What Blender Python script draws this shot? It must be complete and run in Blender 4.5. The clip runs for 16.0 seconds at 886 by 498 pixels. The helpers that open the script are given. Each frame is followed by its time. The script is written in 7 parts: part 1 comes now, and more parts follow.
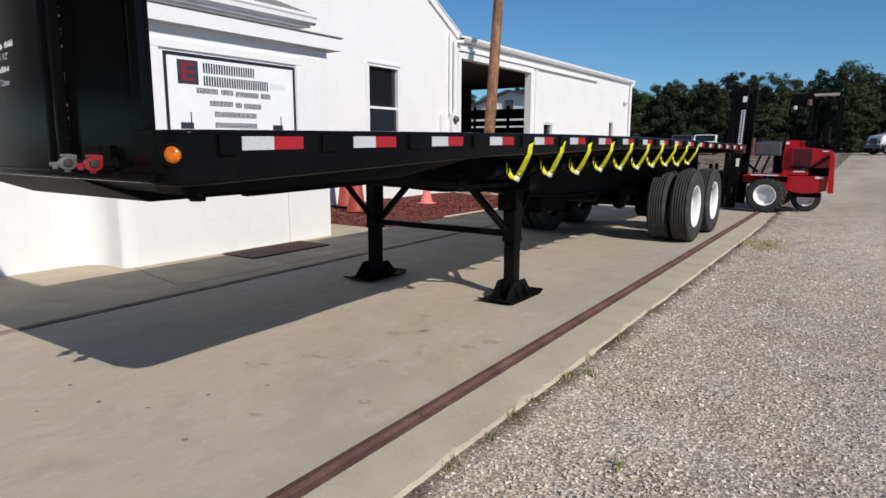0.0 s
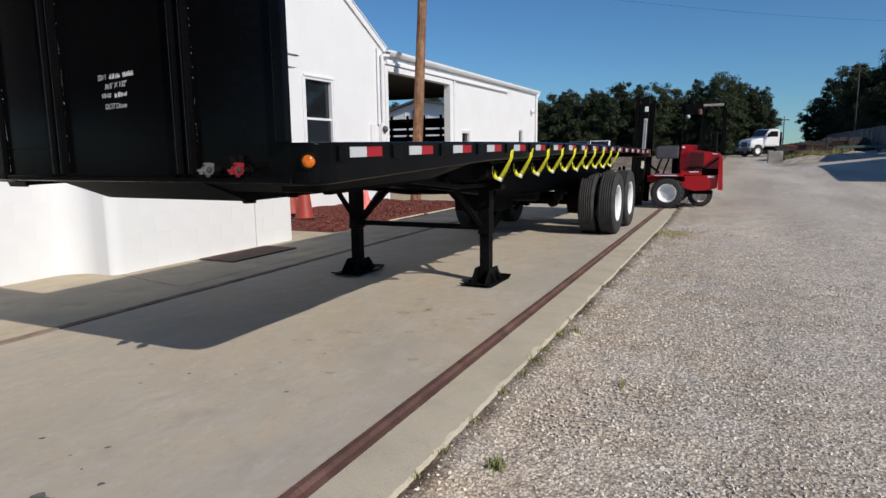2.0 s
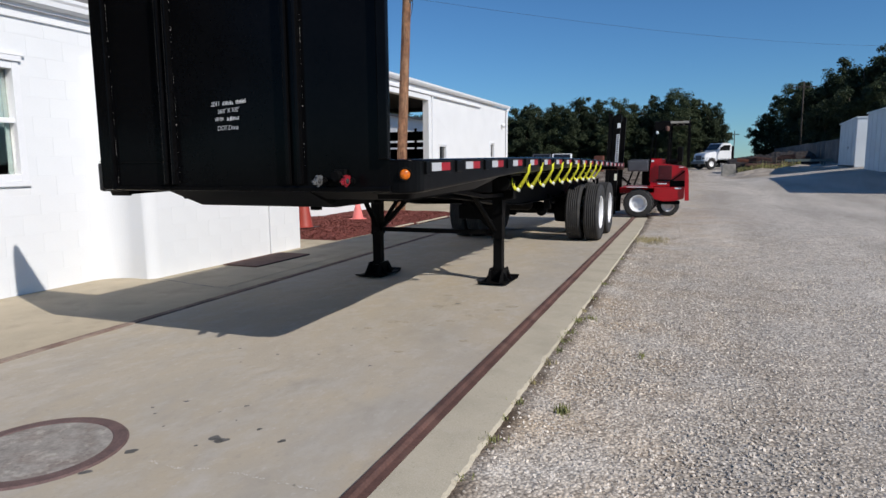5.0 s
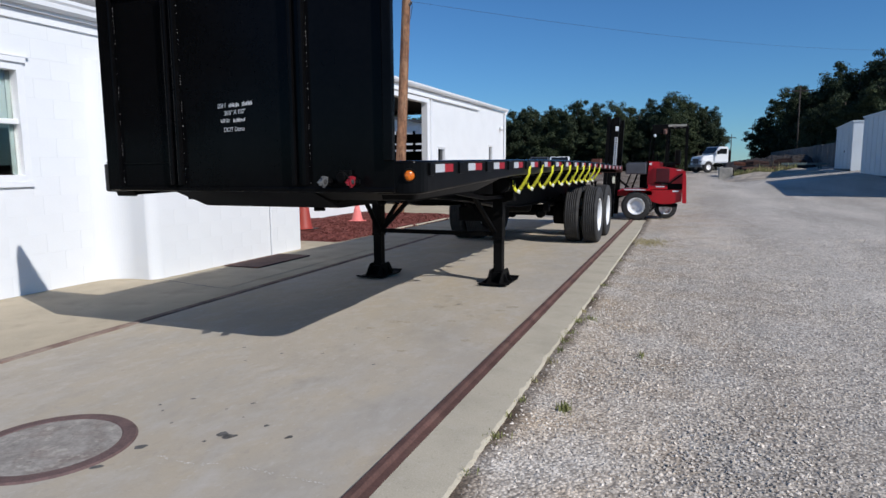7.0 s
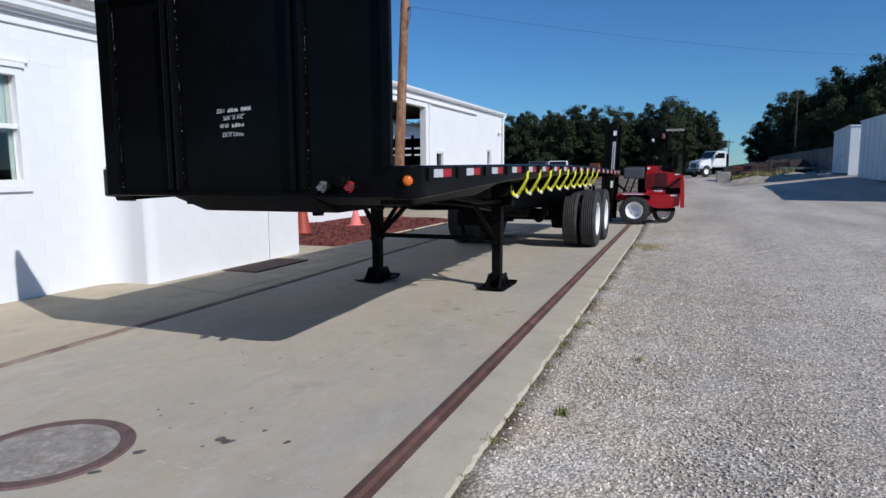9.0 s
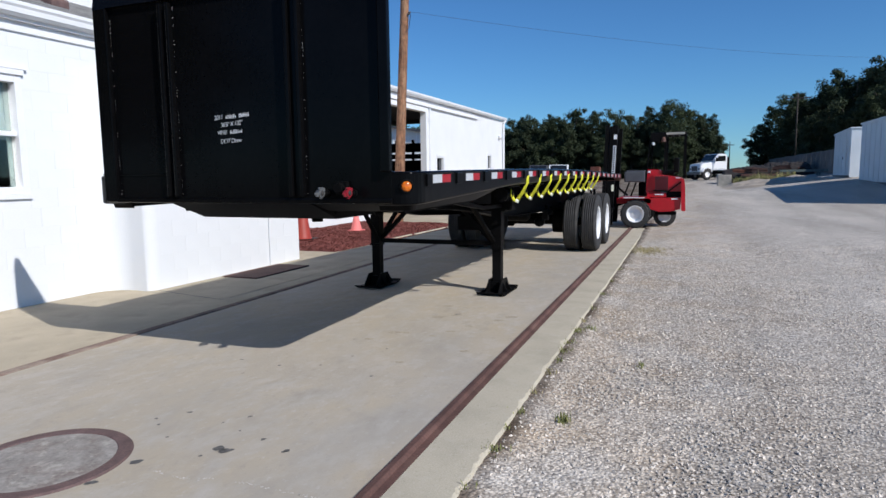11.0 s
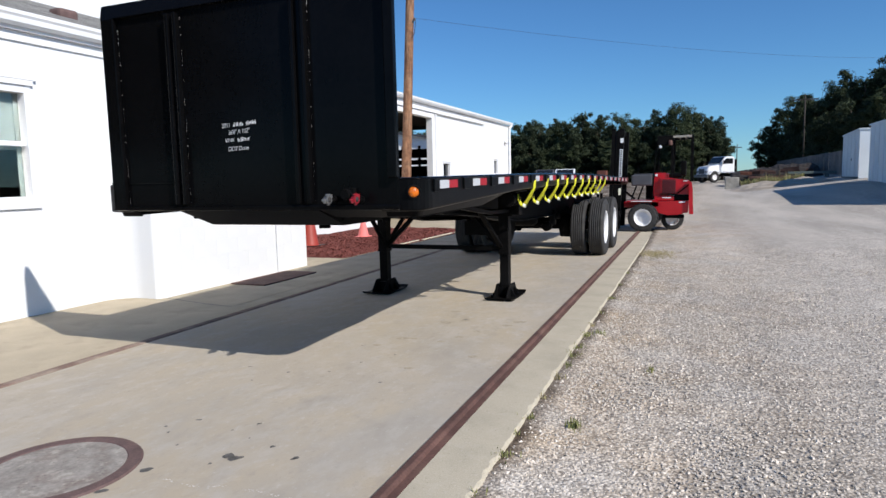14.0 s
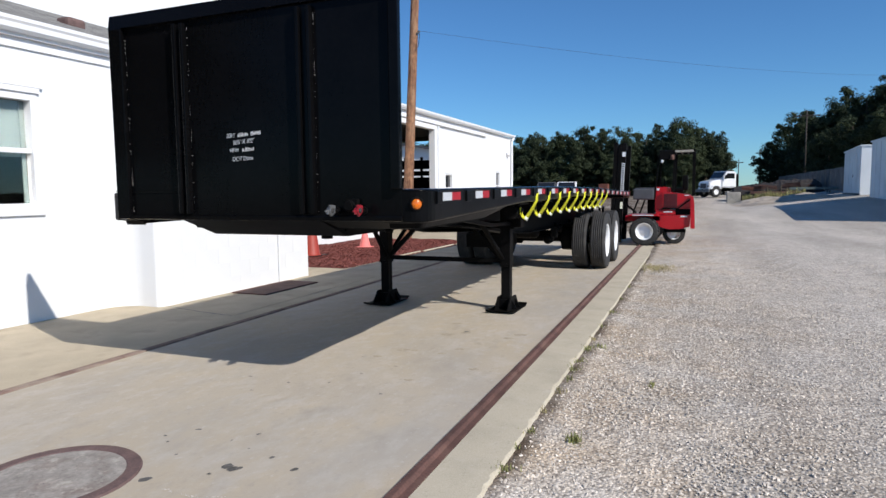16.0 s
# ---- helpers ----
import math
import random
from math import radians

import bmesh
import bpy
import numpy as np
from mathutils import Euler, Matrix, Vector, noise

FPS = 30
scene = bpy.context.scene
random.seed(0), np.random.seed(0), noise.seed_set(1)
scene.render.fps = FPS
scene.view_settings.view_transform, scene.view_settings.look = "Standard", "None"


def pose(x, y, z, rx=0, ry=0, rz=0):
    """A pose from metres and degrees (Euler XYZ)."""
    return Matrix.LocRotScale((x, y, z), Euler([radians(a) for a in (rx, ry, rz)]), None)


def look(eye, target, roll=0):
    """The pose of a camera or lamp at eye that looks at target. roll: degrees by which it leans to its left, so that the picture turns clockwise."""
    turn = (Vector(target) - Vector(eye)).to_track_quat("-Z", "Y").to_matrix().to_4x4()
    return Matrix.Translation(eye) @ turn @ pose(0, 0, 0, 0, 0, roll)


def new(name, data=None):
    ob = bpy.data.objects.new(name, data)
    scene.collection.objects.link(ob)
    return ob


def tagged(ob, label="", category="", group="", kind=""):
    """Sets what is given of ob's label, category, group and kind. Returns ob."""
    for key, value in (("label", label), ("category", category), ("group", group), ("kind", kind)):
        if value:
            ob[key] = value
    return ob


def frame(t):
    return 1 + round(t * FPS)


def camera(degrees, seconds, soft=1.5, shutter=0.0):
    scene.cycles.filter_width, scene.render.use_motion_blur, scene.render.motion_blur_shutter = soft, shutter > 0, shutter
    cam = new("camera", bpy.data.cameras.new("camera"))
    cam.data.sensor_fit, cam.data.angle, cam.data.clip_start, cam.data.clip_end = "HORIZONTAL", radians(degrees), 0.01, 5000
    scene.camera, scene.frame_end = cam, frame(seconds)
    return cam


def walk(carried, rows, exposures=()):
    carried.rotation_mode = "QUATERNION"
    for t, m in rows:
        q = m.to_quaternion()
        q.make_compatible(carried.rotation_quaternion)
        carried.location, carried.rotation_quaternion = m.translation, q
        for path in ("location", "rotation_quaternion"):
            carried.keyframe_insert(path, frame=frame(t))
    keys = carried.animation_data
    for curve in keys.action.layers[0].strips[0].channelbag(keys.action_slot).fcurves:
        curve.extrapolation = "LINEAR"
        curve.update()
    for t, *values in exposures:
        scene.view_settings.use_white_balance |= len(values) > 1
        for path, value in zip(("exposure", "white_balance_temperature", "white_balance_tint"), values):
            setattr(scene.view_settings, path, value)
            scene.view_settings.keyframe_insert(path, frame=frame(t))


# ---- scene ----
EXPO = [(0.0, -0.11, 6750, 10), (2.5, -0.19, 6690, 10), (4.0, -0.13, 6650, 10), (6.3, -0.15, 6150, 10), (7.2, -0.17, 6100, 10), (8.0, -0.27, 6000, 10), (9.0, -0.17, 6000, 10), (11.4, 0.03, 6130, 10), (12.5, 0.15, 6270, 10), (16.0, 0.16, 6370, 10)]
cam = camera(70.0, 16.0)
PATH = [
    (0, (3.215, -1.269, 1.283), (2.107, 0.364, 0.956), 0.2),
    (0.5, (3.161, -1.567, 1.267), (2.186, 0.153, 0.963), -1.2),
    (1, (3.131, -1.842, 1.269), (2.213, -0.092, 0.965), 0.3),
    (1.5, (3.095, -2.1, 1.272), (2.165, -0.363, 0.932), 0.1),
    (2, (3.009, -2.347, 1.277), (2.16, -0.561, 0.975), -0.7),
    (2.5, (2.947, -2.579, 1.289), (2.126, -0.774, 1.025), -0.3),
    (3, (2.973, -2.785, 1.282), (2.124, -0.998, 0.991), -0.3),
    (3.5, (2.897, -2.952, 1.294), (2.098, -1.142, 1.004), -0.2),
    (4, (2.778, -3.117, 1.301), (2.061, -1.273, 1.01), -1.8),
    (4.2, (2.768, -3.164, 1.303), (2.039, -1.321, 1.036), -1.1),
    (6.3, (2.742, -3.326, 1.295), (2.005, -1.485, 1.031), -0.2),
    (6.5, (2.743, -3.332, 1.297), (2.012, -1.488, 1.042), 0.1),
    (7, (2.741, -3.342, 1.293), (2.012, -1.497, 1.035), -0.4),
    (7.5, (2.739, -3.357, 1.295), (1.991, -1.518, 1.055), -0.3),
    (8, (2.736, -3.367, 1.298), (1.98, -1.529, 1.077), -0.2),
    (8.5, (2.74, -3.362, 1.299), (1.995, -1.52, 1.073), -0.1),
    (9, (2.745, -3.349, 1.298), (2.02, -1.501, 1.053), -0.4),
    (9.2, (2.754, -3.345, 1.316), (2.016, -1.5, 1.09), -0.3),
    (11.5, (2.746, -3.319, 1.301), (2.017, -1.471, 1.069), -0.8),
    (12, (2.747, -3.316, 1.299), (1.994, -1.477, 1.076), -0.9),
    (12.5, (2.744, -3.31, 1.298), (1.994, -1.473, 1.048), -0.9),
    (13, (2.734, -3.303, 1.294), (1.983, -1.469, 1.028), -1.0),
    (13.5, (2.735, -3.31, 1.301), (1.969, -1.477, 1.064), -0.8),
    (14, (2.741, -3.318, 1.304), (1.991, -1.477, 1.09), -1.3),
    (14.5, (2.738, -3.322, 1.31), (1.978, -1.482, 1.126), -0.6),
    (15, (2.733, -3.326, 1.311), (1.944, -1.496, 1.136), -0.5),
    (15.5, (2.737, -3.33, 1.311), (1.96, -1.495, 1.138), -0.4),
    (16, (2.737, -3.327, 1.311), (1.983, -1.483, 1.132), -0.6),
]
walk(cam, [(t, look(eye, target, roll)) for t, eye, target, roll in PATH], EXPO)

# ---- world, sun, exposure ----
SUN_K, SUN_Q = 1.25, 0.505          # shadow shift in -x and +y per metre of height
sun_dir = Vector((SUN_K, -SUN_Q, 1.0)).normalized()
world = bpy.data.worlds.new("sky")
scene.world = world
world.use_nodes = True
wn, wl = world.node_tree.nodes, world.node_tree.links
sky = wn.new("ShaderNodeTexSky")
sky.sky_type = "NISHITA"
sky.sun_disc = False
sky.sun_elevation = math.asin(sun_dir.z)
sky.sun_rotation = math.atan2(sun_dir.x, sun_dir.y)
sky.altitude = 200.0
sky.air_density, sky.dust_density, sky.ozone_density = 1.0, 0.0, 4.0
wn["Background"].inputs["Strength"].default_value = 0.080
tint = wn.new("ShaderNodeMix")
tint.data_type, tint.blend_type = "RGBA", "MULTIPLY"
tint.inputs["Factor"].default_value = 1.0
tint.inputs["B"].default_value = (0.60, 0.97, 1.27, 1.0)
wl.new(sky.outputs["Color"], tint.inputs["A"])
wl.new(tint.outputs["Result"], wn["Background"].inputs["Color"])
sun = new("sun", bpy.data.lights.new("sun", "SUN"))
sun.data.energy, sun.data.angle, sun.data.color = 4.7, radians(0.53), (1.0, 0.945, 0.875)
sun.matrix_world = look((0, 0, 30), tuple(Vector((0, 0, 30)) - sun_dir))


# ---- materials ----
def mat(name, col, rough=0.6, metal=0.0, var=0.12, scale=6.0, fine=60.0, bump=0.15, dist=0.004, spec=0.5, stain=None, island=0.0, coat=0.0, objrand=0.0, long=1.0, tall=1.0):
    """Two scales of colour variation, optional stains and fine relief."""
    m = bpy.data.materials.new(name)
    m.use_nodes = True
    n, l = m.node_tree.nodes, m.node_tree.links
    b = n["Principled BSDF"]
    b.inputs["Roughness"].default_value, b.inputs["Metallic"].default_value = rough, metal
    b.inputs["Specular IOR Level"].default_value = spec
    b.inputs["Coat Weight"].default_value = coat
    geo = n.new("ShaderNodeTexCoord")
    stretch = n.new("ShaderNodeVectorMath")
    stretch.operation = "MULTIPLY"
    stretch.inputs[1].default_value = (1.0, long, tall)
    l.new(geo.outputs["Object"], stretch.inputs[0])
    n1 = n.new("ShaderNodeTexNoise")
    n1.inputs["Scale"].default_value, n1.inputs["Detail"].default_value = scale, 6
    n2 = n.new("ShaderNodeTexNoise")
    n2.inputs["Scale"].default_value, n2.inputs["Detail"].default_value = fine, 3
    l.new(geo.outputs["Object"], n1.inputs["Vector"])
    l.new(geo.outputs["Object"], n2.inputs["Vector"])
    r1 = n.new("ShaderNodeMapRange")
    r1.inputs["From Min"].default_value, r1.inputs["From Max"].default_value = 0.3, 0.7
    r1.inputs["To Min"].default_value, r1.inputs["To Max"].default_value = 1 - var, 1 + var
    l.new(n1.outputs["Fac"], r1.inputs["Value"])
    r2 = n.new("ShaderNodeMapRange")
    r2.inputs["From Min"].default_value, r2.inputs["From Max"].default_value = 0.3, 0.7
    r2.inputs["To Min"].default_value, r2.inputs["To Max"].default_value = 1 - var * 0.6, 1 + var * 0.6
    l.new(n2.outputs["Fac"], r2.inputs["Value"])
    mul = n.new("ShaderNodeMath")
    mul.operation = "MULTIPLY"
    l.new(r1.outputs[0], mul.inputs[0])
    l.new(r2.outputs[0], mul.inputs[1])
    last = mul.outputs[0]
    for amount, src in ((island, "Random Per Island"), (objrand, "Random")):
        if amount:
            g = n.new("ShaderNodeNewGeometry" if src != "Random" else "ShaderNodeObjectInfo")
            r3 = n.new("ShaderNodeMapRange")
            r3.inputs["To Min"].default_value, r3.inputs["To Max"].default_value = 1 - amount, 1 + amount
            l.new(g.outputs[src], r3.inputs["Value"])
            mm = n.new("ShaderNodeMath")
            mm.operation = "MULTIPLY"
            l.new(last, mm.inputs[0])
            l.new(r3.outputs[0], mm.inputs[1])
            last = mm.outputs[0]
    vm = n.new("ShaderNodeVectorMath")
    vm.operation = "SCALE"
    vm.inputs[0].default_value = col
    l.new(last, vm.inputs["Scale"])
    out = vm.outputs[0]
    for scol, sscale, lo, hi, amount in ([stain] if stain and not isinstance(stain, list) else stain or []):
        n3 = n.new("ShaderNodeTexNoise")
        n3.inputs["Scale"].default_value, n3.inputs["Detail"].default_value = sscale, 8
        n3.inputs["Roughness"].default_value = 0.65
        l.new(stretch.outputs[0], n3.inputs["Vector"])
        r3 = n.new("ShaderNodeMapRange")
        r3.inputs["From Min"].default_value, r3.inputs["From Max"].default_value = lo, hi
        r3.inputs["To Max"].default_value = amount
        l.new(n3.outputs["Fac"], r3.inputs["Value"])
        mx = n.new("ShaderNodeMix")
        mx.data_type = "RGBA"
        l.new(r3.outputs[0], mx.inputs["Factor"])
        l.new(out, mx.inputs["A"])
        mx.inputs["B"].default_value = (*scol, 1)
        out = mx.outputs["Result"]
    l.new(out, b.inputs["Base Color"])
    if bump:
        bp = n.new("ShaderNodeBump")
        bp.inputs["Strength"].default_value, bp.inputs["Distance"].default_value = bump, dist
        l.new(n2.outputs["Fac"], bp.inputs["Height"])
        l.new(bp.outputs["Normal"], b.inputs["Normal"])
    return m


def gravel_mat():
    m = bpy.data.materials.new("gravel")
    m.use_nodes = True
    n, l = m.node_tree.nodes, m.node_tree.links
    b = n["Principled BSDF"]
    b.inputs["Roughness"].default_value = 0.9
    b.inputs["Specular IOR Level"].default_value = 0.2
    geo = n.new("ShaderNodeTexCoord")
    v = n.new("ShaderNodeTexVoronoi")
    v.inputs["Scale"].default_value = 60
    v2 = n.new("ShaderNodeTexVoronoi")
    v2.inputs["Scale"].default_value = 34
    big = n.new("ShaderNodeTexNoise")
    big.inputs["Scale"].default_value, big.inputs["Detail"].default_value = 0.55, 7
    mid = n.new("ShaderNodeTexNoise")
    mid.inputs["Scale"].default_value, mid.inputs["Detail"].default_value = 5, 5
    for t in (v, v2, mid):
        l.new(geo.outputs["Object"], t.inputs["Vector"])
    ramp = n.new("ShaderNodeValToRGB")
    e = ramp.color_ramp.elements
    e[0].position, e[0].color = 0.0, (0.315, 0.278, 0.238, 1)
    e[1].position, e[1].color = 1.0, (0.715, 0.65, 0.568, 1)
    k = ramp.color_ramp.elements.new(0.5)
    k.color = (0.53, 0.477, 0.41, 1)
    sep = n.new("ShaderNodeSeparateColor")
    l.new(v.outputs["Color"], sep.inputs[0])
    l.new(sep.outputs[0], ramp.inputs[0])
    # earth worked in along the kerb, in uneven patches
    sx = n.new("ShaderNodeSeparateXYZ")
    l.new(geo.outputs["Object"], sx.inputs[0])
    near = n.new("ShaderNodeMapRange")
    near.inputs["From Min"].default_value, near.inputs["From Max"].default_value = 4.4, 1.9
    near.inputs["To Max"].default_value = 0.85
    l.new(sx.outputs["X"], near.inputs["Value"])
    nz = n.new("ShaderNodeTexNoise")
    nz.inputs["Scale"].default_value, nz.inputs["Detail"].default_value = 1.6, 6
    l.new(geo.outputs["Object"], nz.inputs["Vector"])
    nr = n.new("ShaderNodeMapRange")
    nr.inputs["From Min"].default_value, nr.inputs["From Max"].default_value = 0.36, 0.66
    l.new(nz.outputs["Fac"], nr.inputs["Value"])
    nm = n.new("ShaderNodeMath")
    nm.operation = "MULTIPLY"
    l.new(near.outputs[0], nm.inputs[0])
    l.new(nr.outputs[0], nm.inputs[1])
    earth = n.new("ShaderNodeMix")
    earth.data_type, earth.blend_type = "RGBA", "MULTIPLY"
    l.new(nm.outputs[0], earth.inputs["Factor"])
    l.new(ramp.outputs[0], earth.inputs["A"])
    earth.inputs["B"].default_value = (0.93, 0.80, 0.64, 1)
    off = n.new("ShaderNodeMath")
    off.operation = "MULTIPLY_ADD"
    off.inputs[1].default_value = 0.0095
    l.new(sx.outputs["Y"], off.inputs[0])
    l.new(sx.outputs["X"], off.inputs[2])
    band = n.new("ShaderNodeMapRange")
    band.inputs["From Min"].default_value, band.inputs["From Max"].default_value = 2.00, 1.90
    l.new(off.outputs[0], band.inputs["Value"])
    bm_ = n.new("ShaderNodeMath")
    bm_.operation = "MULTIPLY"
    l.new(band.outputs[0], bm_.inputs[0])
    earthy = n.new("ShaderNodeMapRange")
    earthy.inputs["From Min"].default_value, earthy.inputs["From Max"].default_value = 0.32, 0.60
    earthy.inputs["To Min"].default_value, earthy.inputs["To Max"].default_value = 0.25, 1.0
    l.new(nz.outputs["Fac"], earthy.inputs["Value"])
    l.new(earthy.outputs[0], bm_.inputs[1])
    soil = n.new("ShaderNodeMix")
    soil.data_type = "RGBA"
    l.new(bm_.outputs[0], soil.inputs["Factor"])
    l.new(earth.outputs["Result"], soil.inputs["A"])
    soil.inputs["B"].default_value = (0.10, 0.072, 0.05, 1)
    # loose against packed patches, drawn out along the wheel tracks
    tr = n.new("ShaderNodeVectorMath")
    tr.operation = "MULTIPLY"
    tr.inputs[1].default_value = (1.3, 0.3, 1.0)
    l.new(geo.outputs["Object"], tr.inputs[0])
    mr = n.new("ShaderNodeMapRange")
    mr.inputs["From Min"].default_value, mr.inputs["From Max"].default_value = 0.35, 0.68
    mr.inputs["To Min"].default_value, mr.inputs["To Max"].default_value = 0.80, 1.12
    l.new(tr.outputs[0], big.inputs["Vector"])
    l.new(big.outputs["Fac"], mr.inputs["Value"])
    mr2 = n.new("ShaderNodeMapRange")
    mr2.inputs["From Min"].default_value, mr2.inputs["From Max"].default_value = 0.3, 0.7
    mr2.inputs["To Min"].default_value, mr2.inputs["To Max"].default_value = 0.86, 1.12
    l.new(mid.outputs["Fac"], mr2.inputs["Value"])
    mm = n.new("ShaderNodeMath")
    mm.operation = "MULTIPLY"
    l.new(mr.outputs[0], mm.inputs[0])
    l.new(mr2.outputs[0], mm.inputs[1])
    vm = n.new("ShaderNodeVectorMath")
    vm.operation = "SCALE"
    # gaps between the stones, their shade put into the colour
    gap = n.new("ShaderNodeMapRange")
    gap.inputs["From Min"].default_value, gap.inputs["From Max"].default_value = 0.38, 0.72
    gap.inputs["To Min"].default_value, gap.inputs["To Max"].default_value = 1.07, 0.66
    l.new(v.outputs["Distance"], gap.inputs["Value"])
    sh = n.new("ShaderNodeVectorMath")
    sh.operation = "SCALE"
    l.new(soil.outputs["Result"], sh.inputs[0])
    l.new(gap.outputs[0], sh.inputs["Scale"])
    l.new(sh.outputs[0], vm.inputs[0])
    l.new(mm.outputs[0], vm.inputs["Scale"])
    l.new(vm.outputs[0], b.inputs["Base Color"])
    add = n.new("ShaderNodeMath")
    l.new(v.outputs["Distance"], add.inputs[0])
    l.new(v2.outputs["Distance"], add.inputs[1])
    bp = n.new("ShaderNodeBump")
    bp.invert = True
    bp.inputs["Strength"].default_value, bp.inputs["Distance"].default_value = 0.75, 0.008
    l.new(add.outputs[0], bp.inputs["Height"])
    l.new(bp.outputs["Normal"], b.inputs["Normal"])
    return m


def glass_mat(name, col, rough=0.05):
    m = bpy.data.materials.new(name)
    m.use_nodes = True
    b = m.node_tree.nodes["Principled BSDF"]
    b.inputs["Base Color"].default_value = (*col, 1)
    b.inputs["Roughness"].default_value = rough
    b.inputs["Transmission Weight"].default_value = 0.0
    b.inputs["Specular IOR Level"].default_value = 0.8
    return m


def leaf_mat(name, col, var=0.3):
    m = mat(name, col, 0.6, var=0.25, scale=0.4, fine=2.0, bump=0, spec=0.06, island=var)
    b = m.node_tree.nodes["Principled BSDF"]
    b.inputs["Transmission Weight"].default_value = 0.0
    return m


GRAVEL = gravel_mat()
STONE = mat("gravel_stone", (0.575, 0.512, 0.438), 0.9, var=0.12, island=0.32, bump=0, spec=0.2)
CONC = mat("scale_concrete", (0.438, 0.384, 0.31), 0.85, var=0.09, scale=1.3, fine=90, bump=0.25, dist=0.002, spec=0.2, long=0.6,
           stain=[((0.455, 0.378, 0.268), 0.75, 0.42, 0.64, 0.85), ((0.52, 0.475, 0.41), 7.0, 0.50, 0.66, 0.45), ((0.33, 0.295, 0.25), 5.0, 0.54, 0.70, 0.5), ((0.30, 0.265, 0.225), 22, 0.56, 0.70, 0.4), ((0.375, 0.345, 0.30), 1.1, 0.45, 0.66, 0.7), ((0.50, 0.46, 0.405), 4.3, 0.52, 0.70, 0.5), ((0.26, 0.225, 0.175), 2.3, 0.60, 0.80, 0.5), ((0.13, 0.11, 0.09), 17, 0.69, 0.80, 0.5), ((0.56, 0.53, 0.475), 28, 0.60, 0.74, 0.55), ((0.26, 0.235, 0.205), 60, 0.60, 0.76, 0.5)])
APRON = mat("apron_concrete", (0.445, 0.378, 0.275), 0.88, var=0.13, scale=2.0, fine=110, bump=0.3, dist=0.002, spec=0.2,
            stain=[((0.25, 0.20, 0.145), 1.9, 0.54, 0.74, 0.6), ((0.52, 0.47, 0.39), 11.0, 0.62, 0.72, 0.6), ((0.22, 0.18, 0.13), 26.0, 0.62, 0.74, 0.5)])
CURBM = mat("curb_concrete", (0.475, 0.42, 0.318), 0.9, var=0.12, scale=3.0, fine=120, bump=0.5, dist=0.004, spec=0.2,
            stain=[((0.36, 0.305, 0.225), 3.0, 0.54, 0.74, 0.4), ((0.54, 0.49, 0.40), 9.0, 0.54, 0.7, 0.5), ((0.27, 0.23, 0.18), 32.0, 0.58, 0.70, 0.5), ((0.58, 0.52, 0.43), 60.0, 0.56, 0.70, 0.5)])
RUST = mat("rusty_steel", (0.118, 0.059, 0.046), 0.85, 0.1, var=0.3, scale=5, fine=70, bump=0.4, dist=0.002,
           stain=((0.20, 0.125, 0.092), 3.0, 0.5, 0.7, 0.5))
RUSTRIM = mat("rusted_rim", (0.135, 0.083, 0.075), 0.8, 0.1, var=0.25, scale=12, fine=90, bump=0.4)
MANH = mat("manhole_lid_concrete", (0.29, 0.262, 0.23), 0.9, var=0.25, scale=9, fine=60, bump=0.5,
           stain=[((0.18, 0.13, 0.105), 6, 0.48, 0.68, 0.7), ((0.46, 0.42, 0.36), 13, 0.54, 0.66, 0.75), ((0.10, 0.085, 0.075), 40, 0.58, 0.7, 0.6)])
BLACK = mat("black_gloss_paint", (0.0034, 0.0034, 0.0038), 0.16, 0.0, var=0.25, scale=2.5, fine=35, bump=0.03, dist=0.003, spec=0.09,
            stain=((0.006, 0.0055, 0.005), 3.0, 0.55, 0.8, 0.6))
BLACKR = mat("black_rail_paint", (0.0036, 0.0036, 0.004), 0.28, 0.0, var=0.3, scale=3, fine=30, bump=0.10, dist=0.004, spec=0.07,
             stain=((0.012, 0.0105, 0.009), 6, 0.58, 0.8, 0.5))
BLACKM = mat("black_chassis_paint", (0.0066, 0.0064, 0.0066), 0.42, 0.0, var=0.3, scale=4, fine=40, bump=0.12, dist=0.003,
             stain=((0.014, 0.012, 0.010), 5, 0.58, 0.8, 0.5), spec=0.025)
DECKM = mat("deck_black_boards", (0.02, 0.021, 0.024), 0.4, var=0.3, scale=3, fine=50, bump=0.2)
RUBBER = mat("tyre_rubber", (0.037, 0.036, 0.036), 0.78, var=0.25, scale=8, fine=80, bump=0.2, spec=0.3,
             stain=((0.10, 0.092, 0.08), 6, 0.5, 0.8, 0.35))
WHITERIM = mat("white_rim_paint", (0.80, 0.80, 0.81), 0.35, var=0.05, scale=8, bump=0.03)
WALLW = mat("white_block_paint", (0.735, 0.74, 0.745), 0.75, var=0.018, scale=1.5, fine=60, bump=0.3, dist=0.003, spec=0.25)
SIDING = mat("white_metal_siding", (0.76, 0.76, 0.76), 0.5, var=0.03, scale=1.2, fine=25, bump=0.08, spec=0.3,
             stain=((0.62, 0.60, 0.56), 1.2, 0.60, 0.8, 0.35))
TRIM = mat("white_trim_paint", (0.76, 0.76, 0.77), 0.5, var=0.03, scale=4, bump=0.05, spec=0.3)
SHINGLE = mat("grey_shingle", (0.20, 0.195, 0.185), 0.9, var=0.25, scale=9, fine=120, bump=0.5, dist=0.004, objrand=0.12)
# near-black: the shade of unlit rooms is put into the colour
SHADEIN = mat("interior_shade", (0.035, 0.033, 0.03), 0.9, var=0.2)
PANE = glass_mat("window_glass", (0.012, 0.013, 0.014))
CLEAR = glass_mat("clear_window_glass", (0.92, 0.95, 0.94), 0.02)
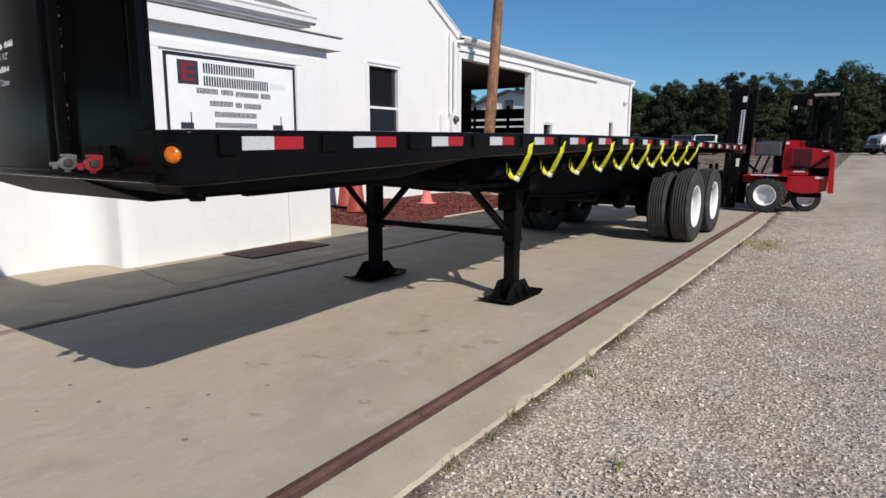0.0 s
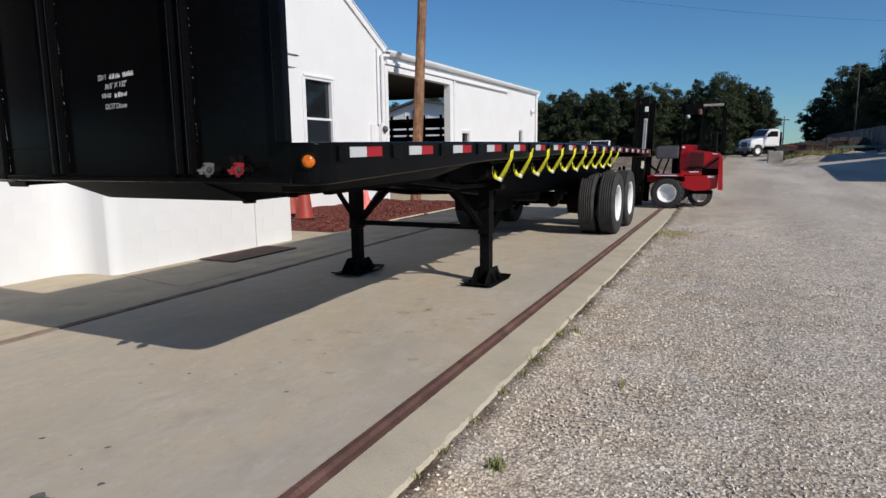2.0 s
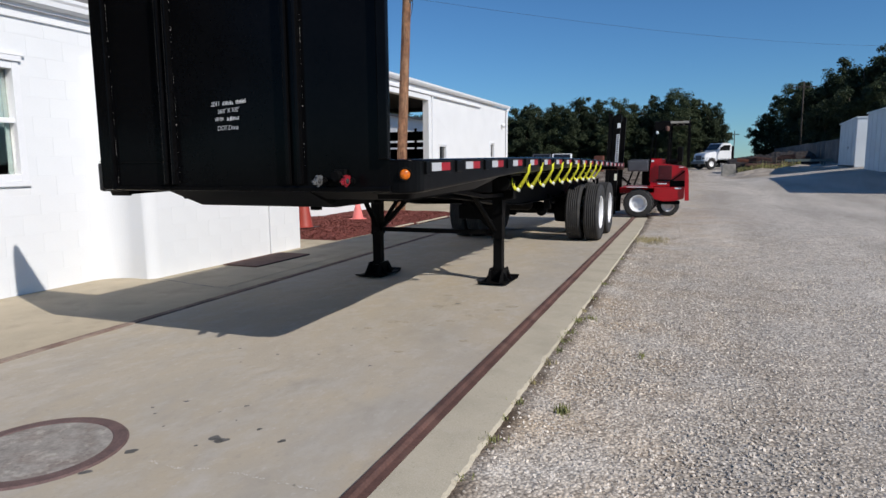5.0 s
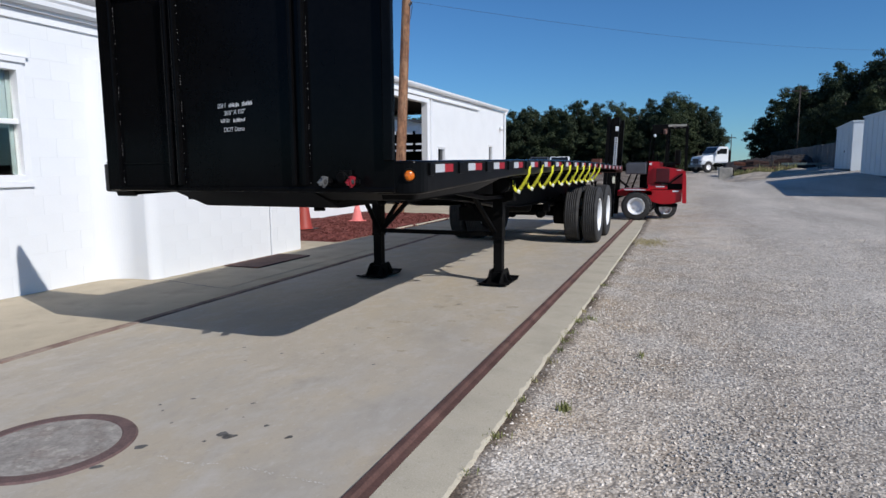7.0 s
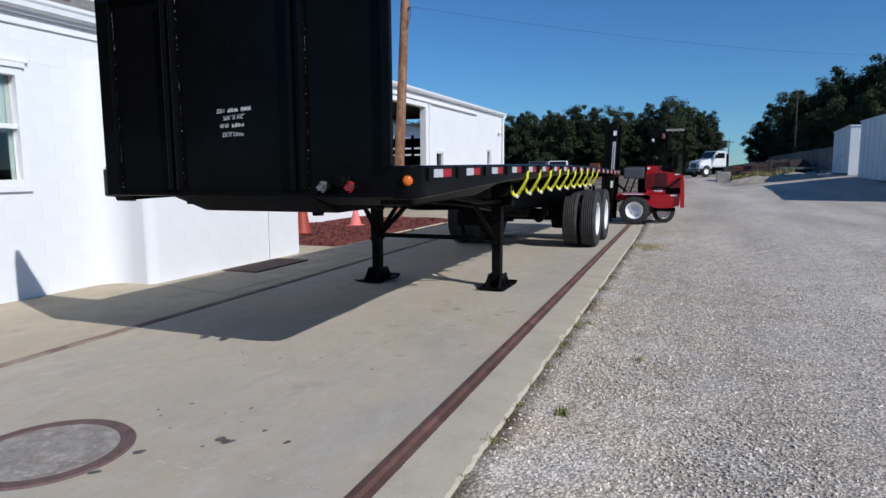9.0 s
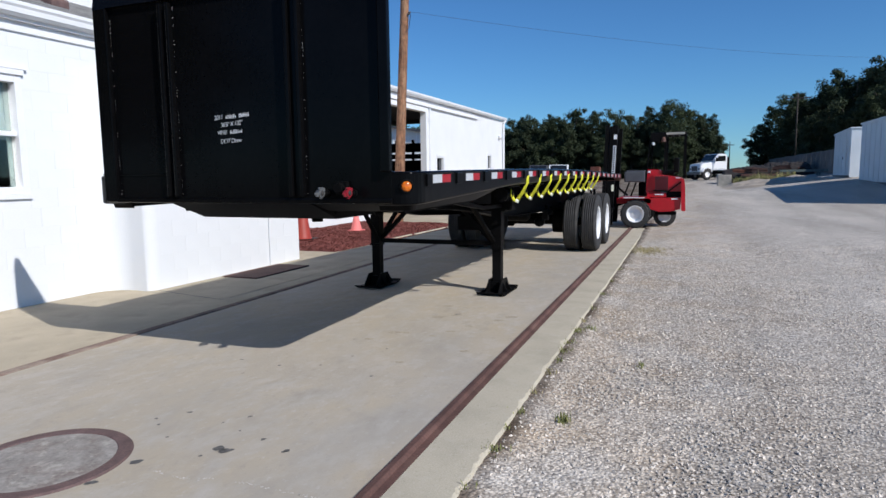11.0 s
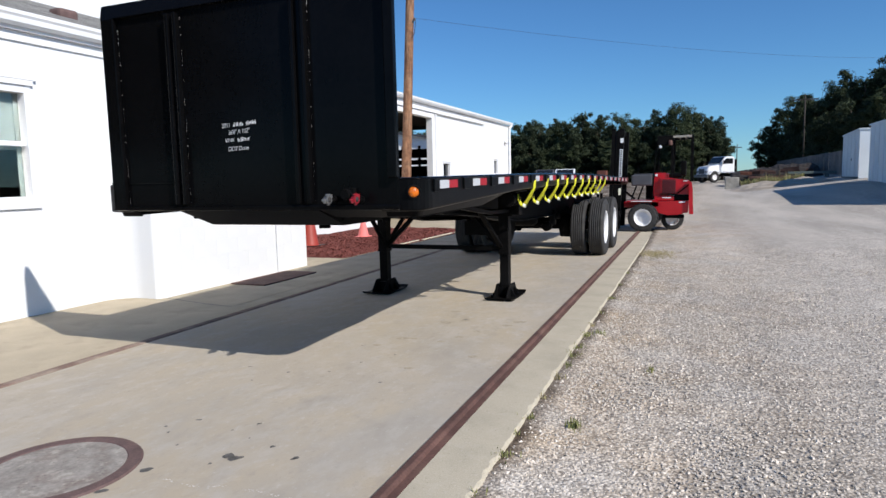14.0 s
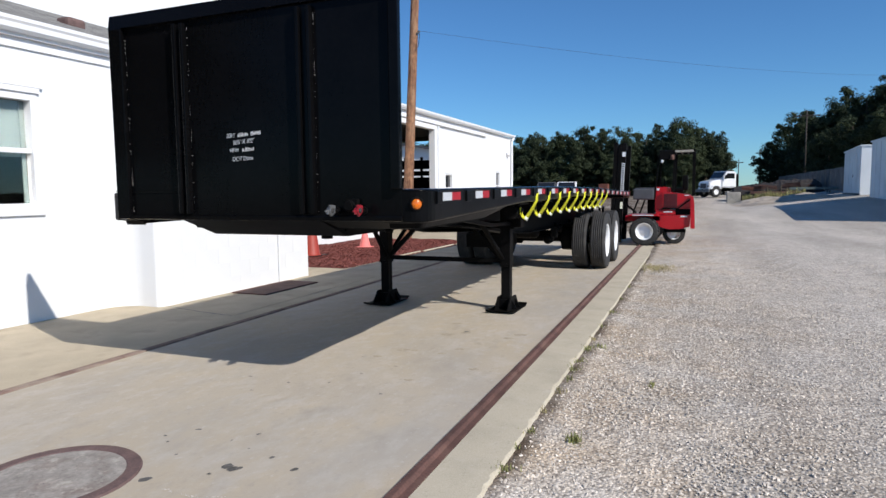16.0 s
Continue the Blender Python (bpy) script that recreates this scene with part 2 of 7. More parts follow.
CLEAR.node_tree.nodes["Principled BSDF"].inputs["Transmission Weight"].default_value = 1.0
CLEAR.node_tree.nodes["Principled BSDF"].inputs["Specular IOR Level"].default_value = 0.5
CURTAIN = mat("pale_blind", (0.17, 0.205, 0.20), 0.9, var=0.05)
WOOD = mat("pole_wood", (0.235, 0.115, 0.058), 0.85, var=0.35, scale=9, fine=40, bump=0.7, dist=0.012, tall=0.12,
           stain=[((0.10, 0.036, 0.018), 7, 0.46, 0.62, 0.8), ((0.38, 0.24, 0.14), 18, 0.50, 0.62, 0.5), ((0.06, 0.025, 0.015), 30, 0.58, 0.66, 0.8)])
MULCH = mat("red_mulch", (0.155, 0.05, 0.043), 0.95, var=0.35, scale=9, fine=70, bump=0.8, dist=0.02, spec=0.15,
            stain=((0.05, 0.022, 0.018), 25, 0.5, 0.7, 0.6))
CHIP = mat("mulch_chip", (0.185, 0.066, 0.055), 0.95, var=0.2, island=0.3, bump=0, spec=0.15)
ORANGE = mat("cone_orange", (0.30, 0.04, 0.024), 0.5, var=0.12, scale=6, bump=0.05)
PINKO = mat("cone_faded_orange", (0.76, 0.19, 0.17), 0.6, var=0.1, scale=6, bump=0.05)
AMBER = mat("amber_lens", (0.58, 0.13, 0.006), 0.2, var=0.25, scale=60, bump=0.3, coat=0.2)
TAPEW = mat("silver_reflective", (0.50, 0.51, 0.525), 0.35, var=0.12, scale=90, fine=220, bump=0.1)
TAPER = mat("red_reflective", (0.34, 0.008, 0.016), 0.3, var=0.12, scale=60, bump=0.05)
YELLOW = mat("yellow_webbing", (0.64, 0.62, 0.02), 0.7, var=0.14, scale=20, fine=160, bump=0.2,
             stain=((0.78, 0.78, 0.50), 8, 0.6, 0.75, 0.5))
PALEWEB = mat("pale_webbing_end", (0.78, 0.78, 0.62), 0.7, var=0.1, scale=30)
REDP = mat("forklift_red_paint", (0.43, 0.0025, 0.010), 0.28, var=0.1, scale=4, bump=0.04, coat=0.3)
GREYP = mat("grey_plastic", (0.07, 0.072, 0.08), 0.5, var=0.15)
STEEL = mat("worn_cast_steel", (0.17, 0.175, 0.18), 0.45, 0.5, var=0.2, scale=20, bump=0.2)
REDC = mat("red_casting", (0.22, 0.012, 0.02), 0.4, var=0.2, scale=20, bump=0.2)
WHITEP = mat("white_vehicle_paint", (0.78, 0.79, 0.80), 0.3, var=0.03, bump=0.0, coat=0.3)
SHEDW = mat("white_shed_panel", (0.66, 0.70, 0.72), 0.5, var=0.06, scale=1.0, fine=20, bump=0.06)
BARK = mat("bark", (0.09, 0.07, 0.05), 0.95, var=0.3, scale=6, bump=0.6)
LEAF = leaf_mat("leaves", (0.055, 0.070, 0.036), 0.22)
LEAFD = leaf_mat("leaves_dark", (0.040, 0.052, 0.029), 0.22)
WEED = leaf_mat("weed_leaves", (0.22, 0.225, 0.09))
DRY = leaf_mat("dry_grass", (0.36, 0.31, 0.16))
SCRAPD = mat("dark_rust", (0.045, 0.022, 0.018), 0.9, var=0.3, scale=3)
SOIL = mat("dark_soil_pile", (0.022, 0.017, 0.0145), 0.95, var=0.35, scale=1.5, fine=12, bump=0.7, dist=0.05)
SIGNW = mat("white_sign_face", (0.80, 0.81, 0.83), 0.4, var=0.02)
INK = mat("dark_sign_ink", (0.03, 0.035, 0.05), 0.5, var=0.05)
PALEINK = mat("pale_sign_ink", (0.62, 0.64, 0.66), 0.5, var=0.05)
PLUM = mat("dark_sign_border", (0.02, 0.015, 0.022), 0.4, var=0.1)
CHALK = mat("white_paint_marker", (0.72, 0.72, 0.73), 0.8, var=0.2, scale=60)
WELD = mat("bare_rivet", (0.42, 0.40, 0.38), 0.45, 0.5, var=0.3, scale=40)
OIL = mat("oil_spot", (0.095, 0.088, 0.08), 0.55, var=0.3, scale=30)
WIREM = mat("wire_black", (0.02, 0.02, 0.022), 0.6)
TEAL = mat("faded_teal_paint", (0.10, 0.135, 0.135), 0.6, var=0.2)
BLOCKC = mat("rough_concrete_block", (0.33, 0.31, 0.27), 0.9, var=0.25, scale=3, bump=0.6, dist=0.01)


# ---- builders ----
def thing(name, loc=(0, 0, 0), label="", category="", group="", kind="", rz=0.0):
    ob = new(name)
    ob.empty_display_size = 0.2
    ob.matrix_basis = pose(*loc, 0, 0, rz)
    return tagged(ob, label, category, group, kind)


def mesh_of(name, bm, material, smooth=False):
    bmesh.ops.recalc_face_normals(bm, faces=bm.faces[:])
    me = bpy.data.meshes.new(name)
    bm.to_mesh(me)
    bm.free()
    me.materials.append(material)
    if smooth:
        me.polygons.foreach_set("use_smooth", [True] * len(me.polygons))
        me.update()
    return me


def part(name, bm, material, parent=None, label="", smooth=False):
    """One mesh object from a bmesh in world axes; under a parent it is shifted to the parent's base."""
    if parent is not None:
        root = parent
        off = Vector()
        while root is not None:
            off += root.location
            root = root.parent
        bmesh.ops.translate(bm, verts=bm.verts[:], vec=-off)
    ob = new(name, mesh_of(name, bm, material, smooth))
    ob.parent = parent
    return tagged(ob, label)


def solid(name, bm, material, label, category, group="", kind="", smooth=False):
    ob = part(name, bm, material, None, label, smooth)
    return tagged(ob, label, category, group, kind)


def bx(bm, x0, x1, y0, y1, z0, z1, bev=0.0, turn=None):
    """Adds a box between two corners, with bevelled edges; turn: a matrix about its centre."""
    c = Vector(((x0 + x1) / 2, (y0 + y1) / 2, (z0 + z1) / 2))
    m = Matrix.Translation(c)
    if turn is not None:
        m = m @ turn
    r = bmesh.ops.create_cube(bm, size=1.0, matrix=m @ Matrix.Diagonal((abs(x1 - x0), abs(y1 - y0), abs(z1 - z0), 1)))
    if bev:
        es = list({e for v in r["verts"] for e in v.link_edges})
        bmesh.ops.bevel(bm, geom=es, offset=bev, segments=2, affect="EDGES", profile=0.6)
    return bm


def box(*a, **k):
    return bx(bmesh.new(), *a, **k)


def rod(bm, p, q, r, seg=12, r2=None):
    p, q = Vector(p), Vector(q)
    d = q - p
    m = Matrix.Translation((p + q) / 2) @ d.to_track_quat("Z", "Y").to_matrix().to_4x4()
    bmesh.ops.create_cone(bm, cap_ends=True, segments=seg, radius1=r, radius2=r if r2 is None else r2, depth=d.length, matrix=m)
    return bm


def beam(bm, p, q, w, h, bev=0.004):
    """A square bar from p to q."""
    p, q = Vector(p), Vector(q)
    d = q - p
    m = Matrix.Translation((p + q) / 2) @ d.to_track_quat("Z", "Y").to_matrix().to_4x4()
    r = bmesh.ops.create_cube(bm, size=1.0, matrix=m @ Matrix.Diagonal((w, h, d.length, 1)))
    if bev:
        es = list({e for v in r["verts"] for e in v.link_edges})
        bmesh.ops.bevel(bm, geom=es, offset=bev, segments=2, affect="EDGES")
    return bm


def lathe(bm, profile, centre, axis="x", seg=40):
    """Turns (radius, along) pairs about an axis through centre."""
    rings = []
    for r, a in profile:
        ring = []
        for i in range(seg):
            t = 2 * math.pi * i / seg
            c, s = r * math.cos(t), r * math.sin(t)
            v = {"x": (a, c, s), "y": (c, a, s), "z": (c, s, a)}[axis]
            ring.append(bm.verts.new(Vector(centre) + Vector(v)))
        rings.append(ring)
    for A, B in zip(rings, rings[1:]):
        for i in range(seg):
            j = (i + 1) % seg
            bm.faces.new((A[i], A[j], B[j], B[i]))
    return bm


def prism(bm, pts, axis, a0, a1):
    """Extrudes a polygon of pairs along an axis from a0 to a1."""
    def at(p, a):
        return {"x": (a, p[0], p[1]), "y": (p[0], a, p[1]), "z": (p[0], p[1], a)}[axis]
    A = [bm.verts.new(at(p, a0)) for p in pts]
    B = [bm.verts.new(at(p, a1)) for p in pts]
    bm.faces.new(A[::-1])
    bm.faces.new(B)
    for i in range(len(pts)):
        j = (i + 1) % len(pts)
        bm.faces.new((A[i], A[j], B[j], B[i]))
    return bm


def sweep(bm, path, profile):
    """Sweeps closed profile(k) -> list of (out, z) along path of (x, y, nx, ny)."""
    rings = []
    for k, (x, y, nx, ny) in enumerate(path):
        rings.append([bm.verts.new((x + nx * o, y + ny * o, z)) for o, z in profile(k)])
    for A, B in zip(rings, rings[1:]):
        for i in range(len(A)):
            j = (i + 1) % len(A)
            bm.faces.new((A[i], A[j], B[j], B[i]))
    bm.faces.new(rings[0][::-1])
    bm.faces.new(rings[-1])
    return bm


def smooth01(a, b, v):
    t = min(1.0, max(0.0, (v - a) / (b - a)))
    return t * t * (3 - 2 * t)


# ---- ground ----
def curb_x(y):
    return 1.872 - 0.0095 * y


def ground_z(x, y):
    z = 0.0105 * max(0.0, min(y, 90) - 18) + 0.12 * min(8.0, max(0.0, x - 5)) * smooth01(20, 33, y)
    low = -0.036 * (1 - smooth01(9.0, 13.0, y))
    if y < 13:
        low += 0.018 * (1 - smooth01(0.0, 0.25, x - curb_x(y)))
    if x < curb_x(y) - 0.05 and y < 13:
        low = -0.10
    elif x < 0.9 and y < 40:
        low = -0.10
    return z + low


def ground():
    xs = np.unique(np.r_[-400, -200, -90, np.arange(-40, -3, 6), np.arange(-3, 1.5, 0.75), np.arange(1.5, 2.4, 0.06), np.arange(2.4, 8, 0.4), np.arange(8, 40, 2), 60, 120, 250, 450])
    ys = np.unique(np.r_[-200, -80, -30, np.arange(-12, 20, 0.5), np.arange(20, 60, 2), np.arange(60, 120, 10), 200, 400, 900])
    co = [(x, y, ground_z(x, y) + (0.012 * noise.noise((x * 1.5, y * 1.5, 3)) if x > 1.9 else 0)) for y in ys for x in xs]
    w = len(xs)
    fa = [(j * w + i, j * w + i + 1, (j + 1) * w + i + 1, (j + 1) * w + i) for j in range(len(ys) - 1) for i in range(w - 1)]
    me = bpy.data.meshes.new("ground")
    me.from_pydata(co, [], fa)
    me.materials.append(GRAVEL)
    ob = new("ground", me)
    return tagged(ob, "packed grey limestone gravel yard with loose stones", "gravel ground", kind="structure")


ground()


def slab(name, line0, line1, ys, z, thick, material, label, cat, rough_edge=0.0, rnd=0):
    """A concrete strip between two x(y) lines, with a top, sides and an uneven outer edge."""
    rs = random.Random(rnd)
    bm = bmesh.new()
    rows = []
    for y in ys:
        e = rough_edge * (noise.noise((y * 1.7, rnd, 0)) * 1.2 + noise.noise((y * 9, rnd, 4)) * 0.5 + rs.uniform(-0.15, 0.15))
        b = rough_edge * max(0.15, 0.5 + 0.9 * noise.noise((y * 5.0, rnd, 9)))
        x0, x1 = line0(y), line1(y) + e
        rows.append([bm.verts.new(p) for p in ((x0, y, z - thick), (x0, y, z), (x1 - 0.003 - b * 0.5, y, z), (x1, y, z - 0.006 - b), (x1 + 0.004, y, z - thick))])
    for A, B in zip(rows, rows[1:]):
        for i in range(4):
            bm.faces.new((A[i], A[i + 1], B[i + 1], B[i]))
    bm.faces.new(rows[0])
    bm.faces.new(rows[-1][::-1])
    return solid(name, bm, material, label, cat, kind="structure")


RAIL_L = lambda y: 1.492 - 0.0108 * y
LEFT_RAIL = lambda y: -1.60 - 0.022 * y
ends = [-9, 8.9, 17.5]
for y0, y1 in zip(ends, ends[1:]):
    slab("pavement", lambda y: LEFT_RAIL(y) + 0.0465, lambda y: RAIL_L(y) - 0.004, [y0 + 0.004, y1 - 0.004], 0.0, 0.14, CONC,
         "smooth grey concrete weighbridge deck with faint stains", "concrete slab")
slab("pavement", lambda y: -14.0, lambda y: LEFT_RAIL(y) - 0.0465, [-9, 2.15], 0.0, 0.14, APRON, "worn tan concrete apron beside the white building", "concrete slab")
slab("pavement", lambda y: -1.93 - 0.012 * (y - 2.1), lambda y: LEFT_RAIL(y) - 0.0465, [2.158, 30], 0.0, 0.14, APRON, "narrow worn concrete strip beside the steel edge", "concrete slab")
slab("pavement", lambda y: -14.0, lambda y: -1.945 - 0.012 * (y - 2.1), [2.158, 30], 0.0, 0.14, APRON, "worn tan concrete apron beside the white building", "concrete slab")


def kerb(y0, y1, step, seed):
    """Kerb strip with a crumbled outer edge: chips and hollows at several sizes."""
    bm = bmesh.new()
    rows = []
    for y in np.arange(y0, y1, step):
        x0, x1 = RAIL_L(y) + 0.093, curb_x(y)
        e = 0.010 * noise.noise((y * 1.3, seed, 0)) + 0.007 * noise.noise((y * 7, seed, 4))
        chip = max(0.0, noise.noise((y * 4.3, seed, 9)) - 0.15) * 0.09 + max(0.0, noise.noise((y * 17, seed, 2)) - 0.1) * 0.03
        f = [0.006 * noise.noise((y * 23, k, seed)) for k in range(3)]
        x1 += e
        rows.append([bm.verts.new(p) for p in ((x0, y, -0.16), (x0, y, 0.0), (x1 - 0.10, y, 0.001 * noise.noise((y * 6, 1, seed))), (x1 - 0.012 - chip + f[0], y, -0.002), (x1 - 0.003 - chip * 0.6 + f[1], y, -0.009),
                                               (x1 + 0.004 + f[2], y, -0.026), (x1 + 0.012 + f[0], y, -0.05), (x1 + 0.012, y, -0.16))])
    for A, B in zip(rows, rows[1:]):
        for i in range(len(A) - 1):
            bm.faces.new((A[i], A[i + 1], B[i + 1], B[i]))
    bm.faces.new(rows[0])
    bm.faces.new(rows[-1][::-1])
    return solid("kerb", bm, CURBM, "pale chipped concrete kerb strip beside gravel", "kerb", kind="structure")


kerb(-9, 5.9, 0.03, 4)
kerb(5.903, 12.4, 0.05, 6)


def edge_rail(y0, y1):
    """Rusty steel edge: a rounded top bar and a lower flange."""
    bm = bmesh.new()
    prof = [(0.0, -0.12), (0.0, 0.010), (0.008, 0.018), (0.040, 0.020), (0.050, 0.013), (0.054, 0.002), (0.090, 0.0005), (0.090, -0.12)]
    sweep(bm, [(RAIL_L(y), y, 1, 0) for y in (y0, y1)], lambda k: prof)
    return solid("steel_edge", bm, RUST, "rusty brown steel edge angle set along the concrete", "steel edging", "weighbridge edge angles", kind="structure")


edge_rail(-9, 1.03)
edge_rail(1.036, 12.8)
bm = bmesh.new()
sweep(bm, [(LEFT_RAIL(y), y, 1, 0) for y in (-9, 14)], lambda k: [(-0.046, -0.12), (-0.046, 0.003), (-0.040, 0.006), (-0.020, 0.006), (-0.015, 0.002), (-0.004, 0.002), (0.0, 0.009), (0.034, 0.009), (0.040, 0.004), (0.046, 0.002), (0.046, -0.12)])
solid("steel_edge", bm, mat("worn_edge_bar", (0.18, 0.115, 0.09), 0.9, var=0.3, scale=4, fine=60, stain=((0.33, 0.27, 0.21), 3.0, 0.48, 0.64, 0.7)), "thin rusty steel edge bar between two concrete slabs", "steel edging", "weighbridge edge angles", kind="structure")


def manhole():
    t = thing("manhole_cover", (-0.033, -1.385, 0), "round manhole cover with rusty ring and mottled concrete infill", "manhole cover")
    c = (-0.033, -1.385, 0)
    part("ring", lathe(bmesh.new(), [(0.305, 0.003), (0.312, 0.009), (0.37, 0.009), (0.378, 0.0)], c, "z", 64), RUSTRIM, t, "rusty iron ring")
    bm = bmesh.new()
    lathe(bm, [(0.001, 0.0075), (0.15, 0.0075), (0.306, 0.006), (0.308, 0.0)], c, "z", 64)
    part("lid", bm, MANH, t)


manhole()


def blot(x, y, r, stretch, ang, name, z=0.0015):
    bm = bmesh.new()
    n = 26
    pts = []
    for i in range(n):
        a = 2 * math.pi * i / n
        q = r * (0.72 + 0.38 * noise.noise((math.cos(a) * 0.8 + x * 9, math.sin(a) * 0.8 + y * 9, r * 40)) + 0.10 * noise.noise((math.cos(a) * 2.2, math.sin(a) * 2.2, x * 7)))
        px, py = q * math.cos(a) * stretch, q * math.sin(a)
        pts.append((x + px * math.cos(ang) - py * math.sin(ang), y + px * math.sin(ang) + py * math.cos(ang)))
    v = [bm.verts.new((px, py, z)) for px, py in pts]
    bm.faces.new(v)
    return solid(name, bm, OIL, "dark dried drip spot on the concrete", "stain", "drip spots on the concrete")


for x, y, r, s in ((0.692, -1.0, 0.030, 1.7), (0.645, -0.99, 0.032, 1.3), (0.969, -0.906, 0.022, 1.3), (0.618, -1.089, 0.013, 1.2), (0.38, -1.242, 0.026, 1.6),
                   (0.158, -0.661, 0.013, 1.8), (0.36, -1.46, 0.022, 1.8), (0.13, -0.86, 0.011, 1), (0.05, -0.80, 0.012, 1), (0.52, -0.60, 0.014, 1.6), (0.78, -0.83, 0.016, 1.4),
                   (0.30, -0.97, 0.010, 1), (-0.03, 0.02, 0.010, 1.2), (0.1, 0.25, 0.014, 1.1), (0.37, 0.35, 0.012, 1.2), (0.2, -1.55, 0.018, 1.3), (0.82, 0.25, 0.014, 1.2), (0.47, 0.62, 0.012, 1.4), (-0.25, 0.28, 0.014, 1.2), (0.62, 0.88, 0.010, 1.6), (0.44, -0.72, 0.009, 1.3), (0.60, -0.78, 0.010, 1.2), (0.72, 2.18, 0.018, 2.6), (0.24, 1.05, 0.010, 1.2)):
    blot(x, y, r, s, 0.3 + x, "drip_stain")


RUSTSPOT = mat("rust_tint", (0.365, 0.315, 0.235), 0.9, var=0.2, scale=30)
for x, y, r in ((0.46, 1.35, 0.05), (0.54, 1.37, 0.03), (0.89, 1.53, 0.03), (0.80, 1.35, 0.03), (1.2, 1.01, 0.035), (0.59, 2.02, 0.06), (0.72, 2.13, 0.05), (1.23, 2.22, 0.06), (1.16, 2.05, 0.045), (0.86, 0.60, 0.03), (0.35, 1.1, 0.03), (0.98, 1.75, 0.03), (0.5, 2.5, 0.05)):
    b = blot(x, y, r, 1.5, 0.2, "rust_stain", 0.0012)
    b.data.materials[0] = RUSTSPOT
    tagged(b, "faint rusty brown spot on the concrete", "stain", "rust spots on the concrete")


PALESCUFF = mat("pale_scuff", (0.58, 0.55, 0.49), 0.9, var=0.2, scale=30)


SCUFFS = ([(0.53, -1.283), (0.60, -1.285)], [(0.635, -1.29), (0.70, -1.293), (0.745, -1.285)], [(0.77, -1.275), (0.82, -1.255), (0.87, -1.23)], [(0.95, -1.24), (1.0, -1.235), (1.047, -1.232)], [(1.07, -1.24), (1.142, -1.24)], [(1.17, -1.238), (1.27, -1.236), (1.384, -1.242)])


def crack(pts, w, z=0.002):
    rs = random.Random(3)
    bm = bmesh.new()
    for (ax, ay), (bx_, by) in zip(pts, pts[1:]):
        n = max(2, int(math.hypot(bx_ - ax, by - ay) / 0.05))
        prev = None
        for i in range(n + 1):
            f = i / n
            x, y = ax + (bx_ - ax) * f + rs.uniform(-1, 1) * 0.006, ay + (by - ay) * f + rs.uniform(-1, 1) * 0.008
            ww = w * rs.uniform(0.5, 1.2)
            cur = (bm.verts.new((x, y - ww, z)), bm.verts.new((x, y + ww, z)))
            if prev:
                bm.faces.new((prev[0], cur[0], cur[1], prev[1]))
            prev = cur
    return solid("crack", bm, OIL, "thin dark crack across the concrete apron", "crack")


crack([(-3.05, 2.27), (-2.7, 2.195), (-2.37, 2.125), (-1.94, 2.06)], 0.010)


def scuff(pts, seed):
    """Broken line of small pale chips along the points."""
    rs = random.Random(seed)
    bm = bmesh.new()
    for (ax, ay), (bx_, by) in zip(pts, pts[1:]):
        n = max(3, int(math.hypot(bx_ - ax, by - ay) / 0.0075))
        for i in range(n):
            if rs.random() < 0.22:
                continue
            f = (i + rs.random()) / n
            x, y, r, a0 = ax + (bx_ - ax) * f, ay + (by - ay) * f + rs.gauss(0, 0.004), rs.uniform(0.0015, 0.0058), rs.random() * 6
            bm.faces.new([bm.verts.new((x + r * rs.uniform(0.6, 1.7) * math.cos(a0 + k * 1.257), y + r * rs.uniform(0.5, 1.0) * math.sin(a0 + k * 1.257), 0.0018)) for k in range(5)])
    return solid("scratch", bm, PALESCUFF, "pale broken scuff line on the concrete", "scratch")


for k, line in enumerate(SCUFFS):
    scuff(line, k)


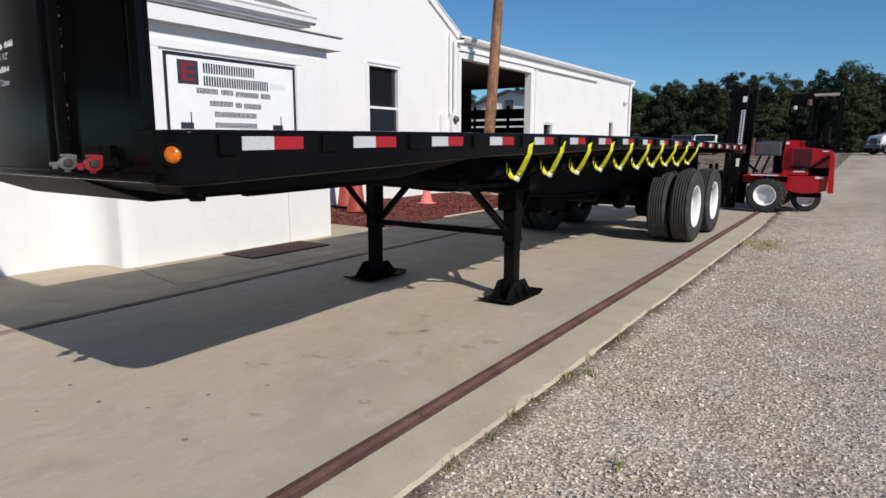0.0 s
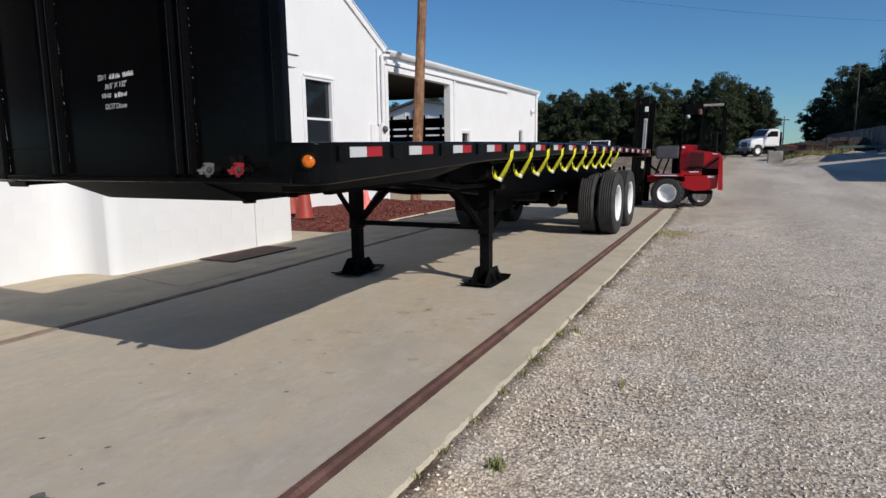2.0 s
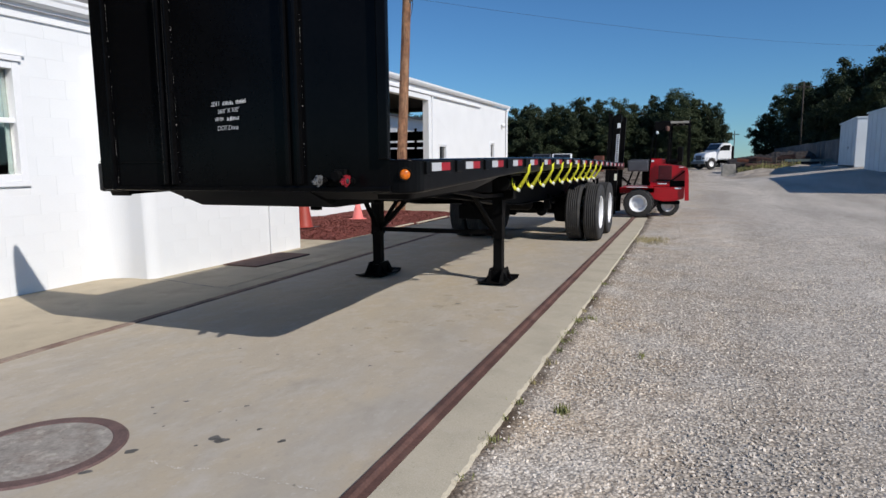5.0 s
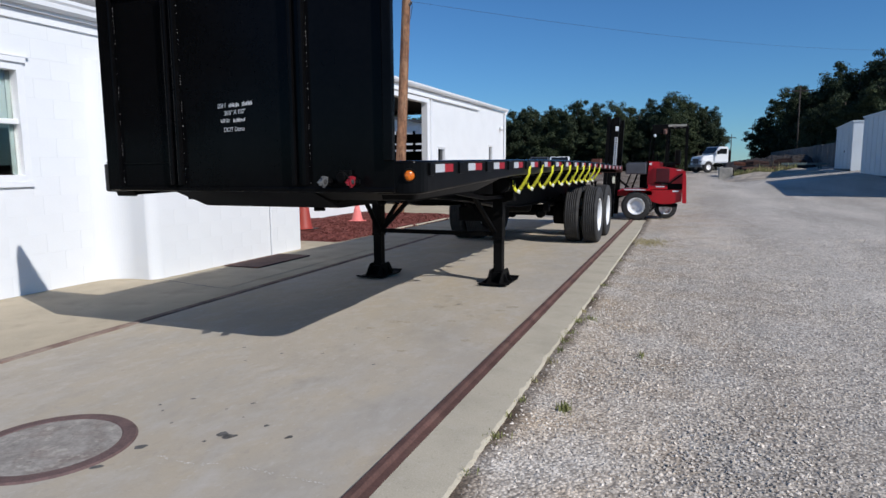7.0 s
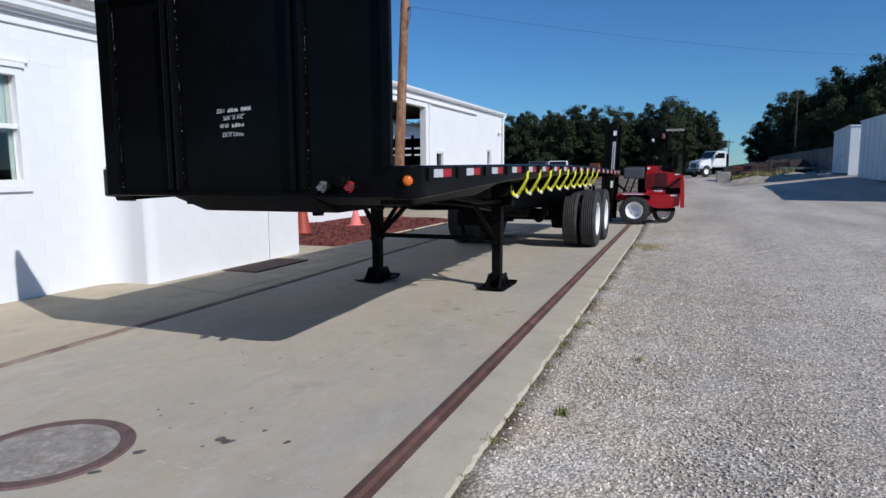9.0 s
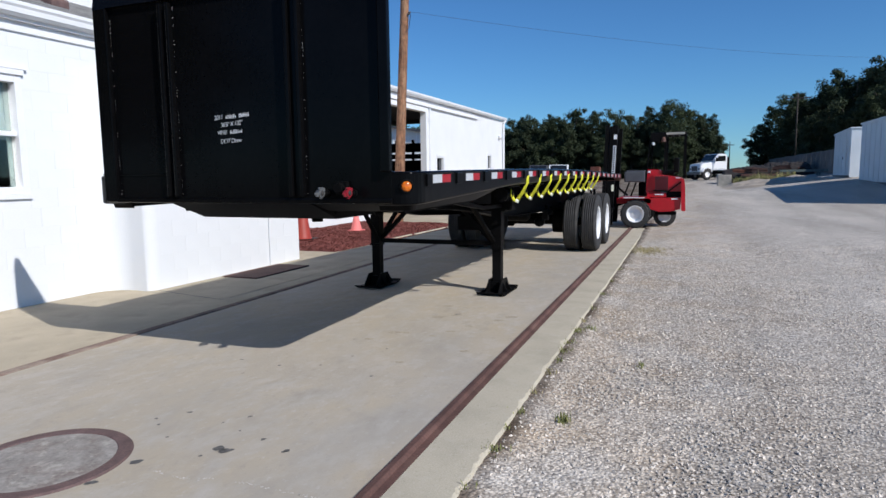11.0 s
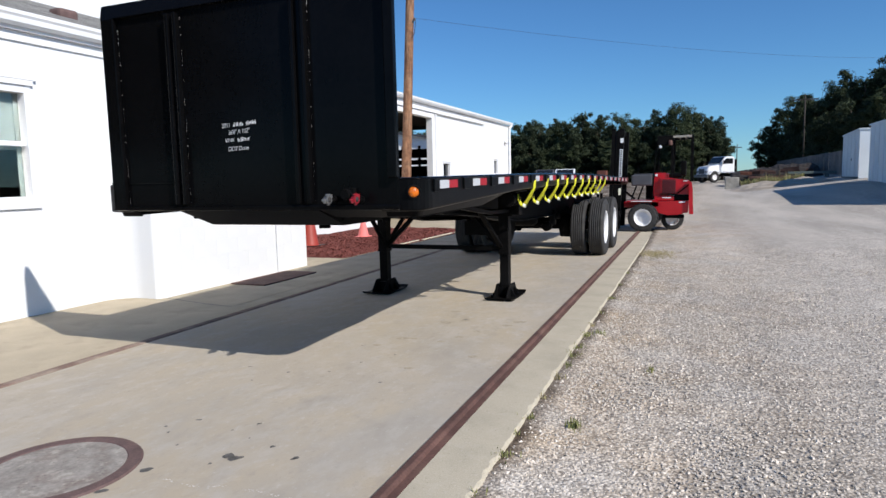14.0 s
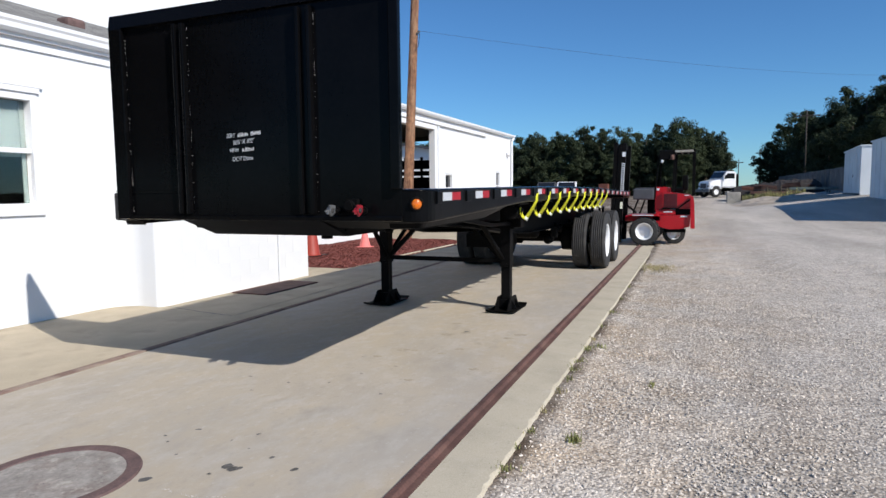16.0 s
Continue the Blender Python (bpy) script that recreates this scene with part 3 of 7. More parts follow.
# loose stones near the camera's way
def stones():
    rs = np.random.RandomState(5)
    n = 160000
    y = -2.4 + 16.0 * rs.rand(n) ** 1.6
    back = rs.rand(n) < 0.12
    y[back] = -2.4 - 4.0 * rs.rand(back.sum()) ** 1.5
    x = curb_x(y) + 0.02 + (5.2 + 0.5 * np.maximum(0, y + 2.6)) * rs.rand(n) ** 1.12
    # bare earth shows against the kerb
    keep = rs.rand(n) < 0.10 + 0.90 * np.clip((x - curb_x(y) - 0.02) / 0.14, 0, 1)
    x, y = x[keep], y[keep]
    n = len(x)
    s = 0.0046 + 0.0080 * rs.rand(n) ** 1.8
    base = np.array([(1, 0.2, 0.1), (-0.1, 1, -0.1), (-1, -0.2, 0.1), (0.1, -1, 0), (0.25, 0.15, 0.9), (-0.2, 0, -0.8)])
    faces = np.array([(0, 1, 4), (1, 2, 4), (2, 3, 4), (3, 0, 4), (1, 0, 5), (2, 1, 5), (3, 2, 5), (0, 3, 5)])
    a = rs.rand(n) * 6.283
    ca, sa = np.cos(a), np.sin(a)
    j = (base[None] + 0.38 * (rs.rand(n, 6, 3) - 0.5) * 2) * s[:, None, None]
    j[:, :, 1] *= (0.55 + 0.5 * rs.rand(n))[:, None]
    j[:, :, 2] *= (0.6 + 0.4 * rs.rand(n))[:, None]
    tip = (rs.rand(n) - 0.5)[:, None] * 0.7
    j[:, :, 2] += j[:, :, 0] * tip
    vx = j[:, :, 0] * ca[:, None] - j[:, :, 1] * sa[:, None] + x[:, None]
    vy = j[:, :, 0] * sa[:, None] + j[:, :, 1] * ca[:, None] + y[:, None]
    edge = np.clip((x - curb_x(y)) / 0.25, 0, 1)
    vz = j[:, :, 2] + (-0.0348 + 0.018 * (1 - edge * edge * (3 - 2 * edge)))[:, None]
    co = np.stack([vx, vy, vz], -1).reshape(-1, 3)
    fa = (faces[None] + 6 * np.arange(n)[:, None, None]).reshape(-1, 3)
    me = bpy.data.meshes.new("loose_gravel")
    me.from_pydata(co.tolist(), [], fa.tolist())
    me.materials.append(STONE)
    tagged(new("loose_gravel", me), "loose angular pale grey limestone gravel", "gravel", kind="stuff")


stones()


# ---- flatbed trailer ----
HALF, NOSE, LENGTH = 1.264, 1.112, 11.13


def deck_z(y):
    return 1.328 + 0.032 * math.sin(math.pi * min(1, max(0, y / 8.4))) - 0.035 * smooth01(7.5, 11.1, y)


def rail_path(side):
    """From the headboard's corner round the nose and back along the side."""
    path = [(side * (NOSE - 0.12), 0.0215, 0, -1)]
    for i in range(9):
        a = radians(90 * i / 8)
        # quarter turn of an ellipse from the front to the side
        px, py = NOSE - 0.01 + (HALF - NOSE + 0.01) * math.sin(a) ** 0.55, 0.0215 + 0.24 * (1 - max(0.0, math.cos(a)) ** 0.55)
        nx, ny = math.sin(a) * 0.23, -math.cos(a) * 0.18
        k = math.hypot(nx, ny)
        path.append((side * px, py, side * nx / k, ny / k))
    for y in (0.5, 0.9, 1.3, 1.7, 2.0, 2.3, 2.7, 3.2, 3.7, 4.2, 4.8, 5.4, 6, 6.6, 7.2, 7.8, 8.4, 9, 9.6, 10.3, LENGTH):
        path.append((side * HALF, y, side, 0))
    return path


trailer = thing("flatbed_trailer", (0, 0, 0), "black painted flatbed semi trailer with headboard, parked on landing legs", "trailer")


def build_rails():
    for side in (1, -1):
        path = rail_path(side)

        def profile(k):
            y = path[k][1]
            top = deck_z(y)
            fold = 1.138 + 0.082 * min(1.0, max(0.0, y / 2.2)) + 0.03 * smooth01(2.2, 5.0, y) - 0.03 * smooth01(7.5, 11.1, y)
            bot = min(fold - 0.012, 1.098 + 0.012 * smooth01(0, 1.2, y) + 0.13 * smooth01(1.2, 2.4, y))
            return [(0, top - 0.006), (-0.006, top), (-0.09, top), (-0.09, top - 0.02), (-0.03, top - 0.03), (-0.03, fold + 0.012), (-0.075, fold + 0.012), (-0.09, bot), (-0.075, bot),
                    (-0.062, fold - 0.006), (-0.012, fold - 0.008), (-0.002, fold - 0.002), (0, fold + 0.006)]
        part("side_rail", sweep(bmesh.new(), path, profile), BLACKR, trailer)

        def edge(k):
            top = deck_z(path[k][1])
            return [(0.0015, top - 0.014), (0.0, top - 0.006), (-0.006, top + 0.0005), (-0.014, top + 0.002), (-0.014, top - 0.004), (-0.002, top - 0.016)]
        part("rail_edge", sweep(bmesh.new(), path, edge), BLACK, trailer, "glossy rounded top edge of the rail", True)


def build_deck():
    # boards of the platform, laid lengthways
    n = 14
    w = 2 * (HALF - 0.09) / n
    ys = [0.26, 1.5, 3, 4.5, 6, 7.5, 9, 10.2, LENGTH]
    for i in range(n):
        x0, x1 = -HALF + 0.09 + i * w + 0.003, -HALF + 0.09 + (i + 1) * w - 0.003
        bm = bmesh.new()
        sweep(bm, [((x0 + x1) / 2, y, 1, 0) for y in ys], lambda k: [(-(x1 - x0) / 2, deck_z(ys[k]) - 0.035), (-(x1 - x0) / 2, deck_z(ys[k]) - 0.004), ((x1 - x0) / 2, deck_z(ys[k]) - 0.004), ((x1 - x0) / 2, deck_z(ys[k]) - 0.035)])
        part("deck_board", bm, DECKM, trailer)
    part("nose_plate", box(-NOSE, NOSE, 0.06, 0.256, 1.285, 1.326, 0.004), DECKM, trailer)


def build_headboard():
    hb = part("headboard", box(-NOSE, NOSE, 0.02, 0.034, 1.14, 2.50, 0.003), BLACK, trailer, "glossy black ribbed steel headboard")
    # slanted cap along the top
    bm = bmesh.new()
    prism(bm, [(-0.006, 2.4625), (0.012, 2.556), (0.045, 2.556), (0.045, 2.52), (0.0195, 2.51), (0.0195, 2.4625)], "x", -NOSE - 0.022, NOSE)
    part("top_cap", bm, BLACK, hb)
    # side flanges
    part("edge_flange", box(-NOSE - 0.014, -NOSE + 0.10, -0.012, 0.0195, 1.146, 2.462, 0.006), BLACK, hb)
    part("edge_flange", box(NOSE - 0.060, NOSE + 0.002, -0.012, 0.0195, 1.330, 2.462, 0.006), BLACK, hb)
    # hat posts with a line of rivets
    for x0, x1, side in ((0.427, 0.452, 1), (0.505, 0.53, 1), (-0.545, -0.52, 1), (-0.478, -0.455, 1)):
        part("post", box(x0, x1, -0.022, 0.0195, 1.185, 2.438, 0.005), BLACK, hb)
    for x in (0.4785, -0.499):
        part("post_web", box(x - 0.0255, x + 0.0205, 0.004, 0.0195, 1.19, 2.436, 0.002), BLACK, hb)
    rs = random.Random(8)
    for x, z0, z1, pf in ((0.537, 1.2, 2.42, -0.0), (-0.4485, 1.2, 2.42, 0.0), (-1.003, 1.2, 2.42, 0.0), (1.045, 1.36, 2.42, 0)):
        bm = bmesh.new()
        z = z0
        while z < z1:
            r = rs.uniform(0.0012, 0.0028)
            bmesh.ops.create_icosphere(bm, subdivisions=1, radius=r, matrix=Matrix.Translation((x + rs.uniform(-1, 1) * 0.002, 0.0185, z)) @ Matrix.Diagonal((1, 0.6, rs.uniform(1, 2.5), 1)))
            z += rs.choice((0.012, 0.016, 0.02, 0.03, 0.05, 0.10))
        part("rivet_line", bm, WELD, hb, "worn bare rivets", True)["kind"] = "stuff"
    # the seam above the bottom sheet, and the bottom sheet's fold
    part("seam", box(-1.0, -0.55, 0.0145, 0.0195, 1.329, 1.334, 0.001), BLACKM, hb)
    part("bottom_lip", box(-NOSE - 0.008, NOSE + 0.012, -0.004, 0.0195, 1.142, 1.176, 0.010), BLACK, hb)
    part("marker_stub", box(-NOSE - 0.035, -NOSE - 0.0145, 0.0, 0.02, 1.335, 1.343, 0.002), BLACK, hb)
    # coupler pan under the nose: slanted approach plate and flat bottom
    bm = bmesh.new()
    prism(bm, [(0.022, 1.139), (0.33, 1.025), (1.75, 1.03), (2.2, 1.10), (2.2, 1.16), (0.05, 1.16)], "x", -0.555, 0.555)
    part("coupler_pan", bm, BLACKM, trailer)
    bm = bmesh.new()
    prism(bm, [(0.05, 1.138), (0.22, 1.085), (1.6, 1.09), (1.6, 1.16), (0.05, 1.16)], "x", 0.556, 1.09)
    part("nose_floor", bm, BLACKM, trailer)
    bm = bmesh.new()
    prism(bm, [(0.05, 1.15), (1.6, 1.15), (1.6, 1.17), (0.05, 1.17)], "x", -1.09, -0.556)
    part("nose_floor", bm, BLACKM, trailer)
    part("kingpin", lathe(bmesh.new(), [(0.001, -0.075), (0.045, -0.075), (0.045, -0.05), (0.03, -0.045), (0.03, 0.0)], (0.0, 0.95, 1.03), "z", 20), BLACKM, trailer, "", True)
    part("drain_stub", lathe(bmesh.new(), [(0.001, -0.035), (0.028, -0.032), (0.03, -0.012), (0.015, -0.008), (0.015, 0.01)], (0.86, 0.34, 1.085), "z", 16), BLACKM, trailer, "", True)
    # writing by paint marker
    for txt, x, z, h, tilt in (("2011", -0.155, 1.676, 0.034, 4), ("36'6\" X 102\"", -0.105, 1.630, 0.033, 4), ("VIN#", -0.133, 1.582, 0.031, 4), ("DOT Done", -0.112, 1.526, 0.033, 2)):
        cu = bpy.data.curves.new("words", "FONT")
        cu.body, cu.size, cu.shear, cu.space_character = txt, h * 1.2, 0.16, 0.86
        cu.offset = -0.0002
        tmp = bpy.data.objects.new("words", cu)
        scene.collection.objects.link(tmp)
        me = bpy.data.meshes.new_from_object(tmp.evaluated_get(bpy.context.evaluated_depsgraph_get()))
        bpy.data.objects.remove(tmp)
        me.transform(pose(x, 0.0175, z, 90, 0, 0) @ pose(0, 0, 0, 0, 0, tilt))
        me.materials.clear()
        me.materials.append(CHALK)
        ob = new("handwriting", me)
        ob.parent = hb
        tagged(ob, "white paint-marker handwriting")
    rs = random.Random(4)
    for x0, x1, z in ((-0.060, 0.030, 1.686), (0.045, 0.120, 1.692), (-0.028, 0.070, 1.590)):
        bm = bmesh.new()
        x = x0
        while x < x1 - 0.004:
            bx(bm, x, x + 0.0045, 0.016, 0.0178, z - rs.uniform(0.003, 0.007) + (x - x0) * 0.06, z + rs.uniform(0.010, 0.022) + (x - x0) * 0.06)
            if rs.random() < 0.55:
                h = rs.uniform(-0.002, 0.012)
                bx(bm, x + 0.0046, x + 0.0095, 0.016, 0.0178, z + h + (x - x0) * 0.06, z + h + 0.0045 + (x - x0) * 0.06)
            x += rs.uniform(0.010, 0.014)
        part("writing_bar", bm, CHALK, hb, "illegible white handwriting")
    return hb


def build_lamp():
    n = Vector((0.62, -0.78, 0)).normalized()
    c = Vector((1.194, 0.043, 1.243))
    turn = Matrix.Translation(c) @ n.to_track_quat("Z", "Y").to_matrix().to_4x4()
    bm = lathe(bmesh.new(), [(0.033, 0.016), (0.037, 0.018), (0.043, 0.012), (0.045, -0.05)], (0, 0, 0), "z", 36)
    bmesh.ops.transform(bm, matrix=turn, verts=bm.verts[:])
    lamp = part("marker_lamp", bm, BLACKM, trailer, "round amber side marker lamp in a black grommet", True)
    bm = lathe(bmesh.new(), [(0.001, 0.024), (0.015, 0.022), (0.027, 0.017), (0.033, 0.008), (0.033, -0.02)], (0, 0, 0), "z", 36)
    bmesh.ops.transform(bm, matrix=turn, verts=bm.verts[:])
    part("lens", bm, AMBER, lamp, "amber ribbed plastic lens", True)


def build_gladhands():
    for x, material, lab in ((0.685, STEEL, "grey cast air coupling"), (0.872, REDC, "red cast air coupling")):
        bm = bmesh.new()
        # casting turned sideways, its two ears and the hook plate
        lathe(bm, [(0.001, -0.026), (0.024, -0.026), (0.031, -0.016), (0.033, 0.004), (0.036, 0.006), (0.036, 0.016), (0.022, 0.019), (0.019, 0.012), (0.001, 0.012)], (x, -0.082, 1.208), "x", 24)
        bx(bm, x - 0.006, x + 0.012, -0.150, -0.100, 1.196, 1.214, 0.005)
        bx(bm, x + 0.001, x + 0.016, -0.142, -0.122, 1.180, 1.2, 0.004)
        bx(bm, x - 0.004, x + 0.014, -0.108, -0.060, 1.238, 1.254, 0.005)
        bx(bm, x + 0.004, x + 0.020, -0.066, -0.045, 1.222, 1.25, 0.004)
        bx(bm, x - 0.004, x + 0.010, -0.094, -0.070, 1.162, 1.176, 0.004)
        bmesh.ops.scale(bm, vec=(0.74, 0.9, 0.74), space=Matrix.Translation((-x, 0, -1.208)), verts=bm.verts[:])
        g = part("gladhand", bm, material, trailer, lab)
        part("pipe_stub", rod(rod(bmesh.new(), (x - 0.008, 0.0195, 1.205), (x - 0.008, -0.052, 1.205), 0.014, 14), (x - 0.008, 0.0190, 1.205), (x - 0.008, 0.004, 1.205), 0.024, 6), BLACKM, g, "black pipe stub")
        part("seal", lathe(bmesh.new(), [(0.001, 0.019), (0.010, 0.019), (0.015, 0.016), (0.016, 0.010)], (x, -0.074, 1.208), "x", 20), RUBBER, g, "black rubber face seal", True)
    bm = bmesh.new()
    lathe(bm, [(0.001, -0.05), (0.028, -0.05), (0.032, -0.03), (0.03, 0.02)], (0.787, 0, 1.235), "y", 20)
    bx(bm, 0.755, 0.83, -0.012, 0.0195, 1.195, 1.275, 0.004)
    beam(bm, (0.79, -0.045, 1.265), (0.845, -0.03, 1.225), 0.008, 0.008, 0)
    part("socket", bm, BLACKM, trailer, "black electrical socket with lid")


def build_tape():
    y = 0.276
    n = 0
    while y < 10.9:
        z = deck_z(y) - 0.048
        for y0, y1, m, nm in ((y, y + 0.152, TAPEW, "silver_tape"), (y + 0.1525, y + 0.305, TAPER, "red_tape")):
            bm = bmesh.new()
            za, zb = deck_z(y0) - 0.048, deck_z(y1) - 0.048
            v = [bm.verts.new((HALF + o, yy, zz + dz)) for o in (0.0012, 0.004) for yy, zz in ((y0, za), (y1, zb)) for dz in (-0.0255, 0.0255)]
            bmesh.ops.convex_hull(bm, input=bm.verts[:])
            part(nm, bm, m, trailer)
        y += 0.6096
        n += 1


def build_pockets():
    """Stake pockets standing a little proud of the rail between the tapes."""
    y = 0.733 - 0.6096
    while y < 10.8:
        z = deck_z(y)
        yy = max(y, 0.205)
        w = 0.034 if y < 0.2 else 0.048
        part("stake_pocket", box(HALF - 0.02, HALF + 0.013, yy - w, yy + w, z - 0.088, z - 0.014, 0.004), BLACKR, trailer)
        y += 0.6096


def ribbon(bm, pts, width_dir, w, th=0.004):
    rings = []
    for p, d, ww in zip(pts, width_dir, w):
        p, d = Vector(p), Vector(d).normalized()
        rings.append([bm.verts.new(p + d * ww / 2 + Vector((s, 0, 0))) for s in (0, th)] + [bm.verts.new(p - d * ww / 2 + Vector((s, 0, 0))) for s in (th, 0)])
    for A, B in zip(rings, rings[1:]):
        for i in range(4):
            j = (i + 1) % 4
            bm.faces.new((A[i], A[j], B[j], B[i]))
    bm.faces.new(rings[0][::-1])
    bm.faces.new(rings[-1])
    return bm


def build_winches():
    rs = random.Random(21)
    for i in range(10):
        y = 2.615 + 0.536 * i
        dz = deck_z(y) - 1.35 + rs.uniform(-0.006, 0.006)
        bm = bmesh.new()
        rod(bm, (HALF - 0.19, y - 0.19, 1.115 + dz), (HALF - 0.19, y + 0.12, 1.115 + dz), 0.045, 20)
        for yy in (y - 0.20, y - 0.03):
            rod(bm, (HALF - 0.19, yy, 1.115 + dz), (HALF - 0.19, yy + 0.012, 1.115 + dz), 0.068, 20)
        bx(bm, HALF - 0.25, HALF - 0.092, y - 0.21, y + 0.13, 1.185 + dz, 1.20 + dz, 0.004)
        winch = part("strap_winch", bm, BLACKM, trailer)
        # webbing: from the hook on the rail down round the spool, its end turned up
        t = rs.uniform(-0.015, 0.015)
        X = HALF + 0.008
        pts = [(X, y + 0.035, 1.290 + dz), (X + 0.002, y + 0.018, 1.262 + dz), (X + 0.002, y + 0.004 + t, 1.222 + dz), (X - 0.028, y + 0.01 + t, 1.17 + dz), (X - 0.068, y + 0.03 + t, 1.11 + dz), (X - 0.110, y + 0.055, 1.055 + dz)]
        dirs = [(0.3, 1, 0.4), (0.3, 1, 0.25), (0.4, 1, 0.1), (0.7, 1, 0.0), (0.8, 1, -0.1), (0.9, 1, -0.3)]
        part("strap", ribbon(bmesh.new(), pts, dirs, [0.056, 0.044, 0.040, 0.040, 0.042, 0.048]), YELLOW, winch, "bright yellow webbing strap", True)
        tail = [(X - 0.112, y + 0.045, 1.045 + dz), (X - 0.130, y + 0.010, 1.060 + dz), (X - 0.140, y - 0.015, 1.09 + dz), (X - 0.143, y - 0.03 + t, 1.125 + dz), (X - 0.146, y - 0.04 + t, 1.16 + dz)]
        part("strap_end", ribbon(bmesh.new(), tail, [(0.4, 0.5, 0.9), (0.4, 1, 0.6), (0.4, 1, 0.2), (0.4, 1, 0.0), (0.4, 1, -0.4)], [0.030, 0.036, 0.036, 0.030, 0.012]), YELLOW, winch, "yellow webbing wound on the drum", True)
        fold = [(X - 0.100, y + 0.06 + t, 1.078 + dz), (X - 0.107, y + 0.05, 1.056 + dz), (X - 0.112, y + 0.035, 1.034 + dz)]
        part("strap_fold", ribbon(bmesh.new(), fold, [(0.5, 0.7, -0.5), (0.5, 1, -0.6), (0.5, 1, -0.5)], [0.028, 0.045, 0.05]), PALEWEB, winch, "sun-bleached webbing fold", True)


def build_frame():
    ys = [0.3, 1.75, 2.15, 2.7, 3.5, 4.1, 5.05, 6.9, 8.5, 9.6, LENGTH - 0.1]
    bots = [1.06, 1.05, 0.99, 0.955, 0.875, 0.80, 0.745, 0.715, 0.73, 0.82, 0.95]
    for x in (0.5, -0.5):
        bm = bmesh.new()
        def prof(k):
            t, b = deck_z(ys[k]) - 0.14, bots[k]
            return [(-0.06, t), (-0.06, t - 0.012), (-0.006, t - 0.016), (-0.006, b + 0.018), (-0.065, b + 0.014), (-0.065, b), (0.065, b), (0.065, b + 0.014), (0.006, b + 0.018), (0.006, t - 0.016), (0.06, t - 0.012), (0.06, t)]
        sweep(bm, [(x, y, 1, 0) for y in ys], prof)
        part("main_beam", bm, BLACKM, trailer)
    y = 0.7
    while y < LENGTH - 0.2:
        bm = bmesh.new()
        z = deck_z(y)
        bx(bm, -HALF + 0.07, HALF - 0.07, y - 0.003, y + 0.003, z - 0.135, z - 0.042)
        bx(bm, -HALF + 0.07, HALF - 0.07, y - 0.025, y + 0.025, z - 0.139, z - 0.1345)
        part("crossmember", bm, BLACKM, trailer)
        y += 0.41
    bm = box(-HALF, HALF, LENGTH + 0.001, LENGTH + 0.06, 1.14, deck_z(LENGTH), 0.006)
    part("rear_beam", bm, RUST, trailer, "dull red rear end beam")
    bm = bmesh.new()
    ys2 = (9.75, 10.3, LENGTH)
    sweep(bm, [(HALF, y, 1, 0) for y in ys2], lambda k: [(-0.02, deck_z(ys2[k]) - 0.10), (0.0008, deck_z(ys2[k]) - 0.10), (0.0008, deck_z(ys2[k]) - 0.005), (-0.02, deck_z(ys2[k]) - 0.005)])
    part("rail_end", bm, mat("dark_red_rail_paint", (0.045, 0.006, 0.008), 0.5, var=0.3, scale=5), trailer, "dull dark red rear end of the rail")
    for x in (0.45, -0.45):
        part("bumper_post", box(x - 0.04, x + 0.04, LENGTH - 0.06, LENGTH, 0.5, 1.135, 0.006), BLACKM, trailer)
    part("bumper", box(-1.1, 1.1, LENGTH - 0.06, LENGTH + 0.04, 0.44, 0.54, 0.008), BLACKM, trailer)
    # box, tank and hangers before the axles
    part("air_tank", lathe(bmesh.new(), [(0.001, -0.42), (0.09, -0.40), (0.12, -0.35), (0.12, 0.35), (0.09, 0.40), (0.001, 0.42)], (0.0, 6.3, 0.70), "x", 24), BLACKM, trailer, "", True)
    part("chassis_box", box(-0.35, 0.2, 5.1, 5.8, 0.53, 0.73, 0.01), BLACKM, trailer)


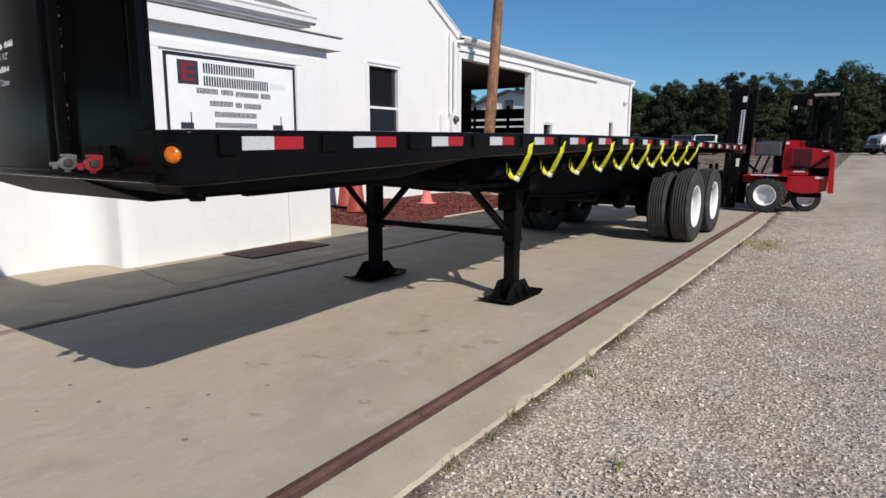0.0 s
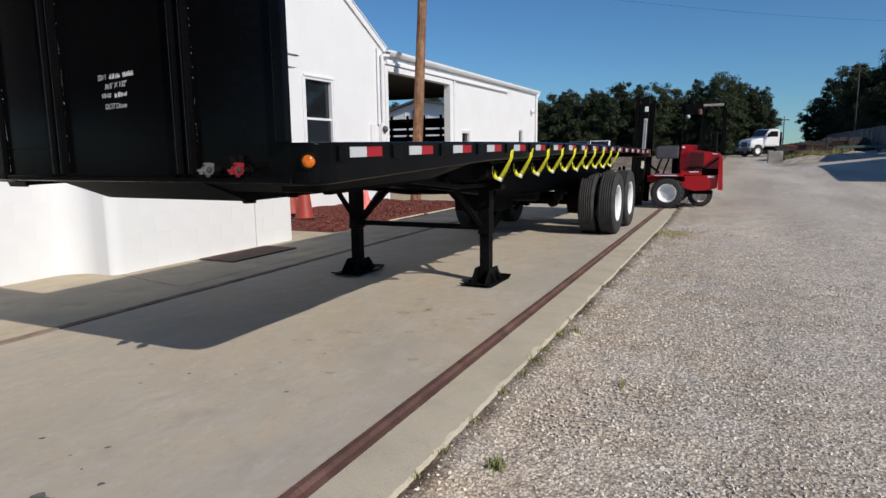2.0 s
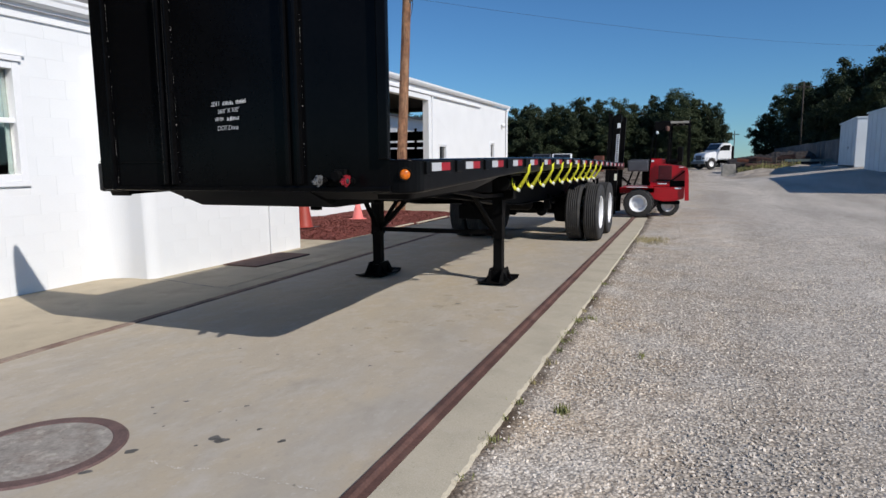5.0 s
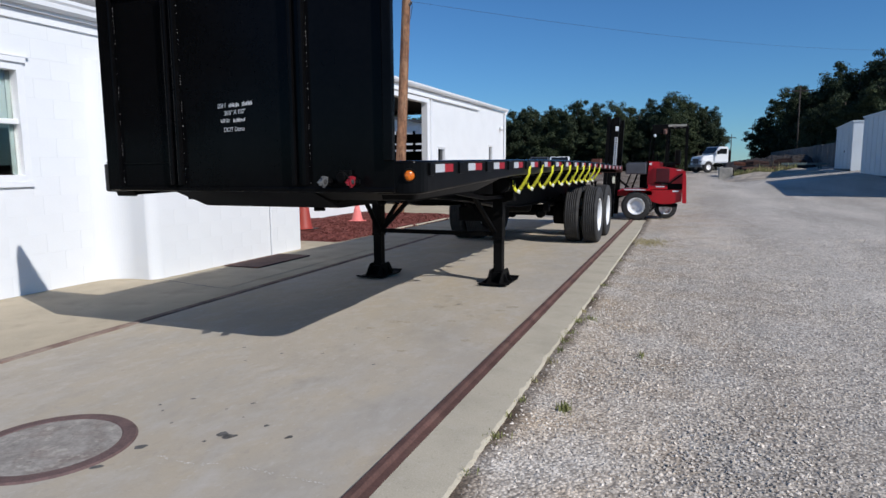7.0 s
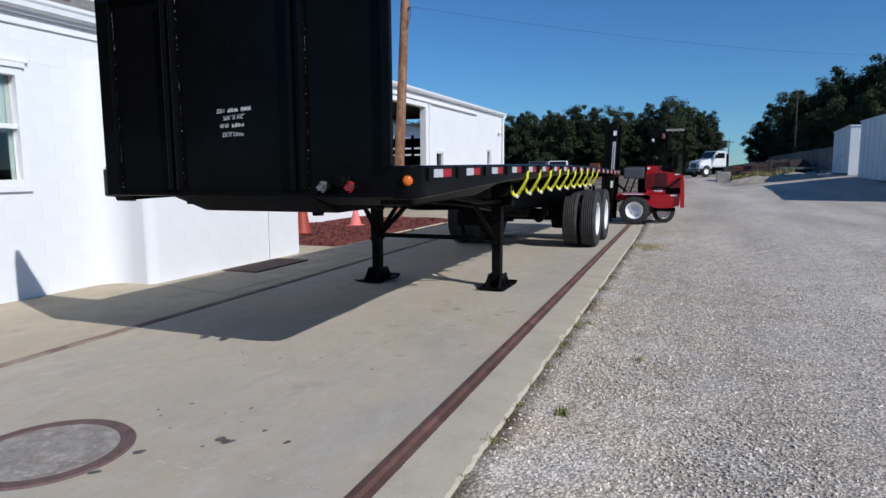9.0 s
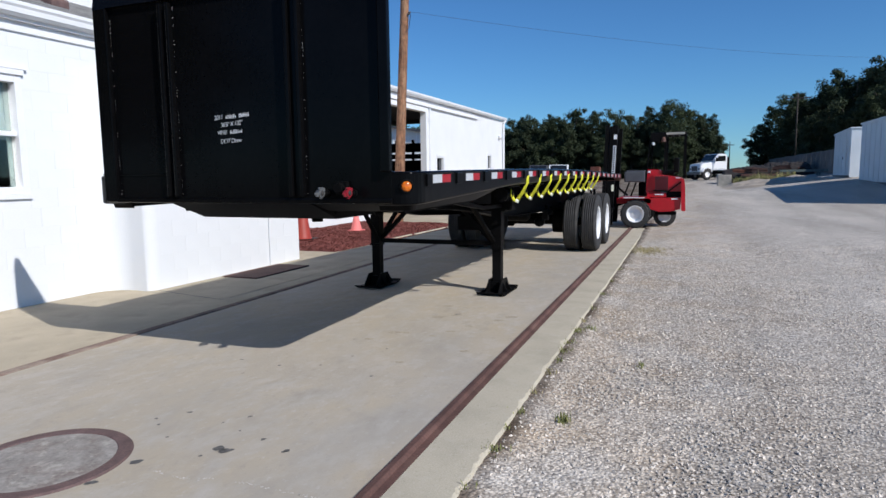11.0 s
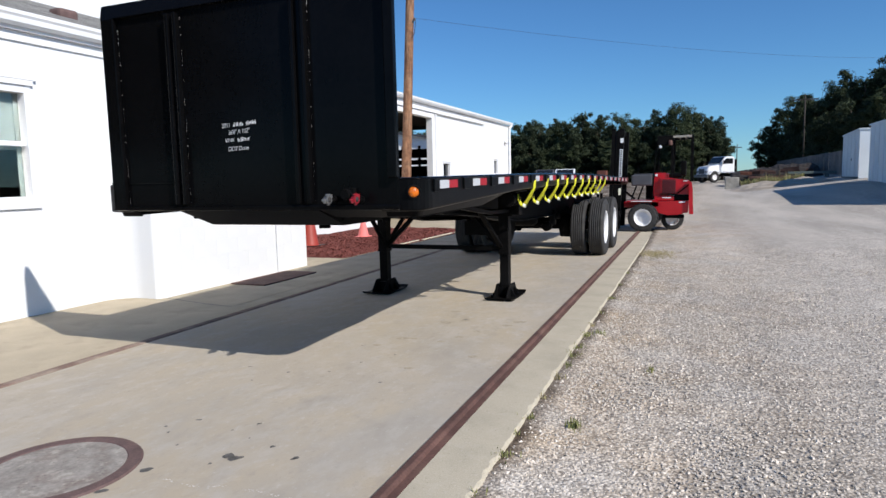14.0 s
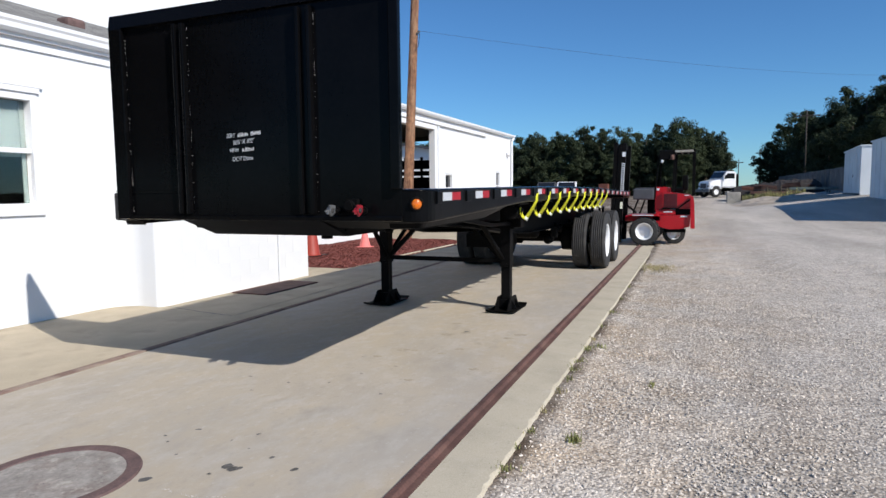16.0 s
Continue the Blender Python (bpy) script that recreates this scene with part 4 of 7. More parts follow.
def build_landing_gear():
    for s in (1, -1):
        x = 0.748 * s
        leg = part("landing_leg", box(x - 0.056, x + 0.056, 3.335, 3.465, 0.50, 1.17, 0.008), BLACKM, trailer, "black square landing leg")
        part("inner_leg", box(x - 0.050, x + 0.050, 3.348, 3.452, 0.05, 0.499, 0.006), BLACKM, leg)
        part("collar", box(x - 0.060, x + 0.060, 3.330, 3.470, 0.485, 0.515, 0.004), BLACKM, leg)
        bm = bmesh.new()
        # sand shoe: a plate with bent-up ends and two gussets
        cx = x
        sweep(bm, [(cx, y, 1, 0) for y in (3.10, 3.16, 3.64, 3.70)], lambda k: [(-0.155, (0.03, 0.006, 0.006, 0.03)[k]), (0.155, (0.03, 0.006, 0.006, 0.03)[k]), (0.155, (0.04, 0.018, 0.018, 0.04)[k]), (-0.155, (0.04, 0.018, 0.018, 0.04)[k])])
        for xx in (cx - 0.078, cx + 0.066):
            prism(bm, [(3.17, 0.016), (3.63, 0.016), (3.50, 0.155), (3.30, 0.155)], "x", xx, xx + 0.012)
        for yy in (3.325, 3.463):
            prism(bm, [(cx - 0.14, 0.016), (cx + 0.14, 0.016), (cx + 0.075, 0.125), (cx - 0.075, 0.125)], "y", yy, yy + 0.012)
        part("foot", bm, BLACKM, leg, "black steel sand shoe")
        part("inward_brace", beam(bmesh.new(), (x - s * 0.05, 3.40, 0.56), (x - s * 0.42, 3.40, 0.93), 0.055, 0.045), BLACKM, leg)
        part("forward_brace", beam(bmesh.new(), (x - s * 0.03, 3.34, 0.57), (x - s * 0.12, 2.72, 1.08), 0.05, 0.03), BLACKM, leg)
        part("rear_brace", beam(bmesh.new(), (x - s * 0.02, 3.46, 0.58), (x - s * 0.10, 4.02, 1.05), 0.05, 0.03), BLACKM, leg)
    part("cross_shaft", beam(bmesh.new(), (-0.68, 3.40, 0.545), (0.68, 3.40, 0.545), 0.05, 0.05), BLACKM, trailer)
    part("gear_box", box(0.80, 0.93, 3.33, 3.46, 0.92, 1.08, 0.01), BLACKM, trailer)
    part("bolster", box(-0.85, 0.85, 3.34, 3.46, 0.905, 0.985, 0.006), BLACKM, trailer)


def build_wheels():
    prof = [(0.285, -0.115), (0.33, -0.135), (0.42, -0.142), (0.472, -0.135), (0.492, -0.118), (0.500, -0.10)]
    for g in (-0.074, -0.037, 0.0, 0.037, 0.074):
        prof += [(0.500, g - 0.005), (0.493, g - 0.0035), (0.493, g + 0.0035), (0.500, g + 0.005)]
    prof += [(0.500, 0.10), (0.492, 0.118), (0.472, 0.135), (0.42, 0.142), (0.33, 0.135), (0.285, 0.115)]
    tyre_me = mesh_of("tyre", lathe(bmesh.new(), prof, (0, 0, 0), "x", 56), RUBBER, True)
    # outer face of the rim is at +x
    rim = [(0.288, 0.112), (0.296, 0.120), (0.290, 0.126), (0.272, 0.112), (0.262, 0.05), (0.25, -0.02), (0.235, -0.03), (0.20, -0.032), (0.165, -0.028), (0.12, -0.02), (0.11, 0.02), (0.09, 0.06), (0.06, 0.07), (0.001, 0.072)]
    bm = lathe(bmesh.new(), rim, (0, 0, 0), "x", 48)
    for i in range(10):
        a = 2 * math.pi * i / 10
        rod(bm, (-0.03, 0.143 * math.cos(a), 0.143 * math.sin(a)), (0.005, 0.143 * math.cos(a), 0.143 * math.sin(a)), 0.016, 6)
    rim_me = mesh_of("rim", bm, WHITERIM, True)
    # back of the rim in chassis black for the shade under the trailer
    back = [(0.288, -0.112), (0.262, -0.10), (0.25, 0.0), (0.10, 0.02), (0.001, 0.02)]
    back_me = mesh_of("rim", lathe(bmesh.new(), back, (0, 0, 0), "x", 32), BLACKM, True)
    for y in (7.6, 8.74):
        for s in (1, -1):
            for x in (1.166, 0.868):
                w = new("wheel")
                w.parent = trailer
                w.matrix_basis = pose(s * x, y, 0.472, 7 * x * s + y, 0, 0 if s > 0 else 180) @ Matrix.Diagonal((0.88, 0.942, 0.942, 1))
                for nm, me in (("tyre", tyre_me), ("rim", rim_me), ("rim_back", back_me)):
                    o = new(nm, me)
                    o.parent = w
                tagged(w, "dual truck wheel with white rim")
        part("axle", rod(bmesh.new(), (-1.0, y, 0.50), (1.0, y, 0.50), 0.065, 20), BLACKM, trailer, "", True)
        for s in (1, -1):
            bm = lathe(bmesh.new(), [(0.07, 0.0), (0.20, 0.01), (0.205, 0.16), (0.19, 0.18)], (s * 0.60 - 0.09, y, 0.50), "x", 28)
            part("brake_drum", bm, BLACKM, trailer, "", True)
            bm = bmesh.new()
            for i in range(4):
                zc = 0.60 + 0.025 * i
                sweep(bm, [(s * 0.5, y + d, 1, 0) for d in (-0.5 + 0.08 * i, 0, 0.5 - 0.08 * i)], lambda k: [(-0.04, zc + (0.06, 0, 0.06)[k]), (0.04, zc + (0.06, 0, 0.06)[k]), (0.04, zc + 0.02 + (0.06, 0, 0.06)[k]), (-0.04, zc + 0.02 + (0.06, 0, 0.06)[k])])
            part("leaf_spring", bm, BLACKM, trailer)
            part("hanger", box(s * 0.5 - 0.05, s * 0.5 + 0.05, y - 0.66, y - 0.54, 0.55, 0.80, 0.01), BLACKM, trailer)
            bm = lathe(bmesh.new(), [(0.001, -0.12), (0.06, -0.11), (0.085, -0.05), (0.085, 0.05), (0.06, 0.11), (0.001, 0.12)], (s * 0.33, y - 0.28, 0.50), "y", 20)
            part("brake_chamber", bm, BLACKM, trailer, "", True)


def build_struts():
    for s in (1, -1):
        bm = bmesh.new()
        for p, q in (((0.92 * s, 0.55, 1.07), (0.92 * s, 1.55, 1.085)), ((0.92 * s, 1.53, 1.086), (0.86 * s, 2.55, 0.985)), ((0.86 * s, 2.53, 0.988), (0.80 * s, 3.33, 0.965))):
            beam(bm, p, q, 0.05, 0.035, 0.004)
        part("gear_strut", bm, BLACKM, trailer)


build_rails()
build_struts()
build_deck()
build_headboard()
build_lamp()
build_gladhands()
build_tape()
build_pockets()
build_winches()
build_frame()
build_landing_gear()
build_wheels()


# ---- white office building beside the trailer ----
office = thing("office_building", (-4.5, 1.5, 0), "low white painted concrete block office with gutters and shingle roof", "building")
WX, BX = -3.68, -3.085          # the long wall and the bay's wall


def window(parent, x, y0, y1, z0, z1, out=1, rail=0.5, blind=0.0, head=0.1, jamb=0.055, name="window", drip=False):
    """A double-hung window in a wall facing +x: frame, meeting rail, panes set back, sill and head."""
    fr = bmesh.new()
    bx(fr, x - 0.10, x + 0.012, y0, y0 + jamb, z0, z1, 0.004)
    bx(fr, x - 0.10, x + 0.012, y1 - jamb, y1, z0, z1, 0.004)
    bx(fr, x - 0.10, x + 0.012, y0 + jamb, y1 - jamb, z1 - jamb, z1, 0.004)
    bx(fr, x - 0.10, x + 0.012, y0 + jamb, y1 - jamb, z0, z0 + jamb, 0.004)
    w = part(name, fr, TRIM, parent, "white double-hung window")
    zm = z0 + (z1 - z0) * rail
    part("meeting_rail", box(x - 0.09, x - 0.02, y0 + jamb, y1 - jamb, zm - 0.025, zm + 0.025, 0.003), TRIM, w)
    for a, b, xx in ((z0 + jamb, zm - 0.025, x - 0.05), (zm + 0.025, z1 - jamb, x - 0.075)):
        pane = part("pane", box(xx - 0.004, xx, y0 + jamb, y1 - jamb, a, b), CLEAR if blind else PANE, w, "dark reflecting glass")
        pane.visible_shadow = not blind
    part("sill", box(x, x + 0.03, y0 - 0.01, y1 + 0.01, z0 - 0.05, z0 - 0.001, 0.005), TRIM, w)
    if head:
        part("head", box(x + 0.0, x + 0.035, y0 - 0.02, y1 + 0.02, z1 + 0.001, z1 + head, 0.006), TRIM, w)
        for ya, yb in (() if drip else ((y0 - 0.07, y0 - 0.001), (y1 + 0.001, y1 + 0.07))):
            part("casing", box(x, x + 0.025, ya, yb, z0 - 0.05, z1, 0.004), TRIM, w)
    if drip:
        part("drip_cap", box(x + 0.0, x + 0.038, y0 - 0.06, y1 + 0.06, z1 + head + 0.001, z1 + head + 0.022, 0.005), TRIM, w)
    if blind:
        part("blind", box(x - 0.13, x - 0.12, y0 + jamb, y1 - jamb, z1 - jamb - (z1 - zm) * blind, z1 - jamb), CURTAIN, w, "pale drawn blind")
        part("curtain", box(x - 0.118, x - 0.105, y1 - jamb - 0.045, y1 - jamb, z0 + jamb, z1 - jamb), CURTAIN, w, "pale curtain edge")
    return w


def build_office():
    # walls: a core with the window's opening left free, blocks laid over it further down
    bm = bmesh.new()
    wy0, wy1, wz0, wz1 = 0.34, 1.262, 1.165, 2.365
    bx(bm, WX - 0.2, WX - 0.0016, -1.48, wy0, 0, 2.86)
    bx(bm, WX - 0.2, WX - 0.0016, wy1, 2.29, 0, 2.86)
    bx(bm, WX - 0.2, WX - 0.0016, wy0, wy1, 0, wz0)
    bx(bm, WX - 0.2, WX - 0.0016, wy0, wy1, wz1, 2.86)
    part("wall", bm, WALLW, office)
    bm = bmesh.new()
    bx(bm, BX - 0.2, BX - 0.0016, 2.365, 5.19, 0, 2.40)
    bx(bm, WX - 0.19, BX - 0.201, 2.365, 2.5, 0, 2.40)
    part("bay_wall", bm, WALLW, office)
    part("end_wall", box(-9.0, WX - 0.201, 5.0, 5.188, 0, 3.0), WALLW, office)
    part("bay_end_wall", box(WX - 0.2, BX - 0.201, 5.0, 5.188, 0, 2.39), WALLW, office)
    part("back_wall", box(-9.2, -9.0, -1.48, 5.19, 0, 3.0), WALLW, office)
    part("front_wall", box(-9.0, WX - 0.201, -1.48, -1.28, 0, 3.0), WALLW, office)
    window(office, WX, wy0, wy1, wz0, wz1, rail=0.512, blind=0.98, head=0.055, jamb=0.074, drip=True)
    # sheet coloured dark to stand for the unlit room behind the glass
    part("window_back", box(WX - 1.2, WX - 1.15, -0.38, 2.0, 0.8, 2.6), SHADEIN, office)
    # eave of the long wall: soffit board, fascia and gutter
    part("frieze", box(WX - 0.003, WX + 0.025, -1.48, 2.285, 2.80, 2.90, 0.006), TRIM, office)
    part("soffit", box(WX - 0.2, WX + 0.05, -1.58, 5.4, 2.902, 2.92, 0.003), TRIM, office)
    part("fascia", box(WX + 0.051, WX + 0.072, -1.58, 5.42, 2.90, 3.06, 0.004), TRIM, office)
    bm = bmesh.new()
    prism(bm, [(WX + 0.073 + o, 2.932 + z) for o, z in ((0.0, 0.14), (0.0, 0.01), (0.03, 0.0), (0.072, 0.03), (0.078, 0.08), (0.095, 0.105), (0.095, 0.14), (0.083, 0.14), (0.077, 0.11), (0.062, 0.04), (0.014, 0.02), (0.014, 0.14))], "y", -1.58, 5.47)
    part("gutter", bm, TRIM, office, "white ogee gutter")
    part("upper_wall", box(WX - 0.2, WX - 0.005, 2.29, 5.19, 2.40, 2.90), WALLW, office)
    # shingle roof, courses overlapping
    rise, base = 0.375, (WX + 0.11, 3.075)
    for i in range(11):
        a, b = i * 0.16, i * 0.16 + 0.20
        bm = bmesh.new()
        prism(bm, [(base[0] - a, base[1] + a * rise + 0.012), (base[0] - a, base[1] + a * rise), (base[0] - b, base[1] + b * rise), (base[0] - b, base[1] + b * rise + 0.004)], "y", -1.58, 5.46)
        part("shingle_course", bm, SHINGLE, office, "grey asphalt shingles")
    bm = bmesh.new()
    prism(bm, [(base[0], base[1] - 0.012), (base[0] - 1.93, base[1] + 1.93 * rise - 0.012), (-9.2, 3.0), (-9.2, 2.95), (base[0] - 1.93, base[1] + 1.93 * rise - 0.06), (base[0], base[1] - 0.03)], "y", -1.58, 5.45)
    part("roof_deck", bm, SHINGLE, office)
    bm = box(-4.28, -4.08, 1.99, 2.23, 3.25, 3.385, 0.04)
    part("roof_vent", bm, RUSTRIM, office, "small brown roof vent")
    # cap of the bay: shaded soffit, white fascia board, lead edge
    part("bay_soffit", box(BX - 0.3, BX + 0.105, 2.23, 5.32, 2.53, 2.545, 0.003), TRIM, office)
    part("bay_fascia", box(BX + 0.106, BX + 0.13, 2.21, 5.345, 2.52, 2.685, 0.005), TRIM, office)
    part("bay_fascia_end", box(BX - 0.55, BX + 0.105, 5.321, 5.345, 2.52, 2.685, 0.005), TRIM, office)
    part("bay_top_wall", box(BX - 0.2, BX - 0.005, 2.302, 5.19, 2.401, 2.529), WALLW, office)
    part("bay_roof", box(BX - 0.58, BX + 0.15, 2.19, 5.365, 2.686, 2.702, 0.004), SHINGLE, office)
    part("bay_cheek", box(WX - 0.003, BX - 0.202, 5.16, 5.188, 2.40, 2.68), WALLW, office)
    # rendered corner, rounded out from the long wall to the bay's wall
    curve = [(WX - 0.05, 2.36), (WX - 0.05, 1.93), (WX + 0.0005, 1.93)]
    for i in range(1, 19):
        f = i / 18
        a = radians(90 * f)
        curve.append((WX + 0.34 * (1 - math.cos(a)), 1.93 + 0.27 * math.sin(a)))
    for i in range(1, 13):
        a = radians(90 * i / 12)
        curve.append((BX - 0.095 + 0.0955 * math.sin(a), 2.20 + 0.16 * (1 - math.cos(a))))
    part("rounded_corner", prism(bmesh.new(), curve + [(BX - 0.05, 2.36)], "z", 0, 2.527), WALLW, office)
    # moulding round the sign's recess
    y0, y1, z0, z1 = 2.62, 4.70, 1.05, 2.365
    for nm, a in (("moulding", (y0, y1, z1 - 0.09, z1)), ("moulding", (y0, y1, z0, z0 + 0.09)), ("moulding", (y0, y0 + 0.09, z0 + 0.09, z1 - 0.09)), ("moulding", (y1 - 0.09, y1, z0 + 0.09, z1 - 0.09))):
        part(nm, box(BX, BX + 0.028, *a, 0.008), TRIM, office)
    part("corner_pipe", rod(bmesh.new(), (BX + 0.02, 4.42, 0.0), (BX + 0.02, 4.42, 1.0), 0.012, 8), TRIM, office)


build_office()


def sign():
    s = thing("wall_sign", (BX, 3.65, 1.2), "white business sign with dark border, red logo square and dark lettering", "sign")
    y0, y1, z0, z1 = 2.755, 4.585, 1.20, 2.245
    part("board", box(BX + 0.001, BX + 0.014, y0, y1, z0, z1), SIGNW, s)
    for a in ((y0, y1, z1 - 0.035, z1), (y0, y1, z0, z0 + 0.035), (y0, y0 + 0.035, z0 + 0.035, z1 - 0.035), (y1 - 0.035, y1, z0 + 0.035, z1 - 0.035)):
        part("border", box(BX + 0.0145, BX + 0.022, *a, 0.002), PLUM, s)
    f = BX + 0.0142
    part("logo_square", box(f, f + 0.002, 2.915, 3.17, 1.92, 2.175), INK, s)
    bm = bmesh.new()
    bx(bm, f + 0.0021, f + 0.004, 2.965, 3.01, 1.955, 2.145)
    for z in (1.955, 2.034, 2.113):
        bx(bm, f + 0.0021, f + 0.004, 3.011, 3.12, z, z + 0.032)
    part("logo_mark", bm, REDC, s, "red bar mark")
    # lettering as plain bars, word by word
    for ya, yb, za, zb, m in ((3.235, 3.955, 2.055, 2.165, INK), (3.235, 4.14, 1.915, 2.025, INK), (4.18, 4.42, 1.94, 2.01, PALEINK),
                              (3.14, 3.42, 1.83, 1.89, INK), (3.46, 3.62, 1.83, 1.89, INK), (3.66, 3.99, 1.82, 1.88, INK), (4.03, 4.17, 1.82, 1.88, INK),
                              (3.30, 3.61, 1.70, 1.76, INK), (3.65, 3.73, 1.695, 1.755, INK), (3.77, 4.02, 1.69, 1.75, INK),
                              (3.36, 3.95, 1.58, 1.64, INK), (3.36, 3.95, 1.46, 1.52, INK)):
        bm = bmesh.new()
        h = zb - za
        y = ya
        step = h * 0.31
        while y < yb - step * 0.3:
            bx(bm, f, f + 0.002, y, y + step * 0.62, za, zb)
            y += step
        part("lettering_bar", bm, m, s, "illegible lettering bars")
    for y in (2.99, 4.27):
        bm = bmesh.new()
        bx(bm, f, f + 0.002, y - 0.07, y + 0.09, 1.44, 1.51)
        bx(bm, f, f + 0.002, y + 0.055, y + 0.07, 1.511, 1.62)
        part("forklift_picture", bm, PLUM if y > 4 else INK, s, "small printed machine picture")


sign()

bm = box(-3.02, -2.47, 3.32, 4.52, 0.001, 0.018, 0.004)
solid("pit_cover_plate", bm, RUST, "rusty brown steel plate lying on the concrete apron", "steel plate")


# ---- metal-sided shop with the open bay ----
SX = -5.6
shop = thing("shop_building", (-9.0, 16.0, 0), "white metal-sided shop with gable, open bay door and gutters", "building")


def ribs(x, y0, y1, zlo, ztop, step=0.3048):
    y = y0 + 0.08
    while y < y1 - 0.04:
        zt, zb = ztop(y), zlo(y)
        if zt - zb > 0.1:
            rib = prism(bmesh.new(), [(x + 0.0005, y - 0.022), (x + 0.0022, y - 0.010), (x + 0.0022, y + 0.010), (x + 0.0005, y + 0.022)], "z", zb, zt)
            part("siding_rib", rib, SIDING, shop)
        y += step


def build_shop():
    # gable part: y 2.6 .. 12.3, facing +x
    apex_y, eave, slope = 6.2, 3.93, 0.545
    roof = lambda y: eave + slope * (12.25 - y) if y > apex_y else eave + slope * (12.25 - apex_y) - slope * (apex_y - y)
    bm = bmesh.new()
    wy0, wy1, wz0, wz1 = 8.93, 9.93, 1.0, 2.93
    for a, b, z0, z1 in ((0.5, wy0, 0, None), (wy1 + 0.06, 12.25, 0, None), (wy0, wy1 + 0.06, 0, wz0), (wy0, wy1 + 0.06, wz1, None)):
        ys = [a, b] if not (a < apex_y < b) else [a, apex_y, b]
        pts = [(a, z0), (b, z0)] + ([(y, z1) for y in ys[::-1]] if z1 else [(y, roof(y)) for y in ys[::-1]])
        prism(bm, pts, "x", SX - 0.16, SX)
    ribs(SX, 5.2, wy0 - 0.1, lambda y: 0.05, roof)
    ribs(SX, wy1 + 0.1, 12.2, lambda y: 0.05, roof)
    ribs(SX, wy0 - 0.1, wy1 + 0.1, lambda y: wz1 + 0.12, roof)
    part("gable_wall", bm, SIDING, shop)
    window(shop, SX, wy0, wy1 + 0.06, wz0, wz1, rail=0.54, head=0.05)
    # dark sheet in place of the shaded room inside
    part("gable_inside", box(SX - 1.5, SX - 1.45, 8, 11, 0.3, 3.2), SHADEIN, shop)
    # rake trim
    bm = bmesh.new()
    prism(bm, [(12.36, roof(12.36) + 0.10), (apex_y, roof(apex_y) + 0.16), (apex_y, roof(apex_y) - 0.02), (12.36, roof(12.36) - 0.06)], "x", SX - 0.2, SX + 0.05)
    part("rake_trim", bm, TRIM, shop)
    bm = bmesh.new()
    prism(bm, [(12.40, roof(12.40) + 0.13), (apex_y, roof(apex_y) + 0.19), (apex_y, roof(apex_y) + 0.17), (12.40, roof(12.40) + 0.10)], "x", SX - 12, SX + 0.07)
    part("gable_roof", bm, SIDING, shop)
    # long part with the bay: y 12.3 .. 25.9
    gy0, gy1, gz = 12.46, 16.32, 3.39
    H2 = 3.775
    part("wall_panel", box(SX - 0.16, SX, 12.252, gy0, 0, H2), SIDING, shop)
    part("wall_panel", box(SX - 0.16, SX, gy0 + 0.0005, gy1 - 0.0005, gz, H2), SIDING, shop)
    for a, b, zz in ((gy1, 17.30, None), (17.30, 18.02, (0.95, 1.96)), (18.02, 23.2, None), (23.2, 23.78, (0.95, 2.18)), (23.78, 25.62, None)):
        for z0, z1 in ([(0, H2)] if zz is None else [(0, zz[0]), (zz[1], H2)]):
            part("wall_panel", box(SX - 0.16, SX, a, b, z0, z1), SIDING, shop)
    ribs(SX, 16.85, 17.3, lambda y: 0.05, lambda y: H2)
    ribs(SX, 18.15, 23.1, lambda y: 0.05, lambda y: H2)
    ribs(SX, 23.9, 25.6, lambda y: 0.05, lambda y: H2)
    for a, b, z1 in ((17.30, 18.02, 1.96), (23.2, 23.78, 2.18)):
        window(shop, SX, a, b, 0.95, z1, head=0.05, jamb=0.05)
    # end wall, back wall with its own opening, roof and floor-side closure
    part("end_wall", box(SX - 1.9, SX, 25.622, 25.75, 0, H2), SIDING, shop)
    # inner walls and ceiling carry the bay's shade as near-black colour
    part("back_wall", box(SX - 9.15, SX - 9, 0.5, 20.7, 0, H2), SHADEIN, shop)
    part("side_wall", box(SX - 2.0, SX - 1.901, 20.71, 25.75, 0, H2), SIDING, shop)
    part("partition", box(SX - 9, SX - 0.165, 12.2, 12.3, 0, H2 + 0.2), SHADEIN, shop, "inner partition, darkened for indoor shade")
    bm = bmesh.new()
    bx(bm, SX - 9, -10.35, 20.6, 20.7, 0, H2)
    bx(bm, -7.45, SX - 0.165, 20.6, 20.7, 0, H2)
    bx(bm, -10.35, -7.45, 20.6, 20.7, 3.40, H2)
    part("bay_end_wall", bm, SHADEIN, shop, "end wall darkened for indoor shade, with a wide open doorway")
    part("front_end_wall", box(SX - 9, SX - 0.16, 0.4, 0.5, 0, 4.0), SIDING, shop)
    part("bay_ceiling", box(SX - 9, SX - 0.165, 12.31, 20.6, 3.55, 3.62), SHADEIN, shop)
    bm = bmesh.new()
    prism(bm, [(SX + 0.16, H2 + 0.13), (SX - 4.6, H2 + 0.9), (SX - 9.3, H2 + 0.13), (SX - 9.3, H2 + 0.05), (SX - 4.6, H2 + 0.8), (SX + 0.16, H2 + 0.08)], "y", 12.3, 20.72)
    part("long_roof", bm, SIDING, shop)
    bm = bmesh.new()
    prism(bm, [(SX + 0.16, H2 + 0.13), (SX - 2.1, H2 + 0.50), (SX - 2.1, H2 + 0.42), (SX + 0.16, H2 + 0.08)], "y", 20.721, 25.85)
    part("lean_to_roof", bm, SIDING, shop)
    # gutter along the eave
    bm = bmesh.new()
